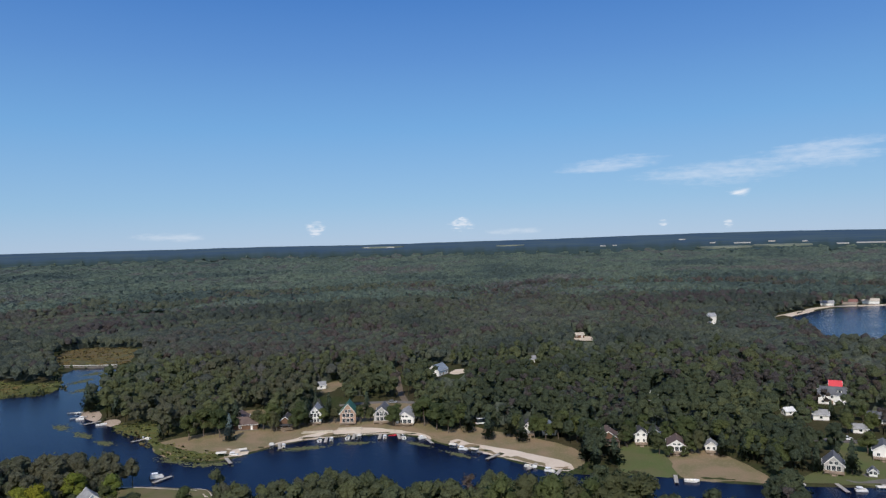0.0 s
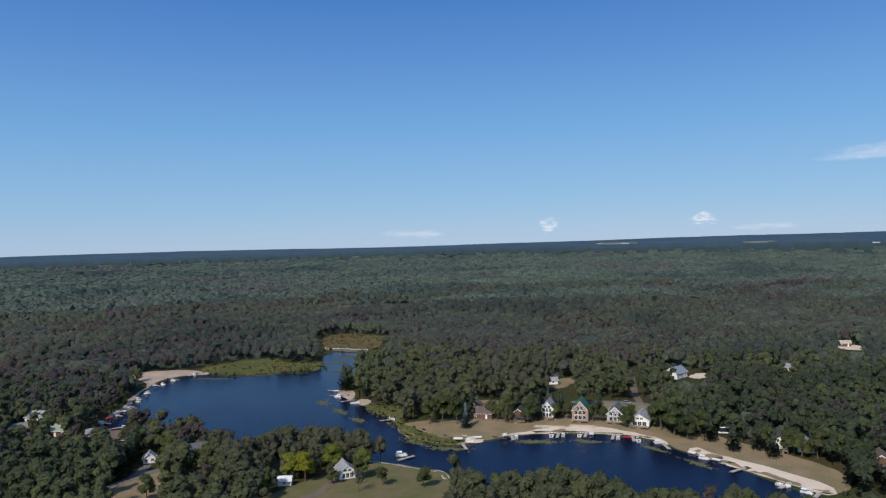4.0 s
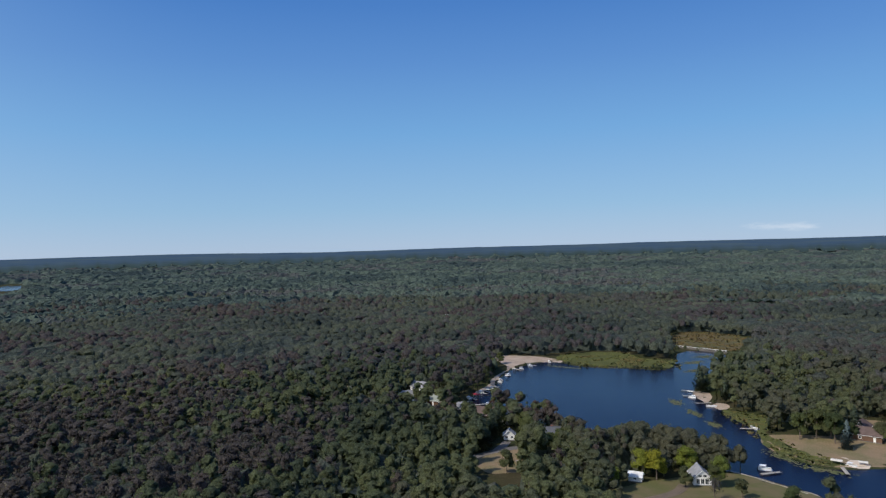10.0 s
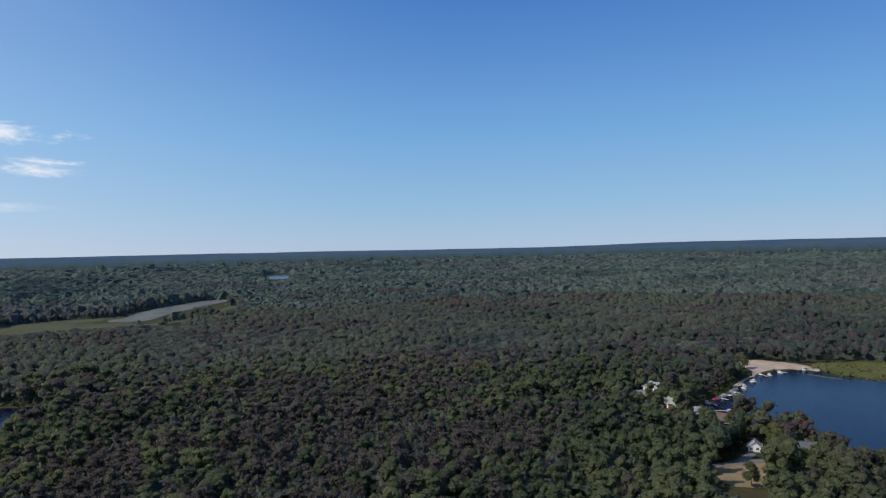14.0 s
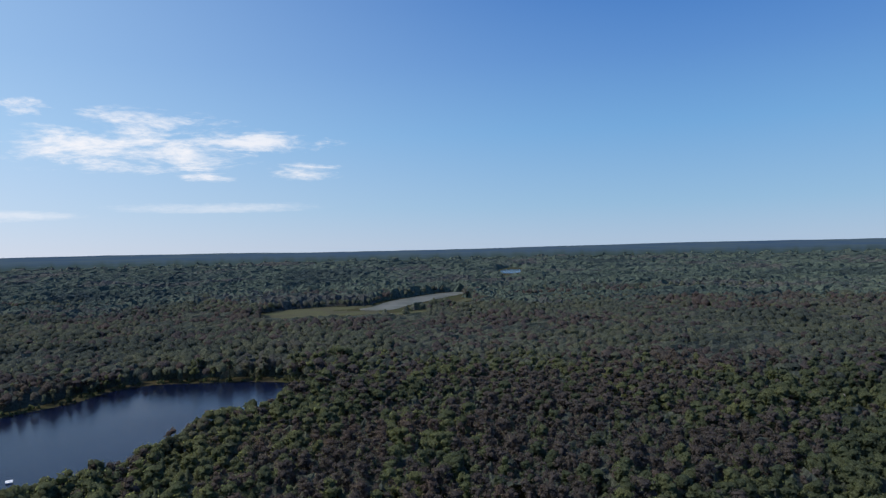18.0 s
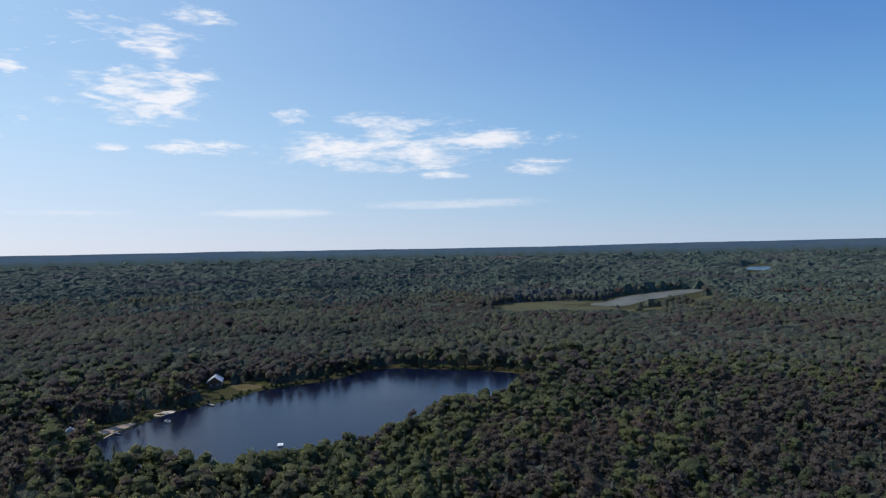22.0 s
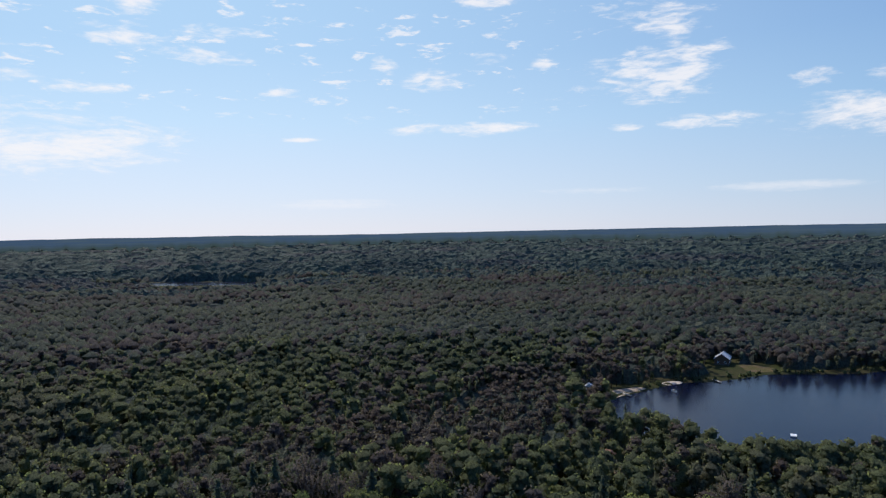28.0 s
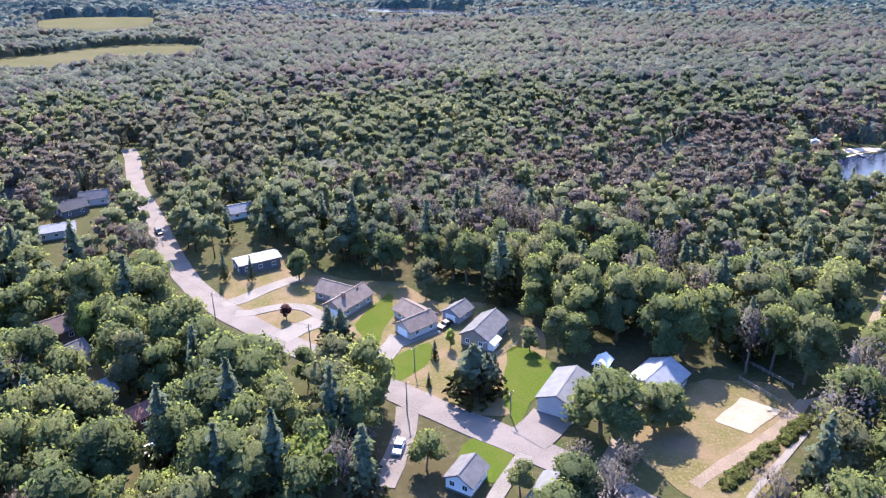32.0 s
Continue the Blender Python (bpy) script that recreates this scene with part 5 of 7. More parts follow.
def build_forest():
    words = ["green broadleaf woods covering the land", "thin grey-brown dry trees scattered through the woods", "dark pines scattered through the woods"]
    # the nearest stretch, tree by tree
    x, y = scatter(95, 236, 118, 212, 7.8, 3.2)
    thin = rng.random(len(x)) > 0.2 * ((x > 0) & (y > -205))
    x, y = x[thin], y[thin]
    kinds = kinds_at(x, y)
    kinds[(kinds == 1) & (x > -36) & (rng.random(len(x)) < 0.8)] = 0
    order = np.argsort(np.hypot(x, y))
    count = collections.Counter()
    keep = np.zeros(len(x), bool)
    for i in order:
        k = ("oak", "bare", "pine")[kinds[i]]
        if count[k] >= (180 if k == "oak" else 120):
            continue
        count[k] += 1
        keep[i] = True
        tree(k, float(x[i]), float(y[i]), float(rng.uniform(1.0, 1.45)), float(rng.uniform(0, 360)), wide=float(rng.uniform(0.82, 1.1)))
    rest_x, rest_y = x[~keep], y[~keep]
    near = [shaped(k, 0) for k in range(3)]
    x1, y1 = scatter(225, 570, -38, 118, 6.0, 1.8)
    x2, y2 = scatter(236, 570, 118, 206, 6.9, 2.2)
    x1, y1 = np.concatenate([x1, x2, rest_x]), np.concatenate([y1, y2, rest_y])
    bx, by = bank_trees()
    x1, y1 = np.concatenate([x1, bx]), np.concatenate([y1, by])
    d = np.hypot(x1, y1)
    ok = rng.random(len(d)) > np.clip((d - 440) / 130, 0, 1)
    x1, y1 = x1[ok], y1[ok]
    close = np.hypot(x1, y1) < 335
    plant_forest("woods_close", x1[close], y1[close], [shaped(k, -1) for k in range(3)], FAR_MATS, 0.62, 1.12, words)
    plant_forest("woods_near", x1[~close], y1[~close], near, FAR_MATS, 0.65, 1.2, words)
    mid = [shaped(k, 1) for k in range(3)]
    x1, y1 = scatter(440, 1400, -38, 206, 7.1, 1.0)
    d = np.hypot(x1, y1)
    ok = (rng.random(len(d)) < np.clip((d - 440) / 130, 0, 1)) & (rng.random(len(d)) < np.interp(d, [700, 900, 1150, 1400], [1.0, 0.8, 0.45, 0.1]))
    x1, y1 = x1[ok], y1[ok]
    outer = np.hypot(x1, y1) > 780
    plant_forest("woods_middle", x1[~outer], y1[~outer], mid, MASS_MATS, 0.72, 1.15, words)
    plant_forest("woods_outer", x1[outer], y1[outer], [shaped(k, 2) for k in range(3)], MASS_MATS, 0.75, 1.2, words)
    # the woods below and behind the camera
    ux, uy = scatter(5, 240, -60, 300, 7.7, 2.0)
    r, a = np.hypot(ux, uy), np.degrees(np.arctan2(-ux, uy))
    a = np.where(a < -60, a + 360, a)
    ok = r < np.where(a < 114, 180.0, np.where(a < 208, 66.0, 240.0))
    ux, uy, r = ux[ok], uy[ok], r[ok]
    plant_forest("woods_below", ux[r < 62], uy[r < 62], [shaped(k, -1) for k in range(3)], FAR_MATS, 0.7, 1.1, words)
    plant_forest("woods_below", ux[r >= 62], uy[r >= 62], mid, FAR_MATS, 0.7, 1.1, words)
    # saplings and lower boughs that close the gaps between the far crowns
    radii = np.arange(250, 1040, 7.0)
    heads = np.arange(-40, 208, 0.6)
    gx, gy = ring_grid(radii, heads)
    gx, gy = gx.ravel(), gy.ravel()
    free = ~blocked(gx, gy, 4.0)
    for px in (8.0, -8.0, 15.0, -15.0):
        free &= ~blocked(gx + px, gy, 4.0) & ~blocked(gx, gy + px, 4.0)
    rad = np.hypot(gx, gy)
    free &= ~in_the_way(gx, gy, 9.0) & (shore(gx, gy) > 9)
    side = np.degrees(np.arctan2(-gx, gy))
    thick = np.interp(rad, [250, 450, 600], [5.0, 6.4, 8.0]) * np.interp(np.where(side < -60, side + 360, side), [112, 140], [1.0, 1.15])
    low = ground_height(gx, gy) + np.where(free, thick + rng.uniform(-3.2, 3.2, gx.size), -3.0)
    me = mesh_from("understorey", np.stack([gx, gy, low], -1), grid_faces(len(radii), len(heads))[:, ::-1])
    att = me.attributes.new("tint", "FLOAT", "POINT")
    att.data.foreach_set("value", np.clip(0.42 + 0.6 * np.array([noise.noise(Vector((p * 0.005, q * 0.005, 21.0))) for p, q in zip(gx, gy)]) + rng.normal(0, 0.2, gx.size), 0, 1).astype(np.float32))
    me.polygons.foreach_set("use_smooth", np.zeros(len(me.polygons), bool))
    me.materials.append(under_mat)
    tagged(new("understorey", me), "dense green understorey below the forest crowns", "woods", kind="stuff")
    # the far canopy, crown against crown, too far off to tell the stems apart
    radii = np.concatenate([np.arange(980, 1800, 7.5), np.geomspace(1800, 4300, 150)])
    heads = np.arange(-40, 208, 0.34)
    gx, gy = ring_grid(radii, heads)
    shift = rng.uniform(-0.35, 0.35, (2, gx.size))
    step = np.repeat(np.gradient(radii), len(heads))
    gx, gy = gx.ravel() + shift[0] * step, gy.ravel() + shift[1] * step
    rad = np.hypot(gx, gy)
    free = ~blocked(gx, gy, 4.0)
    for off in (12.0, -12.0):
        free &= ~blocked(gx + off, gy, 4.0) & ~blocked(gx, gy + off, 4.0)
    hill = np.array([noise.noise(Vector((p * 0.0035, q * 0.0035, 3.0))) + 0.6 * noise.noise(Vector((p * 0.013, q * 0.013, 8.0))) for p, q in zip(gx, gy)])
    near = rad < 2600
    free[near] &= ~in_the_way(gx[near], gy[near], 13.0)
    step_up = np.array([noise.noise(Vector((p * 0.0045, q * 0.0045, 44.0))) for p, q in zip(gx, gy)])
    tall = np.interp(rad, [980, 1200, 4300], [6.5, 9.6, 10.5]) + hill * 2.0 + 2.6 * np.clip(step_up * 9, -1, 1) + rng.uniform(-6.0, 6.0, gx.size) * np.interp(rad, [980, 3000], [1.0, 1.3])
    free &= rad < hill_foot(np.degrees(np.arctan2(-gx, gy))) + 60.0
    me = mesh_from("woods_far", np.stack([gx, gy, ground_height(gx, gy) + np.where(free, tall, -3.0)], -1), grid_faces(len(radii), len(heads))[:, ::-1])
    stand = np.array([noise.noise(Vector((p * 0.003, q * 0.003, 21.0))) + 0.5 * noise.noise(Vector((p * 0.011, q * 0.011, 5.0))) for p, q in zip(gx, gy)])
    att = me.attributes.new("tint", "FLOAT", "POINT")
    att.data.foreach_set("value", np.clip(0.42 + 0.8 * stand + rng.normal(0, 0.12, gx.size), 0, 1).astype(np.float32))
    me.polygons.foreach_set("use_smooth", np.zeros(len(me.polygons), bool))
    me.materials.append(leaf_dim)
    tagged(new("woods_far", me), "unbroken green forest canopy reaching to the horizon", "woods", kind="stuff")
    # woods behind the way the camera looks
    gx, gy = ring_grid(np.geomspace(240, 5400, 110), np.arange(206, 323, 1.0))
    gx, gy = gx.ravel(), gy.ravel()
    gz = ground_height(gx, gy)
    gz = np.where(shore(gx, gy) < 4, gz - 2, gz + rng.uniform(5, 10, gx.size))
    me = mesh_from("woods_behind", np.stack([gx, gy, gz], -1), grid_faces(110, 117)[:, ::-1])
    me.materials.append(hazed_canopy)
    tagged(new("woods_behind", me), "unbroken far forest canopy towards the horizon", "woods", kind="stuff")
    # the last hills under the horizon, blue haze painted into their glow
    heads = np.arange(-42, 210, 0.3)
    share = np.linspace(0, 1, 30)[:, None]
    foot = hill_foot(heads)[None]
    r = foot + (5500.0 - foot) * share
    a = np.radians(heads)[None]
    gx, gy = (-np.sin(a) * r).ravel(), (np.cos(a) * r).ravel()
    bump = np.array([5.0 * noise.noise(Vector((p * 0.0013, q * 0.0013, 3))) + 2.2 * noise.noise(Vector((p * 0.006, q * 0.006, 9))) for p, q in zip(gx, gy)])
    gz = ground_height(gx, gy) + 10.5 + bump
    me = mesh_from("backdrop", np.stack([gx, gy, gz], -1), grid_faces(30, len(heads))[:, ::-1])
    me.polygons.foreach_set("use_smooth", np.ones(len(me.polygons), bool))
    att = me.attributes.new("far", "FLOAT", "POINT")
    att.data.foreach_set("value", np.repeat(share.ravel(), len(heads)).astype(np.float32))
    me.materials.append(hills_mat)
    tagged(new("backdrop", me), "low wooded hills along the horizon, haze painted blue", "hills", kind="structure")


def shore_shrubs():
    """Alders and sweet gale that hide the banks of both lakes."""
    r = np.random.default_rng(91)
    protos = [join([lump((0, 0, 0.6), 1.3, 1.5, r, 1, 5, -0.3), leaf_crown(900 + i, 8, 1.3, 0, 1.5, 1.3, 1.0, 4)]) for i in range(4)]
    px, py = [], []
    for line in LAKES[:2]:
        nxt = np.roll(line, -1, axis=0)
        for (ax, ay), (bx, by) in zip(line, nxt):
            long = math.hypot(bx - ax, by - ay)
            for _ in range(int(long / 1.7 + r.random())):
                t, off = r.random(), r.uniform(0.6, 6.0) * r.choice((-1, 1))
                px.append(ax + (bx - ax) * t - (by - ay) / long * off)
                py.append(ay + (by - ay) * t + (bx - ax) / long * off)
    px, py = np.array(px), np.array(py)
    d = shore(px, py)
    ok = (d > 0.3) & (np.hypot(px, py) > 225)
    for poly in OPEN_POLYS:
        ok &= ~inside(poly, px, py) & (edge_distance(poly, px, py) > 1.5)
    for hx, hy, hr in SEEN:
        ok &= np.hypot(px - hx, py - hy) > hr + 2
    px, py, d = px[ok], py[ok], d[ok]
    z = ground_height(px, py)
    V, F, T, N, n = [], [], [], [], 0
    for x, y, h, e in zip(px, py, z, d):
        v, f = protos[r.integers(0, 4)]
        s = r.uniform(0.5, 1.2) * (0.7 + 0.12 * min(e, 5.0))
        a = r.uniform(0, 6.28)
        c, q = math.cos(a), math.sin(a)
        turned = np.stack([v[:, 0] * c - v[:, 1] * q, v[:, 0] * q + v[:, 1] * c, v[:, 2]], -1)
        V.append(turned * s + np.array((x, y, h)))
        N.append(round_normals(turned, 0.5))
        F.append(f + n)
        T.append(np.full(len(v), r.random()))
        n += len(v)
    me = mesh_from("shore_shrubs", np.concatenate(V), np.concatenate(F), np.concatenate(N))
    att = me.attributes.new("tint", "FLOAT", "POINT")
    att.data.foreach_set("value", np.concatenate(T).astype(np.float32))
    me.materials.append(leaf_far)
    tagged(new("shore_shrubs", me), "low green shrubs crowding the lake banks", "shrubs", kind="stuff")


def reeds():
    """Tufts of reed and sedge over the marshes, thickest along their edges."""
    r = np.random.default_rng(57)
    pos, tone = [], []
    for (name, pts, mat, words), poly in zip(OPEN, OPEN_POLYS):
        if name not in ("marsh", "bog") or np.hypot(*poly.mean(0)) > 700:
            continue
        lo, hi = poly.min(0) - 4, poly.max(0) + 4
        n = int((hi[0] - lo[0]) * (hi[1] - lo[1]) / 2.6)
        x, y = r.uniform(lo[0], hi[0], n), r.uniform(lo[1], hi[1], n)
        d = edge_distance(poly, x, y)
        within = inside(poly, x, y)
        patch = np.array([noise.noise(Vector((a * 0.09, b * 0.09, 3.3))) for a, b in zip(x, y)])
        ok = (within & (patch > -0.12)) | (~within & (d < 3.5) & (patch > 0.0))
        pos.append(np.column_stack([x[ok], y[ok]]))
        tone.append(np.clip(0.45 + patch[ok] + (0.35 if name == "bog" else 0.0), 0, 1))
    pos, tone = np.concatenate(pos), np.concatenate(tone)
    z = np.maximum(ground_height(pos[:, 0], pos[:, 1]), 0.0)
    n = len(pos)
    a = r.uniform(0, math.pi, n)
    w, h = r.uniform(0.35, 0.9, n), r.uniform(0.25, 0.8, n)
    ux, uy = np.cos(a) * w, np.sin(a) * w
    lean = r.normal(0, 0.3, (n, 2))
    foot = np.column_stack([pos, z])
    v = np.stack([foot - np.column_stack([ux, uy, np.full(n, 0.2)]), foot + np.column_stack([ux, uy, np.full(n, -0.2)]),
                  foot + np.column_stack([ux * 1.3 + lean[:, 0], uy * 1.3 + lean[:, 1], h]), foot + np.column_stack([-ux * 1.2 + lean[:, 0], -uy * 1.2 + lean[:, 1], h * 0.8])], 1)
    up = np.tile(np.array((0.0, -0.35, 0.93)), (4 * n, 1))
    me = mesh_from("reeds", v.reshape(-1, 3), np.arange(4 * n).reshape(n, 4), up)
    att = me.attributes.new("tint", "FLOAT", "POINT")
    att.data.foreach_set("value", np.repeat(tone, 4).astype(np.float32))
    me.materials.append(foliage("reeds and sedge", [(0.095, 0.115, 0.036), (0.125, 0.138, 0.044), (0.150, 0.145, 0.062), (0.165, 0.120, 0.056)], True, 0.8, 0.4))
    tagged(new("reeds", me), "tufts of green and tawny reeds on the marsh", "reeds", kind="stuff")


build_forest()
shore_shrubs()
reeds()

# ---------------------------------------------------------------- building things
def part(name, bm, mat, parent, label="", at=None):
    """Link a bmesh as one mesh under a thing or a part."""
    me = bpy.data.meshes.new(name)
    bm.to_mesh(me)
    bm.free()
    me.materials.append(mat)
    ob = new(name, me)
    ob.parent = parent
    if at is not None:
        ob.matrix_local = at
    if label:
        ob["label"] = label
    return ob


def box(bm, c, s, turn=0.0):
    m = Matrix.Translation(c) @ Matrix.Rotation(radians(turn), 4, "Z") @ Matrix.Diagonal((*s, 1))
    bmesh.ops.create_cube(bm, size=1.0, matrix=m)
    return bm


def boxes(*rows):
    bm = bmesh.new()
    for c, s in rows:
        box(bm, c, s)
    return bm


def rod(bm, a, b, r, sides=6):
    a, b = Vector(a), Vector(b)
    d = b - a
    m = Matrix.Translation((a + b) / 2) @ d.to_track_quat("Z", "Y").to_matrix().to_4x4()
    bmesh.ops.create_cone(bm, cap_ends=True, segments=sides, radius1=r, radius2=r, depth=d.length, matrix=m)
    return bm


def prism(bm, profile, x0, x1):
    """A closed profile in y and z, carried along x."""
    a = [bm.verts.new((x0, y, z)) for y, z in profile]
    b = [bm.verts.new((x1, y, z)) for y, z in profile]
    n = len(profile)
    bm.faces.new(a[::-1])
    bm.faces.new(b)
    for i in range(n):
        bm.faces.new((a[i], a[(i + 1) % n], b[(i + 1) % n], b[i]))
    return bm


def plain(name, color, rough=0.7, vary=0.12, scale=1.5, metal=0.0, spec=0.3, stripes=0.0):
    """Paint, siding or shingles with dirt at two scales and, where asked, board lines."""
    def build(g):
        p = object_coords(g)
        big = g.noise(p, scale * 0.3, 3)
        small = g.noise(p, scale * 6, 4, 0.65)
        k = g.math("ADD", g.ramp(big, 0.3, 0.7, 1 - vary, 1 + vary * 0.5), g.math("MULTIPLY", g.math("SUBTRACT", small, 0.5), vary * 1.4))
        comb = g.add("ShaderNodeCombineColor")
        for i in range(3):
            g.link(k, comb.inputs[i])
        col = g.mix(1.0, color, comb.outputs[0], "MULTIPLY")
        height = small
        if stripes:
            sep = g.add("ShaderNodeSeparateXYZ")
            g.link(p, sep.inputs[0])
            height = g.math("FRACT", g.math("MULTIPLY", sep.outputs[2], stripes))
        return principled(g, col, rough, height, 0.4, 0.03, metal, spec)
    return material(name, build)


WALLS = {"brown": plain("brown stained siding", (0.15, 0.085, 0.055), 0.8, 0.2, stripes=5), "white": plain("white siding", (0.80, 0.79, 0.77), 0.6, 0.06, stripes=5),
         "log": plain("honey log wall", (0.40, 0.255, 0.185), 0.6, 0.2, stripes=3.5), "grey": plain("grey siding", (0.42, 0.415, 0.40), 0.7, 0.1, stripes=5),
         "tan": plain("tan vinyl siding", (0.30, 0.26, 0.225), 0.7, 0.08, stripes=5), "dark": plain("charcoal siding", (0.10, 0.105, 0.12), 0.7, 0.15, stripes=5),
         "slateblue": plain("slate-blue siding", (0.22, 0.26, 0.32), 0.7, 0.1, stripes=5), "palegrey": plain("pale grey ribbed steel wall", (0.34, 0.36, 0.38), 0.6, 0.06)}


def shingle(name, color, vary=0.18):
    return plain(name, color, 0.9, vary, 2.0, stripes=4.5, spec=0.15)


ROOFS = {"brown_roof": shingle("brown shingles", (0.13, 0.095, 0.085)), "dark_roof": shingle("charcoal shingles", (0.07, 0.07, 0.075)),
         "grey_roof": shingle("grey shingles", (0.27, 0.275, 0.29)), "green_roof": plain("green steel roofing", (0.03, 0.11, 0.06), 0.45, 0.1),
         "slate_roof": shingle("slate shingles", (0.12, 0.125, 0.14)), "blue_roof": shingle("blue-grey shingles", (0.20, 0.24, 0.29)),
         "red_roof": plain("red steel roofing", (0.55, 0.045, 0.06), 0.4, 0.08), "white_roof": plain("white steel roofing", (0.66, 0.66, 0.66), 0.5, 0.1, spec=0.2),
         "sage_roof": shingle("faded sage shingles", (0.27, 0.29, 0.25)), "sand_roof": shingle("pale sandy roofing", (0.44, 0.39, 0.33)),
         "taupe_roof": shingle("taupe shingles", (0.140, 0.114, 0.102)), "maroon_roof": shingle("maroon shingles", (0.19, 0.10, 0.085)),
         "metal_roof": plain("bluish ribbed steel roofing", (0.115, 0.120, 0.130), 0.7, 0.14, spec=0.08), "ash_roof": shingle("ash-grey shingles", (0.105, 0.105, 0.112)), "bluewhite_roof": plain("pale blue steel roofing", (0.19, 0.205, 0.23), 0.6, 0.14, spec=0.12)}
trim_mat = plain("white painted trim", (0.82, 0.82, 0.80), 0.5, 0.05)
wood_mat = plain("weathered deck wood", (0.30, 0.23, 0.17), 0.8, 0.25, 3)
dock_mat = plain("grey weathered dock planks", (0.38, 0.35, 0.31), 0.85, 0.2, 3)
pole_mat = plain("grey weathered pole wood", (0.16, 0.13, 0.11), 0.9, 0.2, 3)
metal_mat = plain("brushed aluminium", (0.62, 0.63, 0.65), 0.35, 0.05, metal=0.9)
white_mat = plain("white gelcoat", (0.82, 0.82, 0.82), 0.3, 0.04)
canvas_mat = plain("faded blue canvas", (0.12, 0.19, 0.34), 0.9, 0.1)
cream_mat = plain("cream canvas", (0.66, 0.62, 0.55), 0.9, 0.08)
red_mat = plain("red plastic", (0.62, 0.04, 0.05), 0.35, 0.06)
black_mat = plain("black rubber", (0.02, 0.02, 0.022), 0.7, 0.1)
brick_mat = plain("red brick", (0.33, 0.15, 0.11), 0.9, 0.2, 4)
car_black = plain("black car paint", (0.015, 0.016, 0.02), 0.4, 0.05, spec=0.3)
car_white = plain("white car paint", (0.75, 0.76, 0.78), 0.4, 0.04, spec=0.3)
car_grey = plain("grey car paint", (0.22, 0.23, 0.25), 0.4, 0.04, spec=0.3)


def glass_build(g):
    return principled(g, (0.02, 0.03, 0.04), 0.08, spec=0.7)


glass_mat = material("dark window glass", glass_build)


def window(parent, side, u, z, w, h, L, W, mat=None):
    """A window set proud of a wall: frame with a sill, and its pane."""
    at = {"front": (u, -W / 2, 0), "back": (u, W / 2, 180), "left": (-L / 2, u, -90), "right": (L / 2, u, 90)}[side]
    m = pose(at[0], at[1], z, 0, 0, at[2])
    t = 0.10
    bm = boxes(((-w / 2, -0.03, 0), (t, 0.1, h + t)), ((w / 2, -0.03, 0), (t, 0.1, h + t)), ((0, -0.03, h / 2), (w + t, 0.1, t)), ((0, -0.05, -h / 2), (w + t * 2, 0.16, t)),
               ((0, -0.035, 0), (0.05, 0.06, h)))
    f = part("window", bm, mat or trim_mat, parent, at=m)
    part("pane", boxes(((0, -0.012, 0), (w, 0.03, h))), glass_mat, f, "dark reflecting glass")
    return f


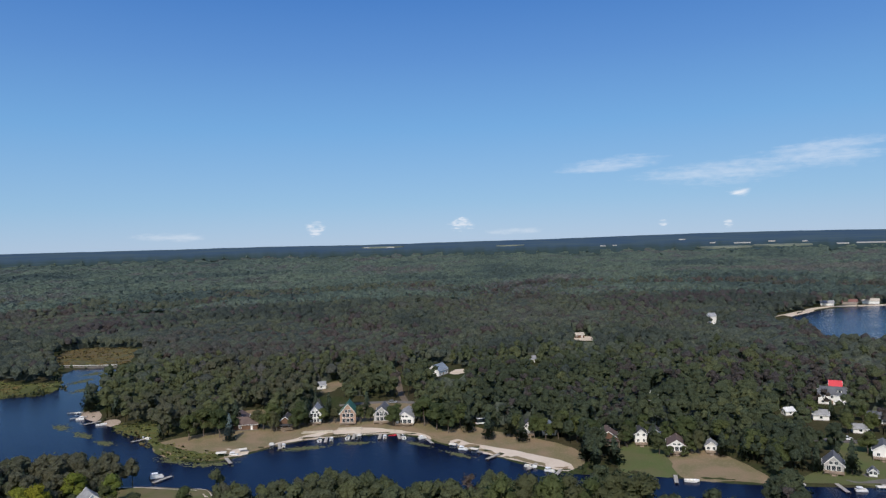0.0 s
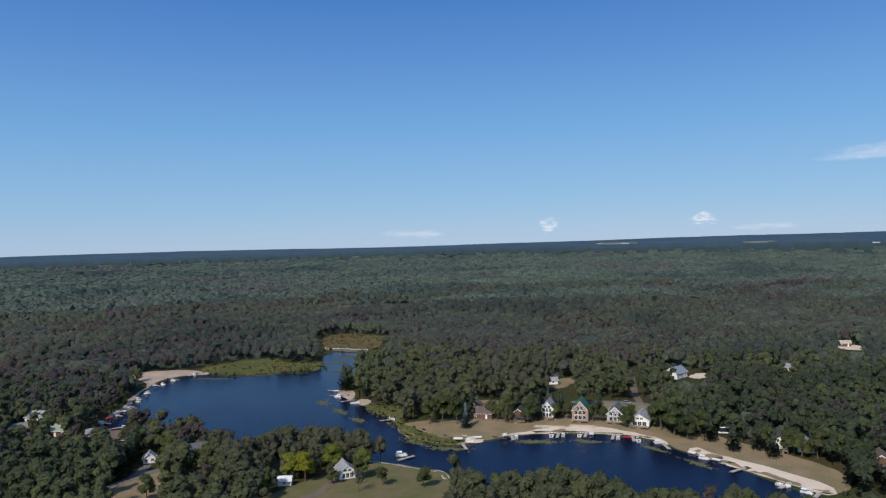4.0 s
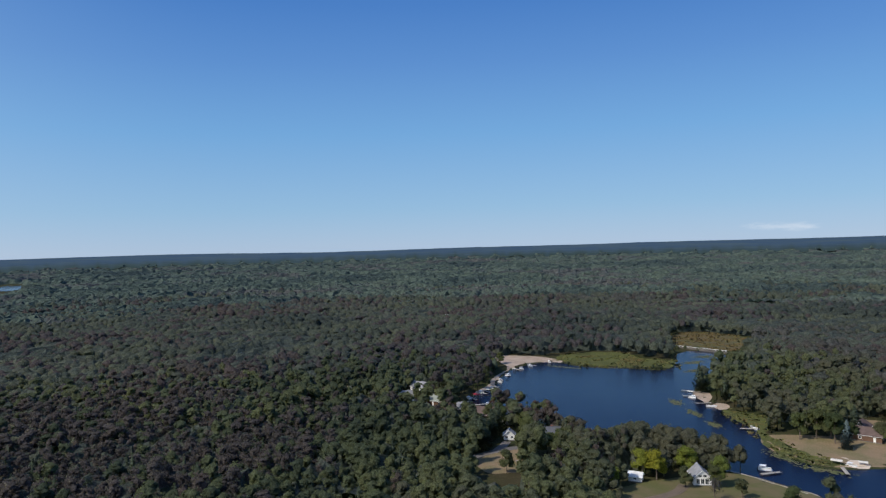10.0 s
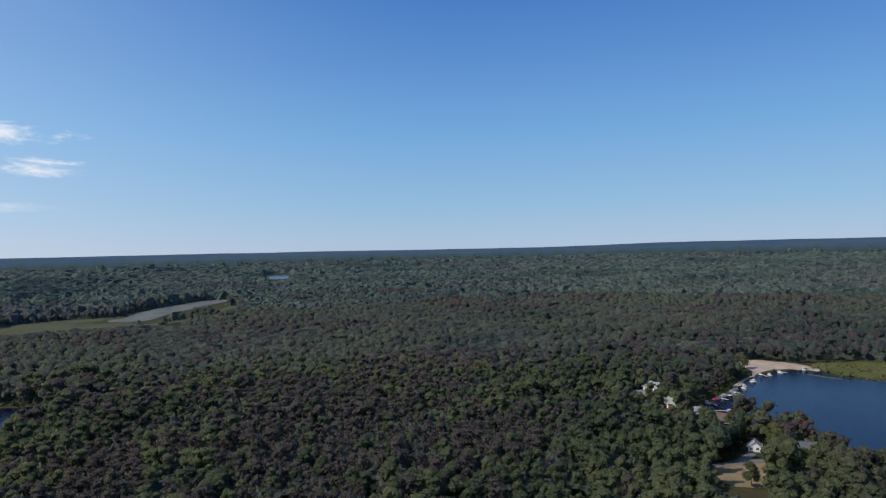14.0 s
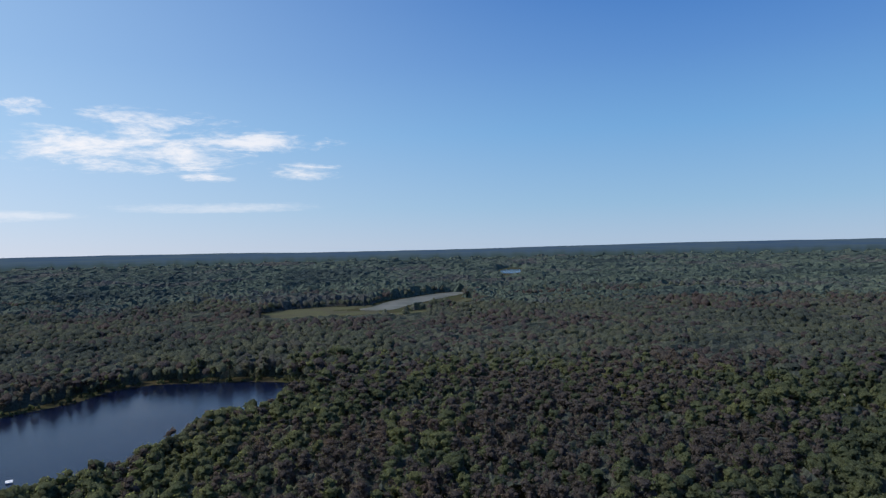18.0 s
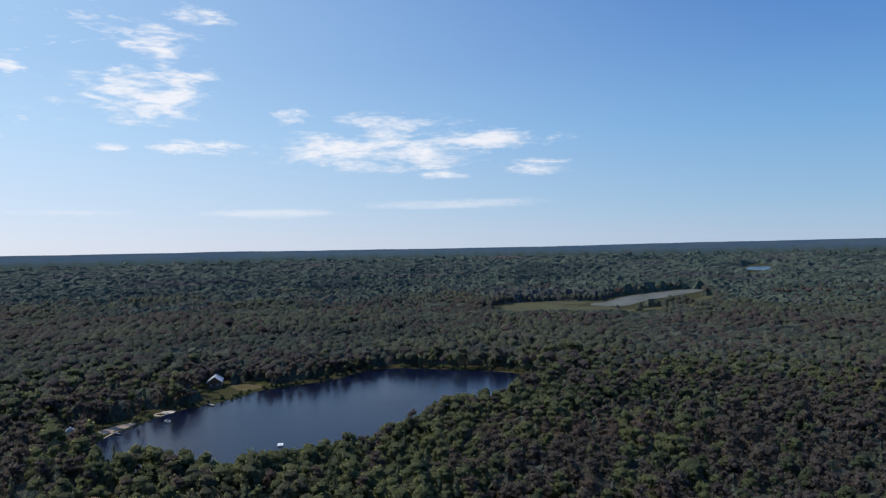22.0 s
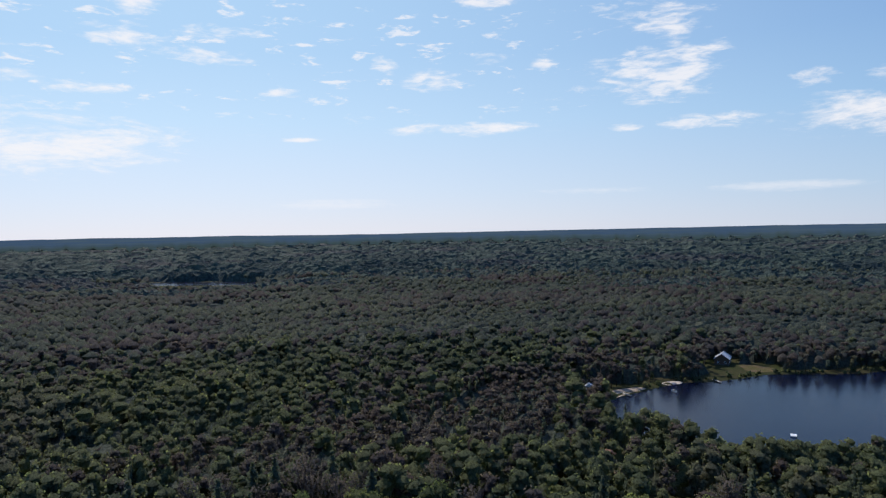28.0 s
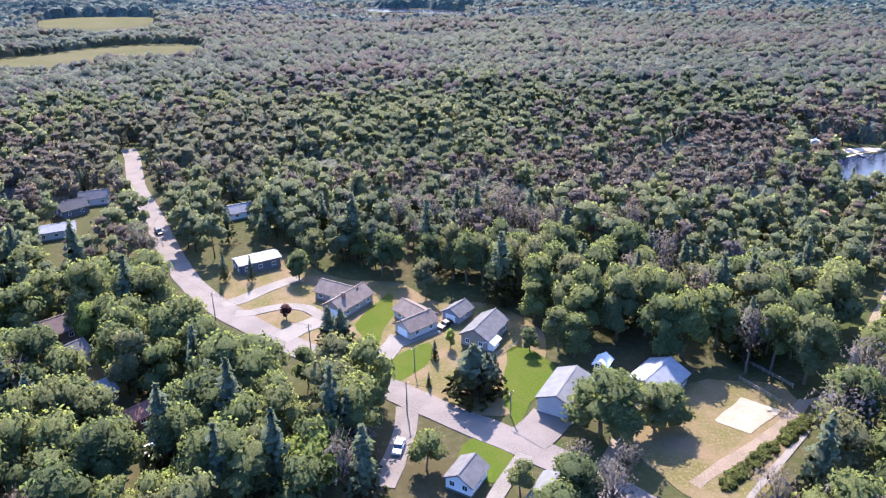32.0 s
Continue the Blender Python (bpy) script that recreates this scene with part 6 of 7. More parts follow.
def house(key, x, y, turn, L, W, wall, rise, walls, roof, label, extras):
    e = tagged(new(key), label, "house" if key in ("house", "cottage", "farmhouse", "house_wing") else key.replace("_", " "))
    e.matrix_world = pose(x, y, level(x, y), 0, 0, turn)
    wm, rm = WALLS[walls], ROOFS[roof]
    edge = rm if y < 0 else trim_mat
    far = math.hypot(x, y) > 700
    open_sides = key == "pavilion"
    lim = 0.45
    if open_sides:
        for px in (-L / 2 + 0.4, -L / 6, L / 6, L / 2 - 0.4):
            for py in (-W / 2 + 0.3, W / 2 - 0.3):
                part("post", boxes(((px, py, wall / 2 - 0.2), (0.25, 0.25, wall + 0.4))), wood_mat, e)
    else:
        part("foundation", boxes(((0, 0, -0.05), (L + 0.12, W + 0.12, 0.9))), concrete_mat, e, "low concrete footing")
        slope = rise / (W / 2)
        prof = [(-W / 2, 0.3), (W / 2, 0.3), (W / 2, wall), (0, wall + rise - 0.02), (-W / 2, wall)]
        part("wall", prism(bmesh.new(), prof, -L / 2, L / 2), wm, e)
    # two roof slopes with an overhang, and a ridge cap
    k = rise / (W / 2)
    th = 0.22
    for s, nm in ((-1, "roof"), (1, "roof")):
        prof = [(0, wall + rise + 0.02), (0, wall + rise + th), (s * (W / 2 + lim), wall - lim * k + th), (s * (W / 2 + lim), wall - lim * k + 0.02)]
        if s > 0:
            prof = prof[::-1]
        part("roof", prism(bmesh.new(), prof, -L / 2 - lim, L / 2 + lim), rm, e)
    part("ridge", boxes(((0, 0, wall + rise + th), (L + 2 * lim, 0.35, 0.08))), rm, e)
    for s in (-1, 1):
        part("gutter", boxes(((0, s * (W / 2 + lim + 0.06), wall - lim * k + 0.12), (L + 2 * lim, 0.12, 0.12))), edge, e)
        for q in (-1, 1):
            prof = [(0, wall + rise - 0.1), (0, wall + rise + th), (q * (W / 2 + lim), wall - lim * k + th), (q * (W / 2 + lim), wall - lim * k - 0.1)]
            if q > 0:
                prof = prof[::-1]
            part("bargeboard", prism(bmesh.new(), prof, s * (L / 2 + lim) - 0.03, s * (L / 2 + lim) + 0.03), edge, e)
    if open_sides or far or key in ("porch_roof", "pole_barn"):
        return e
    storeys = [1.75] if wall < 4.2 else [1.75, 4.3]
    for z in storeys:
        n = max(1, int(L / 4.0))
        for i in range(n):
            u = (i + 0.5) * L / n - L / 2
            for side in ("front", "back"):
                if side == "front" and i == n // 2 and z < 2 and n > 1:
                    d = part("door", boxes(((0, -0.02, 0), (1.0, 0.1, 2.1))), wood_mat if walls == "white" else trim_mat, e, at=pose(u, -W / 2, 1.35))
                    part("handle", boxes(((0.38, -0.1, 0), (0.06, 0.06, 0.14))), metal_mat, d)
                else:
                    window(e, side, u, z, 1.2, 1.2, L, W)
    if "gable_glass" in extras:
        for z in storeys:
            for u in (-W / 4, 0, W / 4):
                window(e, "left", u, z + 0.1, W / 4 - 0.35, 1.9, L, W)
        window(e, "left", -0.9, wall + rise * 0.25, 1.3, rise * 0.34, L, W)
        window(e, "left", 0.9, wall + rise * 0.25, 1.3, rise * 0.34, L, W)
    elif "garage_end" in extras:
        d = part("garage_door", boxes(((0, 0, 0), (0.1, min(5.0, W * 0.6), 2.2)), *[((-0.06, 0, -0.8 + 0.55 * q), (0.04, min(4.9, W * 0.59), 0.47)) for q in range(4)]), trim_mat, e, "white sectional garage door", at=pose(L / 2 + 0.02, 0, 1.42, 0, 0, 180))
        window(e, "left", 0, 1.75, 1.2, 1.2, L, W)
    else:
        for side in ("left", "right"):
            for z in storeys:
                for u in (-W / 4, W / 4):
                    window(e, side, u, z, 1.1, 1.2, L, W)
    if "dormers" in extras:
        for u in (-L / 3.6, L / 3.6):
            d = part("dormer", prism(bmesh.new(), [(-W * 0.36, wall + 0.5), (0, wall + 0.5), (0, wall + 2.4), (-W * 0.36, wall + 2.4)][::-1], u - 1.0, u + 1.0), wm, e)
            part("dormer_roof", prism(bmesh.new(), [(-W * 0.4, wall + 2.35), (0.3, wall + 2.75), (0.3, wall + 2.9), (-W * 0.4, wall + 2.5)], u - 1.2, u + 1.2), rm, d)
            part("pane", boxes(((u, -W * 0.36 - 0.02, wall + 1.5), (1.1, 0.05, 1.2))), glass_mat, d)
    if "chimney" in extras:
        c = part("chimney", boxes(((L * 0.2, W * 0.12, wall + rise * 0.9), (0.9, 0.7, 2.4))), trim_mat if "white chimney" in label else brick_mat, e)
        part("cap", boxes(((L * 0.2, W * 0.12, wall + rise * 0.9 + 1.25), (1.05, 0.85, 0.12))), concrete_mat, c)
    if "deck" in extras or "porch" in extras:
        dz, dd = 0.75, 3.2
        x0 = -L / 2 - dd
        deck = part("deck", boxes(((x0 + dd / 2, 0, dz - 0.08), (dd - 0.1, W - 0.1, 0.1))), wood_mat, e, "wooden deck boards")
        for i in range(8):
            part("board", boxes(((x0 + dd * (i + 0.5) / 8, 0, dz), (dd / 8 - 0.04, W, 0.05))), wood_mat, deck)
        for py in (-W / 2 + 0.1, -W / 6, W / 6, W / 2 - 0.1):
            part("post", boxes(((x0 + 0.1, py, dz / 2 - 0.2 + 0.5), (0.14, 0.14, dz + 1.4))), wood_mat, deck)
        for z in (dz + 0.55, dz + 1.0):
            part("rail", boxes(((x0 + 0.1, 0, z), (0.08, W, 0.08))), wood_mat, deck)
        part("step", boxes(((x0 - 0.35, 0, 0.3), (0.6, 1.6, 0.2)), ((x0 - 0.8, 0, 0.1), (0.6, 1.6, 0.2))), wood_mat, deck)
        if "porch" in extras:
            p = part("porch_roof", prism(bmesh.new(), [(-W / 2, 2.75), (W / 2, 2.75), (W / 2, 2.9), (-W / 2, 2.9)], x0 - 0.2, -L / 2 - 0.02), rm, e)
            for py in (-W / 2 + 0.15, 0, W / 2 - 0.15):
                part("post", boxes(((x0 + 0.1, py, 1.75), (0.14, 0.14, 2.0))), wood_mat, p)
    return e


for row in HOUSES:
    house(*row)


# ---------------------------------------------------------------- the far town in the valley before the hills
def on_hills(heading, below):
    """Where a line of sight so many degrees below level meets the far slope."""
    a = math.radians(heading)
    for r in np.arange(2700.0, 5400.0, 20.0):
        x, y = -math.sin(a) * r, math.cos(a) * r
        z = level(x, y) + (10.5 if r > hill_foot(np.array([heading]))[0] else 9.0)
        if HEIGHT - z <= r * math.tan(math.radians(below)):
            break
    return x, y, z


def far_works(heading, below, long, label, roof="grey_roof"):
    x, y, z = on_hills(heading, below)
    # Grey walls and default roof stand in for white dulled by haze.
    e = house("warehouse", x, y, heading, long * 0.5, 20.0, 4.0, 1.4, "grey", roof, label, "")
    e.matrix_world = pose(x, y, z + 1.0, 0, 0, heading)


def far_field(heading, below, long, deep, label):
    x, y, z = on_hills(heading, below)
    c, q = math.cos(math.radians(heading)), math.sin(math.radians(heading))
    rim = [(long / 2 * math.cos(t) * (1 + 0.2 * math.sin(3 * t)), deep / 2 * math.sin(t)) for t in np.linspace(0, 2 * math.pi, 24, endpoint=False)]
    bm = bmesh.new()
    top = [bm.verts.new((x + u * c - v * q, y + u * q + v * c, z + 5.0 + v * 0.02)) for u, v in rim]
    low = [bm.verts.new(p.co - Vector((0, 0, 12.0))) for p in top]
    bm.faces.new(top)
    for i in range(24):
        bm.faces.new((top[i], low[i], low[(i + 1) % 24], top[(i + 1) % 24]))
    me = bpy.data.meshes.new("field")
    bm.to_mesh(me)
    bm.free()
    me.materials.append(far_field_mat)
    tagged(new("field", me), label, "field", kind="structure")


# Pale field colour, dimmed and blued to put the haze into it.
far_field_mat = two_scale("far stubble field", (0.17, 0.19, 0.15), (0.14, 0.17, 0.14), (0.20, 0.21, 0.18), 0.004, 0.05, spec=0.0)
far_works(4.3, 0.62, 90.0, "pale sheds at the edge of a far field", "sand_roof")
far_works(6.2, 0.58, 60.0, "distant white shed before the hills")
far_works(-12.9, 0.98, 55.0, "pale warehouse at the edge of a far town")
far_works(-13.8, 0.96, 40.0, "small pale warehouse in a far town")
far_works(-18.9, 0.62, 70.0, "white works on the far hillside")
far_works(-21.1, 0.93, 50.0, "white warehouse in the valley town")
far_works(-23.2, 0.97, 150.0, "long low warehouse in the valley town")
far_works(-25.2, 0.90, 60.0, "pale warehouse under the far hills", "sand_roof")
far_works(-27.4, 0.94, 45.0, "small white works under the far hills")
far_works(-31.6, 1.13, 230.0, "very long white shed in the far valley")
far_works(-29.8, 1.16, 90.0, "long white shed in the far valley")
far_field(-22.0, 1.27, 190.0, 150.0, "pale mown field in the far valley")
far_field(-25.9, 1.18, 210.0, 140.0, "pale green field in the far valley")
far_field(4.9, 0.56, 240.0, 150.0, "pale bare field before the far hills")
far_field(-5.5, 0.72, 150.0, 110.0, "small pale field in the far woods")


# ---------------------------------------------------------------- boats and docks
def pontoon_boat():
    e = tagged(new("pontoon_boat"), "white pontoon boat with a canopy moored at the shore", "boat", "boats on the lake")
    for s in (-1, 1):
        bm = rod(bmesh.new(), (-3.0, s * 0.95, 0.18), (3.0, s * 0.95, 0.18), 0.33, 8)
        bmesh.ops.create_cone(bm, segments=8, radius1=0.33, radius2=0.05, depth=0.7, matrix=Matrix.Translation((3.35, s * 0.95, 0.18)) @ Matrix.Rotation(radians(90), 4, "Y"))
        part("float", bm, metal_mat, e)
    part("deck", boxes(((0, 0, 0.6), (6.6, 2.5, 0.12))), cream_mat, e)
    for s in (-1, 1):
        part("side_panel", boxes(((-0.2, s * 1.2, 0.98), (5.8, 0.06, 0.62)), ((-0.2, s * 1.2, 1.32), (5.9, 0.09, 0.06))), white_mat, e)
    part("front_panel", boxes(((2.7, 0, 0.98), (0.06, 2.4, 0.62))), white_mat, e)
    for c, s in (((-2.6, 0, 0.9), (0.8, 2.0, 0.55)), ((1.9, -0.8, 0.9), (1.3, 0.6, 0.5)), ((1.9, 0.8, 0.9), (1.3, 0.6, 0.5))):
        part("seat", boxes((c, s)), cream_mat, e)
    part("console", boxes(((0.2, -0.75, 1.05), (0.6, 0.6, 0.9))), white_mat, e)
    c = part("canopy", prism(bmesh.new(), [(-1.25, 2.35), (1.25, 2.35), (1.0, 2.55), (-1.0, 2.55)], -2.6, 0.6), white_mat, e, "pale canvas canopy")
    for px in (-2.4, 0.4):
        for s in (-1, 1):
            part("strut", rod(bmesh.new(), (px * 0.6 - 0.4, s * 1.2, 1.3), (px, s * 1.1, 2.36), 0.03, 5), metal_mat, c)
    m = part("outboard_motor", boxes(((-3.4, 0, 0.75), (0.5, 0.45, 0.7)), ((-3.4, 0, 0.1), (0.2, 0.15, 0.9))), black_mat, e)
    return e


def speed_boat():
    e = tagged(new("speed_boat"), "white open motorboat with a windscreen on the water", "boat", "boats on the lake")
    bm = bmesh.new()
    rows = []
    for x, w, z0, z1 in ((-2.6, 1.0, -0.1, 0.75), (0, 1.1, -0.15, 0.8), (1.6, 0.85, -0.1, 0.95), (2.9, 0.08, 0.35, 1.1)):
        rows.append([bm.verts.new(v) for v in ((x, -w, z1), (x, -w * 0.7, z0), (x, w * 0.7, z0), (x, w, z1))])
    for a, b in zip(rows, rows[1:]):
        for i in range(3):
            bm.faces.new((a[i], a[i + 1], b[i + 1], b[i]))
    bm.faces.new(rows[0])
    for a, b in zip(rows[2:], rows[3:]):
        bm.faces.new((a[0], b[0], b[3], a[3]))
    part("hull", bm, white_mat, e)
    part("floor", boxes(((-0.5, 0, 0.3), (4.2, 1.7, 0.08))), cream_mat, e)
    for c in ((-2.0, 0, 0.55), (-0.6, 0.5, 0.55), (-0.6, -0.5, 0.55)):
        part("seat", boxes((c, (0.6, 0.6 if c[1] else 1.6, 0.5))), cream_mat, e)
    part("windscreen", boxes(((0.6, 0, 1.1), (0.06, 1.9, 0.5))), glass_mat, e)
    part("outboard_motor", boxes(((-2.9, 0, 0.8), (0.45, 0.4, 0.7))), black_mat, e)
    return e


def boat_lift():
    e = tagged(new("boat_lift"), "boat hoist with a pale canopy standing in the shallows", "boat lift", "boat lifts along the shore")
    for x in (-2, 2):
        for y in (-1.5, 1.5):
            part("post", boxes(((x, y, 0.8), (0.1, 0.1, 3.6))), metal_mat, e)
    part("canopy", prism(bmesh.new(), [(-1.8, 2.5), (1.8, 2.5), (1.7, 2.75), (0, 3.1), (-1.7, 2.75)], -2.7, 2.7), cream_mat, e)
    part("cradle", boxes(((0, -0.7, 0.3), (4.4, 0.15, 0.15)), ((0, 0.7, 0.3), (4.4, 0.15, 0.15)), ((-2, 0, 0.2), (0.12, 3, 0.12)), ((2, 0, 0.2), (0.12, 3, 0.12))), metal_mat, e)
    return e


def dock(length):
    e = tagged(new("dock"), "grey plank dock on posts reaching into the water", "dock", "docks along the shore")
    n = int(length / 0.6)
    shared = None
    for i in range(n):
        if shared is None:
            first = part("plank", boxes(((0, 0, 0), (0.56, 1.5, 0.07))), dock_mat, e, at=pose(0.3, 0, 0.55))
            shared = first.data
        else:
            p = new("plank", shared)
            p.parent = e
            p.matrix_local = pose(0.3 + 0.6 * i, 0, 0.55)
    for s in (-0.6, 0.6):
        part("beam", boxes(((length / 2, s, 0.44), (length, 0.1, 0.14))), dock_mat, e)
        for k in range(int(length / 3) + 1):
            part("post", boxes(((0.2 + 3 * k, s * 1.2, -0.2), (0.12, 0.12, 2.2))), pole_mat, e)
    return e


def kayak():
    e = tagged(new("kayak"), "red plastic kayak pulled up at the shore", "kayak", "kayaks")
    bm = bmesh.new()
    bmesh.ops.create_uvsphere(bm, u_segments=10, v_segments=6, radius=1, matrix=Matrix.Translation((0, 0, 0.2)) @ Matrix.Diagonal((1.9, 0.38, 0.22, 1)))
    part("hull", bm, red_mat, e)
    part("cockpit", boxes(((0, 0, 0.4), (0.8, 0.4, 0.06))), black_mat, e)
    return e


PROTO = {"pontoon": pontoon_boat(), "speed": speed_boat(), "lift": boat_lift(), "dock": dock(9.0), "kayak": kayak()}
USED = set()


def put(kind, x, y, turn, z=0.0):
    m = pose(x, y, z, 0, 0, turn) @ Matrix.Scale(0.8 if kind in ("pontoon", "lift") else 1.0, 4)
    if kind not in USED:
        USED.add(kind)
        PROTO[kind].matrix_world = m
        return PROTO[kind]
    return copy_thing(PROTO[kind], m)


# kind, x, y, turn: docks start on the bank and point outwards
MOORED = []


def moor(*row):
    MOORED.append(row)


moor("dock", -119.0, 279, 60)
moor("pontoon", -120.5, 286.5, 20)
moor("pontoon", -143, 285, 70)
moor("speed", -137, 281, 10)
moor("pontoon", -55, 262, 90)
moor("dock", -57, 250, 85)
moor("dock", -99.0, 309, -60)
moor("pontoon", -97.0, 314, 0)
moor("lift", -102, 312, 10)
moor("lift", -94, 318, 20)
moor("dock", -80.0, 329, -75)
moor("pontoon", -77.0, 325, 100)
moor("lift", -82.5, 324.5, 100)
moor("dock", -59.0, 338, -85)
moor("pontoon", -56.0, 333.5, 95)
moor("speed", -61.5, 333, 95)
moor("dock", -46.0, 342, -88)
moor("lift", -43.0, 335.5, 92)
moor("speed", -48.5, 336, 90)
moor("dock", -33.0, 341, -90)
moor("pontoon", -30.5, 335, 90)
moor("kayak", -26.5, 339.5, 40)
moor("kayak", -25.4, 339.2, 50)
moor("kayak", -27.5, 339.0, 30)
moor("dock", -24.5, 340, -80)
moor("speed", -21.5, 334, 100)
moor("dock", -10.5, 331, -70)
moor("pontoon", -12.5, 332.0, 30)
moor("lift", 2.0, 316.5, -20)
moor("pontoon", 6.5, 313.0, -25)
moor("dock", 2.0, 322, -60)
moor("dock", 9.5, 314.5, -60)
moor("lift", 11.5, 308.5, -30)
moor("dock", 22.0, 304, -130)
moor("dock", 36.5, 290, -120)
moor("speed", 33.5, 286.5, -30)
moor("pontoon", 40.5, 280.5, -30)
moor("dock", 45, 281, -115)
moor("dock", 88.0, 271, -105)
moor("speed", 92.0, 264.5, -15)
moor("dock", 122, 259, -100)
moor("lift", 128, 254, -10)
moor("pontoon", 148, 250, -10)
moor("dock", 143, 257, -95)
moor("lift", 155, 249.5, -5)
moor("dock", 159, 255, -95)
moor("speed", 167, 248, 0)
moor("speed", -149.5, 344.5, 150)
moor("dock", -147.5, 345, -140)
moor("pontoon", -205.0, 388.5, 200)
moor("dock", -203, 393, -150)
moor("dock", -190, 382, -130)
moor("speed", -186.5, 374.5, 20)
moor("lift", -211, 398, 190)
moor("dock", -210.5, 404, 190)
moor("pontoon", -304.0, 300, -20)
moor("kayak", -309.0, 303, 60)
moor("dock", -306, 303, -20)
moor("dock", -313, 318, -15)
moor("pontoon", -309.5, 316.5, -15)
moor("lift", -309.0, 322.5, -15)
moor("dock", -318, 337, -25)
moor("pontoon", -313.0, 330.5, -20)
moor("lift", -319.5, 345, -30)
moor("speed", -323.5, 349, -20)
moor("dock", -333, 358, -30)
moor("pontoon", -327.5, 354, -30)
moor("lift", -331.0, 364.5, -30)
moor("dock", -341, 374, -30)
moor("pontoon", -335.5, 371.5, -30)
moor("dock", -350.5, 394, -20)
moor("lift", -345.0, 388.5, -20)
moor("pontoon", -345.0, 396.5, -20)
moor("dock", -353.5, 414, -10)
moor("pontoon", -348, 410, -12)
moor("pontoon", -347.0, 432, -40)
moor("dock", -297, 489, -65)
moor("dock", -289, 290, 60)
moor("pontoon", -283.5, 296, 62)
moor("dock", -217, 271, 60)
moor("pontoon", -214.5, 279, 60)
moor("speed", -222, 282, 50)
moor("dock", -313.5, -257, 75)
moor("speed", -338.5, -239.5, 60)
moor("dock", -382, -243, 60)
for kind, x, y, turn in MOORED:
    put(kind, x, y, turn, 0.0)

# the red boat lift on the west shore
canopy = copy_thing(PROTO["lift"], pose(-303.0, 305.5, 0, 0, 0, -15))
tagged(canopy, "boat hoist with a bright red canopy", "boat lift", "boat lifts along the shore")
for c in canopy.children:
    if c.name.startswith("canopy"):
        c.data = c.data.copy()
        c.data.materials.clear()
        c.data.materials.append(red_mat)

# swimming raft on the west lake
raft = tagged(new("swimming_raft"), "white swimming raft floating on the west lake", "raft")
raft.matrix_world = pose(-306.8, -155.9, 0, 0, 0, 25)
raft_deck = part("deck", boxes(((0, 0, 0.45), (3.9, 2.6, 0.06))), white_mat, raft)
for i in range(9):
    part("board", boxes(((0, -1.2 + 0.3 * i, 0.505), (4.0, 0.27, 0.05))), white_mat, raft_deck)
for s in (-1.2, 1.2):
    part("float", boxes(((s, 0, 0.2), (0.9, 2.4, 0.5))), white_mat, raft)
part("ladder", boxes(((2.05, -0.25, 0.6), (0.05, 0.05, 1.4)), ((2.05, 0.25, 0.6), (0.05, 0.05, 1.4)), ((2.05, 0, 0.9), (0.05, 0.5, 0.05)), ((2.05, 0, 0.5), (0.05, 0.5, 0.05))), metal_mat, raft)


# ---------------------------------------------------------------- cars, poles, fences
def car(name, x, y, turn, paint, label, long=4.7, tall=1.65, z=None):
    e = tagged(new(name), label, "car")
    e.matrix_world = pose(x, y, (level(x, y) + 0.22) if z is None else z, 0, 0, turn)
    w = 0.95
    bm = bmesh.new()
    prof = [(-long / 2, 0.35), (long / 2, 0.35), (long / 2, 0.8), (long / 2 - 0.9, 0.98), (-long / 2 + 0.1, 1.02), (-long / 2, 0.85)]
    prism(bm, prof, -w, w)
    bmesh.ops.rotate(bm, cent=(0, 0, 0), matrix=Matrix.Rotation(radians(-90), 3, "Z"), verts=bm.verts)
    part("body", bm, paint, e)
    bm = bmesh.new()
    prism(bm, [(-long / 2 + 0.25, 1.0), (long / 2 - 1.2, 0.98), (long / 2 - 1.9, tall - 0.06), (-long / 2 + 0.5, tall - 0.06)], -w * 0.88, w * 0.88)
    bmesh.ops.rotate(bm, cent=(0, 0, 0), matrix=Matrix.Rotation(radians(-90), 3, "Z"), verts=bm.verts)
    part("glasshouse", bm, glass_mat, e, "dark car windows")
    part("roof_panel", boxes(((-0.55, 0, tall), (long - 2.5, w * 1.65, 0.08))), paint, e)
    for px in (-long * 0.31, long * 0.31):
        for s in (-1, 1):
            wh = part("wheel", rod(bmesh.new(), (px, s * (w - 0.2), 0.34), (px, s * (w + 0.02), 0.34), 0.34, 12), black_mat, e)
            part("rim", rod(bmesh.new(), (px, s * (w + 0.02), 0.34), (px, s * (w + 0.04), 0.34), 0.2, 10), metal_mat, wh)
    for s in (-0.6, 0.6):
        part("headlight", boxes(((long / 2 + 0.01, s, 0.72), (0.06, 0.35, 0.16))), white_mat, e)
        part("tail_light", boxes(((-long / 2 - 0.01, s, 0.78), (0.06, 0.3, 0.2))), red_mat, e)
    return e


car("suv", -56.6, -158.6, 25, car_black, "black off-road car with a pale roof on the concrete drive")
car("pickup_truck", 18.6, -263.0, 108, car_black, "dark pickup truck driving on the street", 5.9, 1.9)
car("sedan", -30.0, -113.5, 60, car_white, "white car parked in a side drive under trees")
car("sedan", -2.6, -164.0, 50, car_white, "white car parked in a yard beside the street")
car("sedan", -6.8, -160.5, 20, car_grey, "grey car parked beneath the trees")
car("sedan", 10.5, -156.0, 80, car_white, "white car parked under trees away from the street")
car("camper", 17.5, 351.0, 10, car_white, "white camper parked behind the beach", 7.0, 2.9)
car("sedan", -31.5, 402.0, 5, car_grey, "grey car parked on the lane behind the cottages")
car("sedan", 176.0, 307.5, -15, car_white, "white car parked on the village lane")

WIRE_TOPS = []


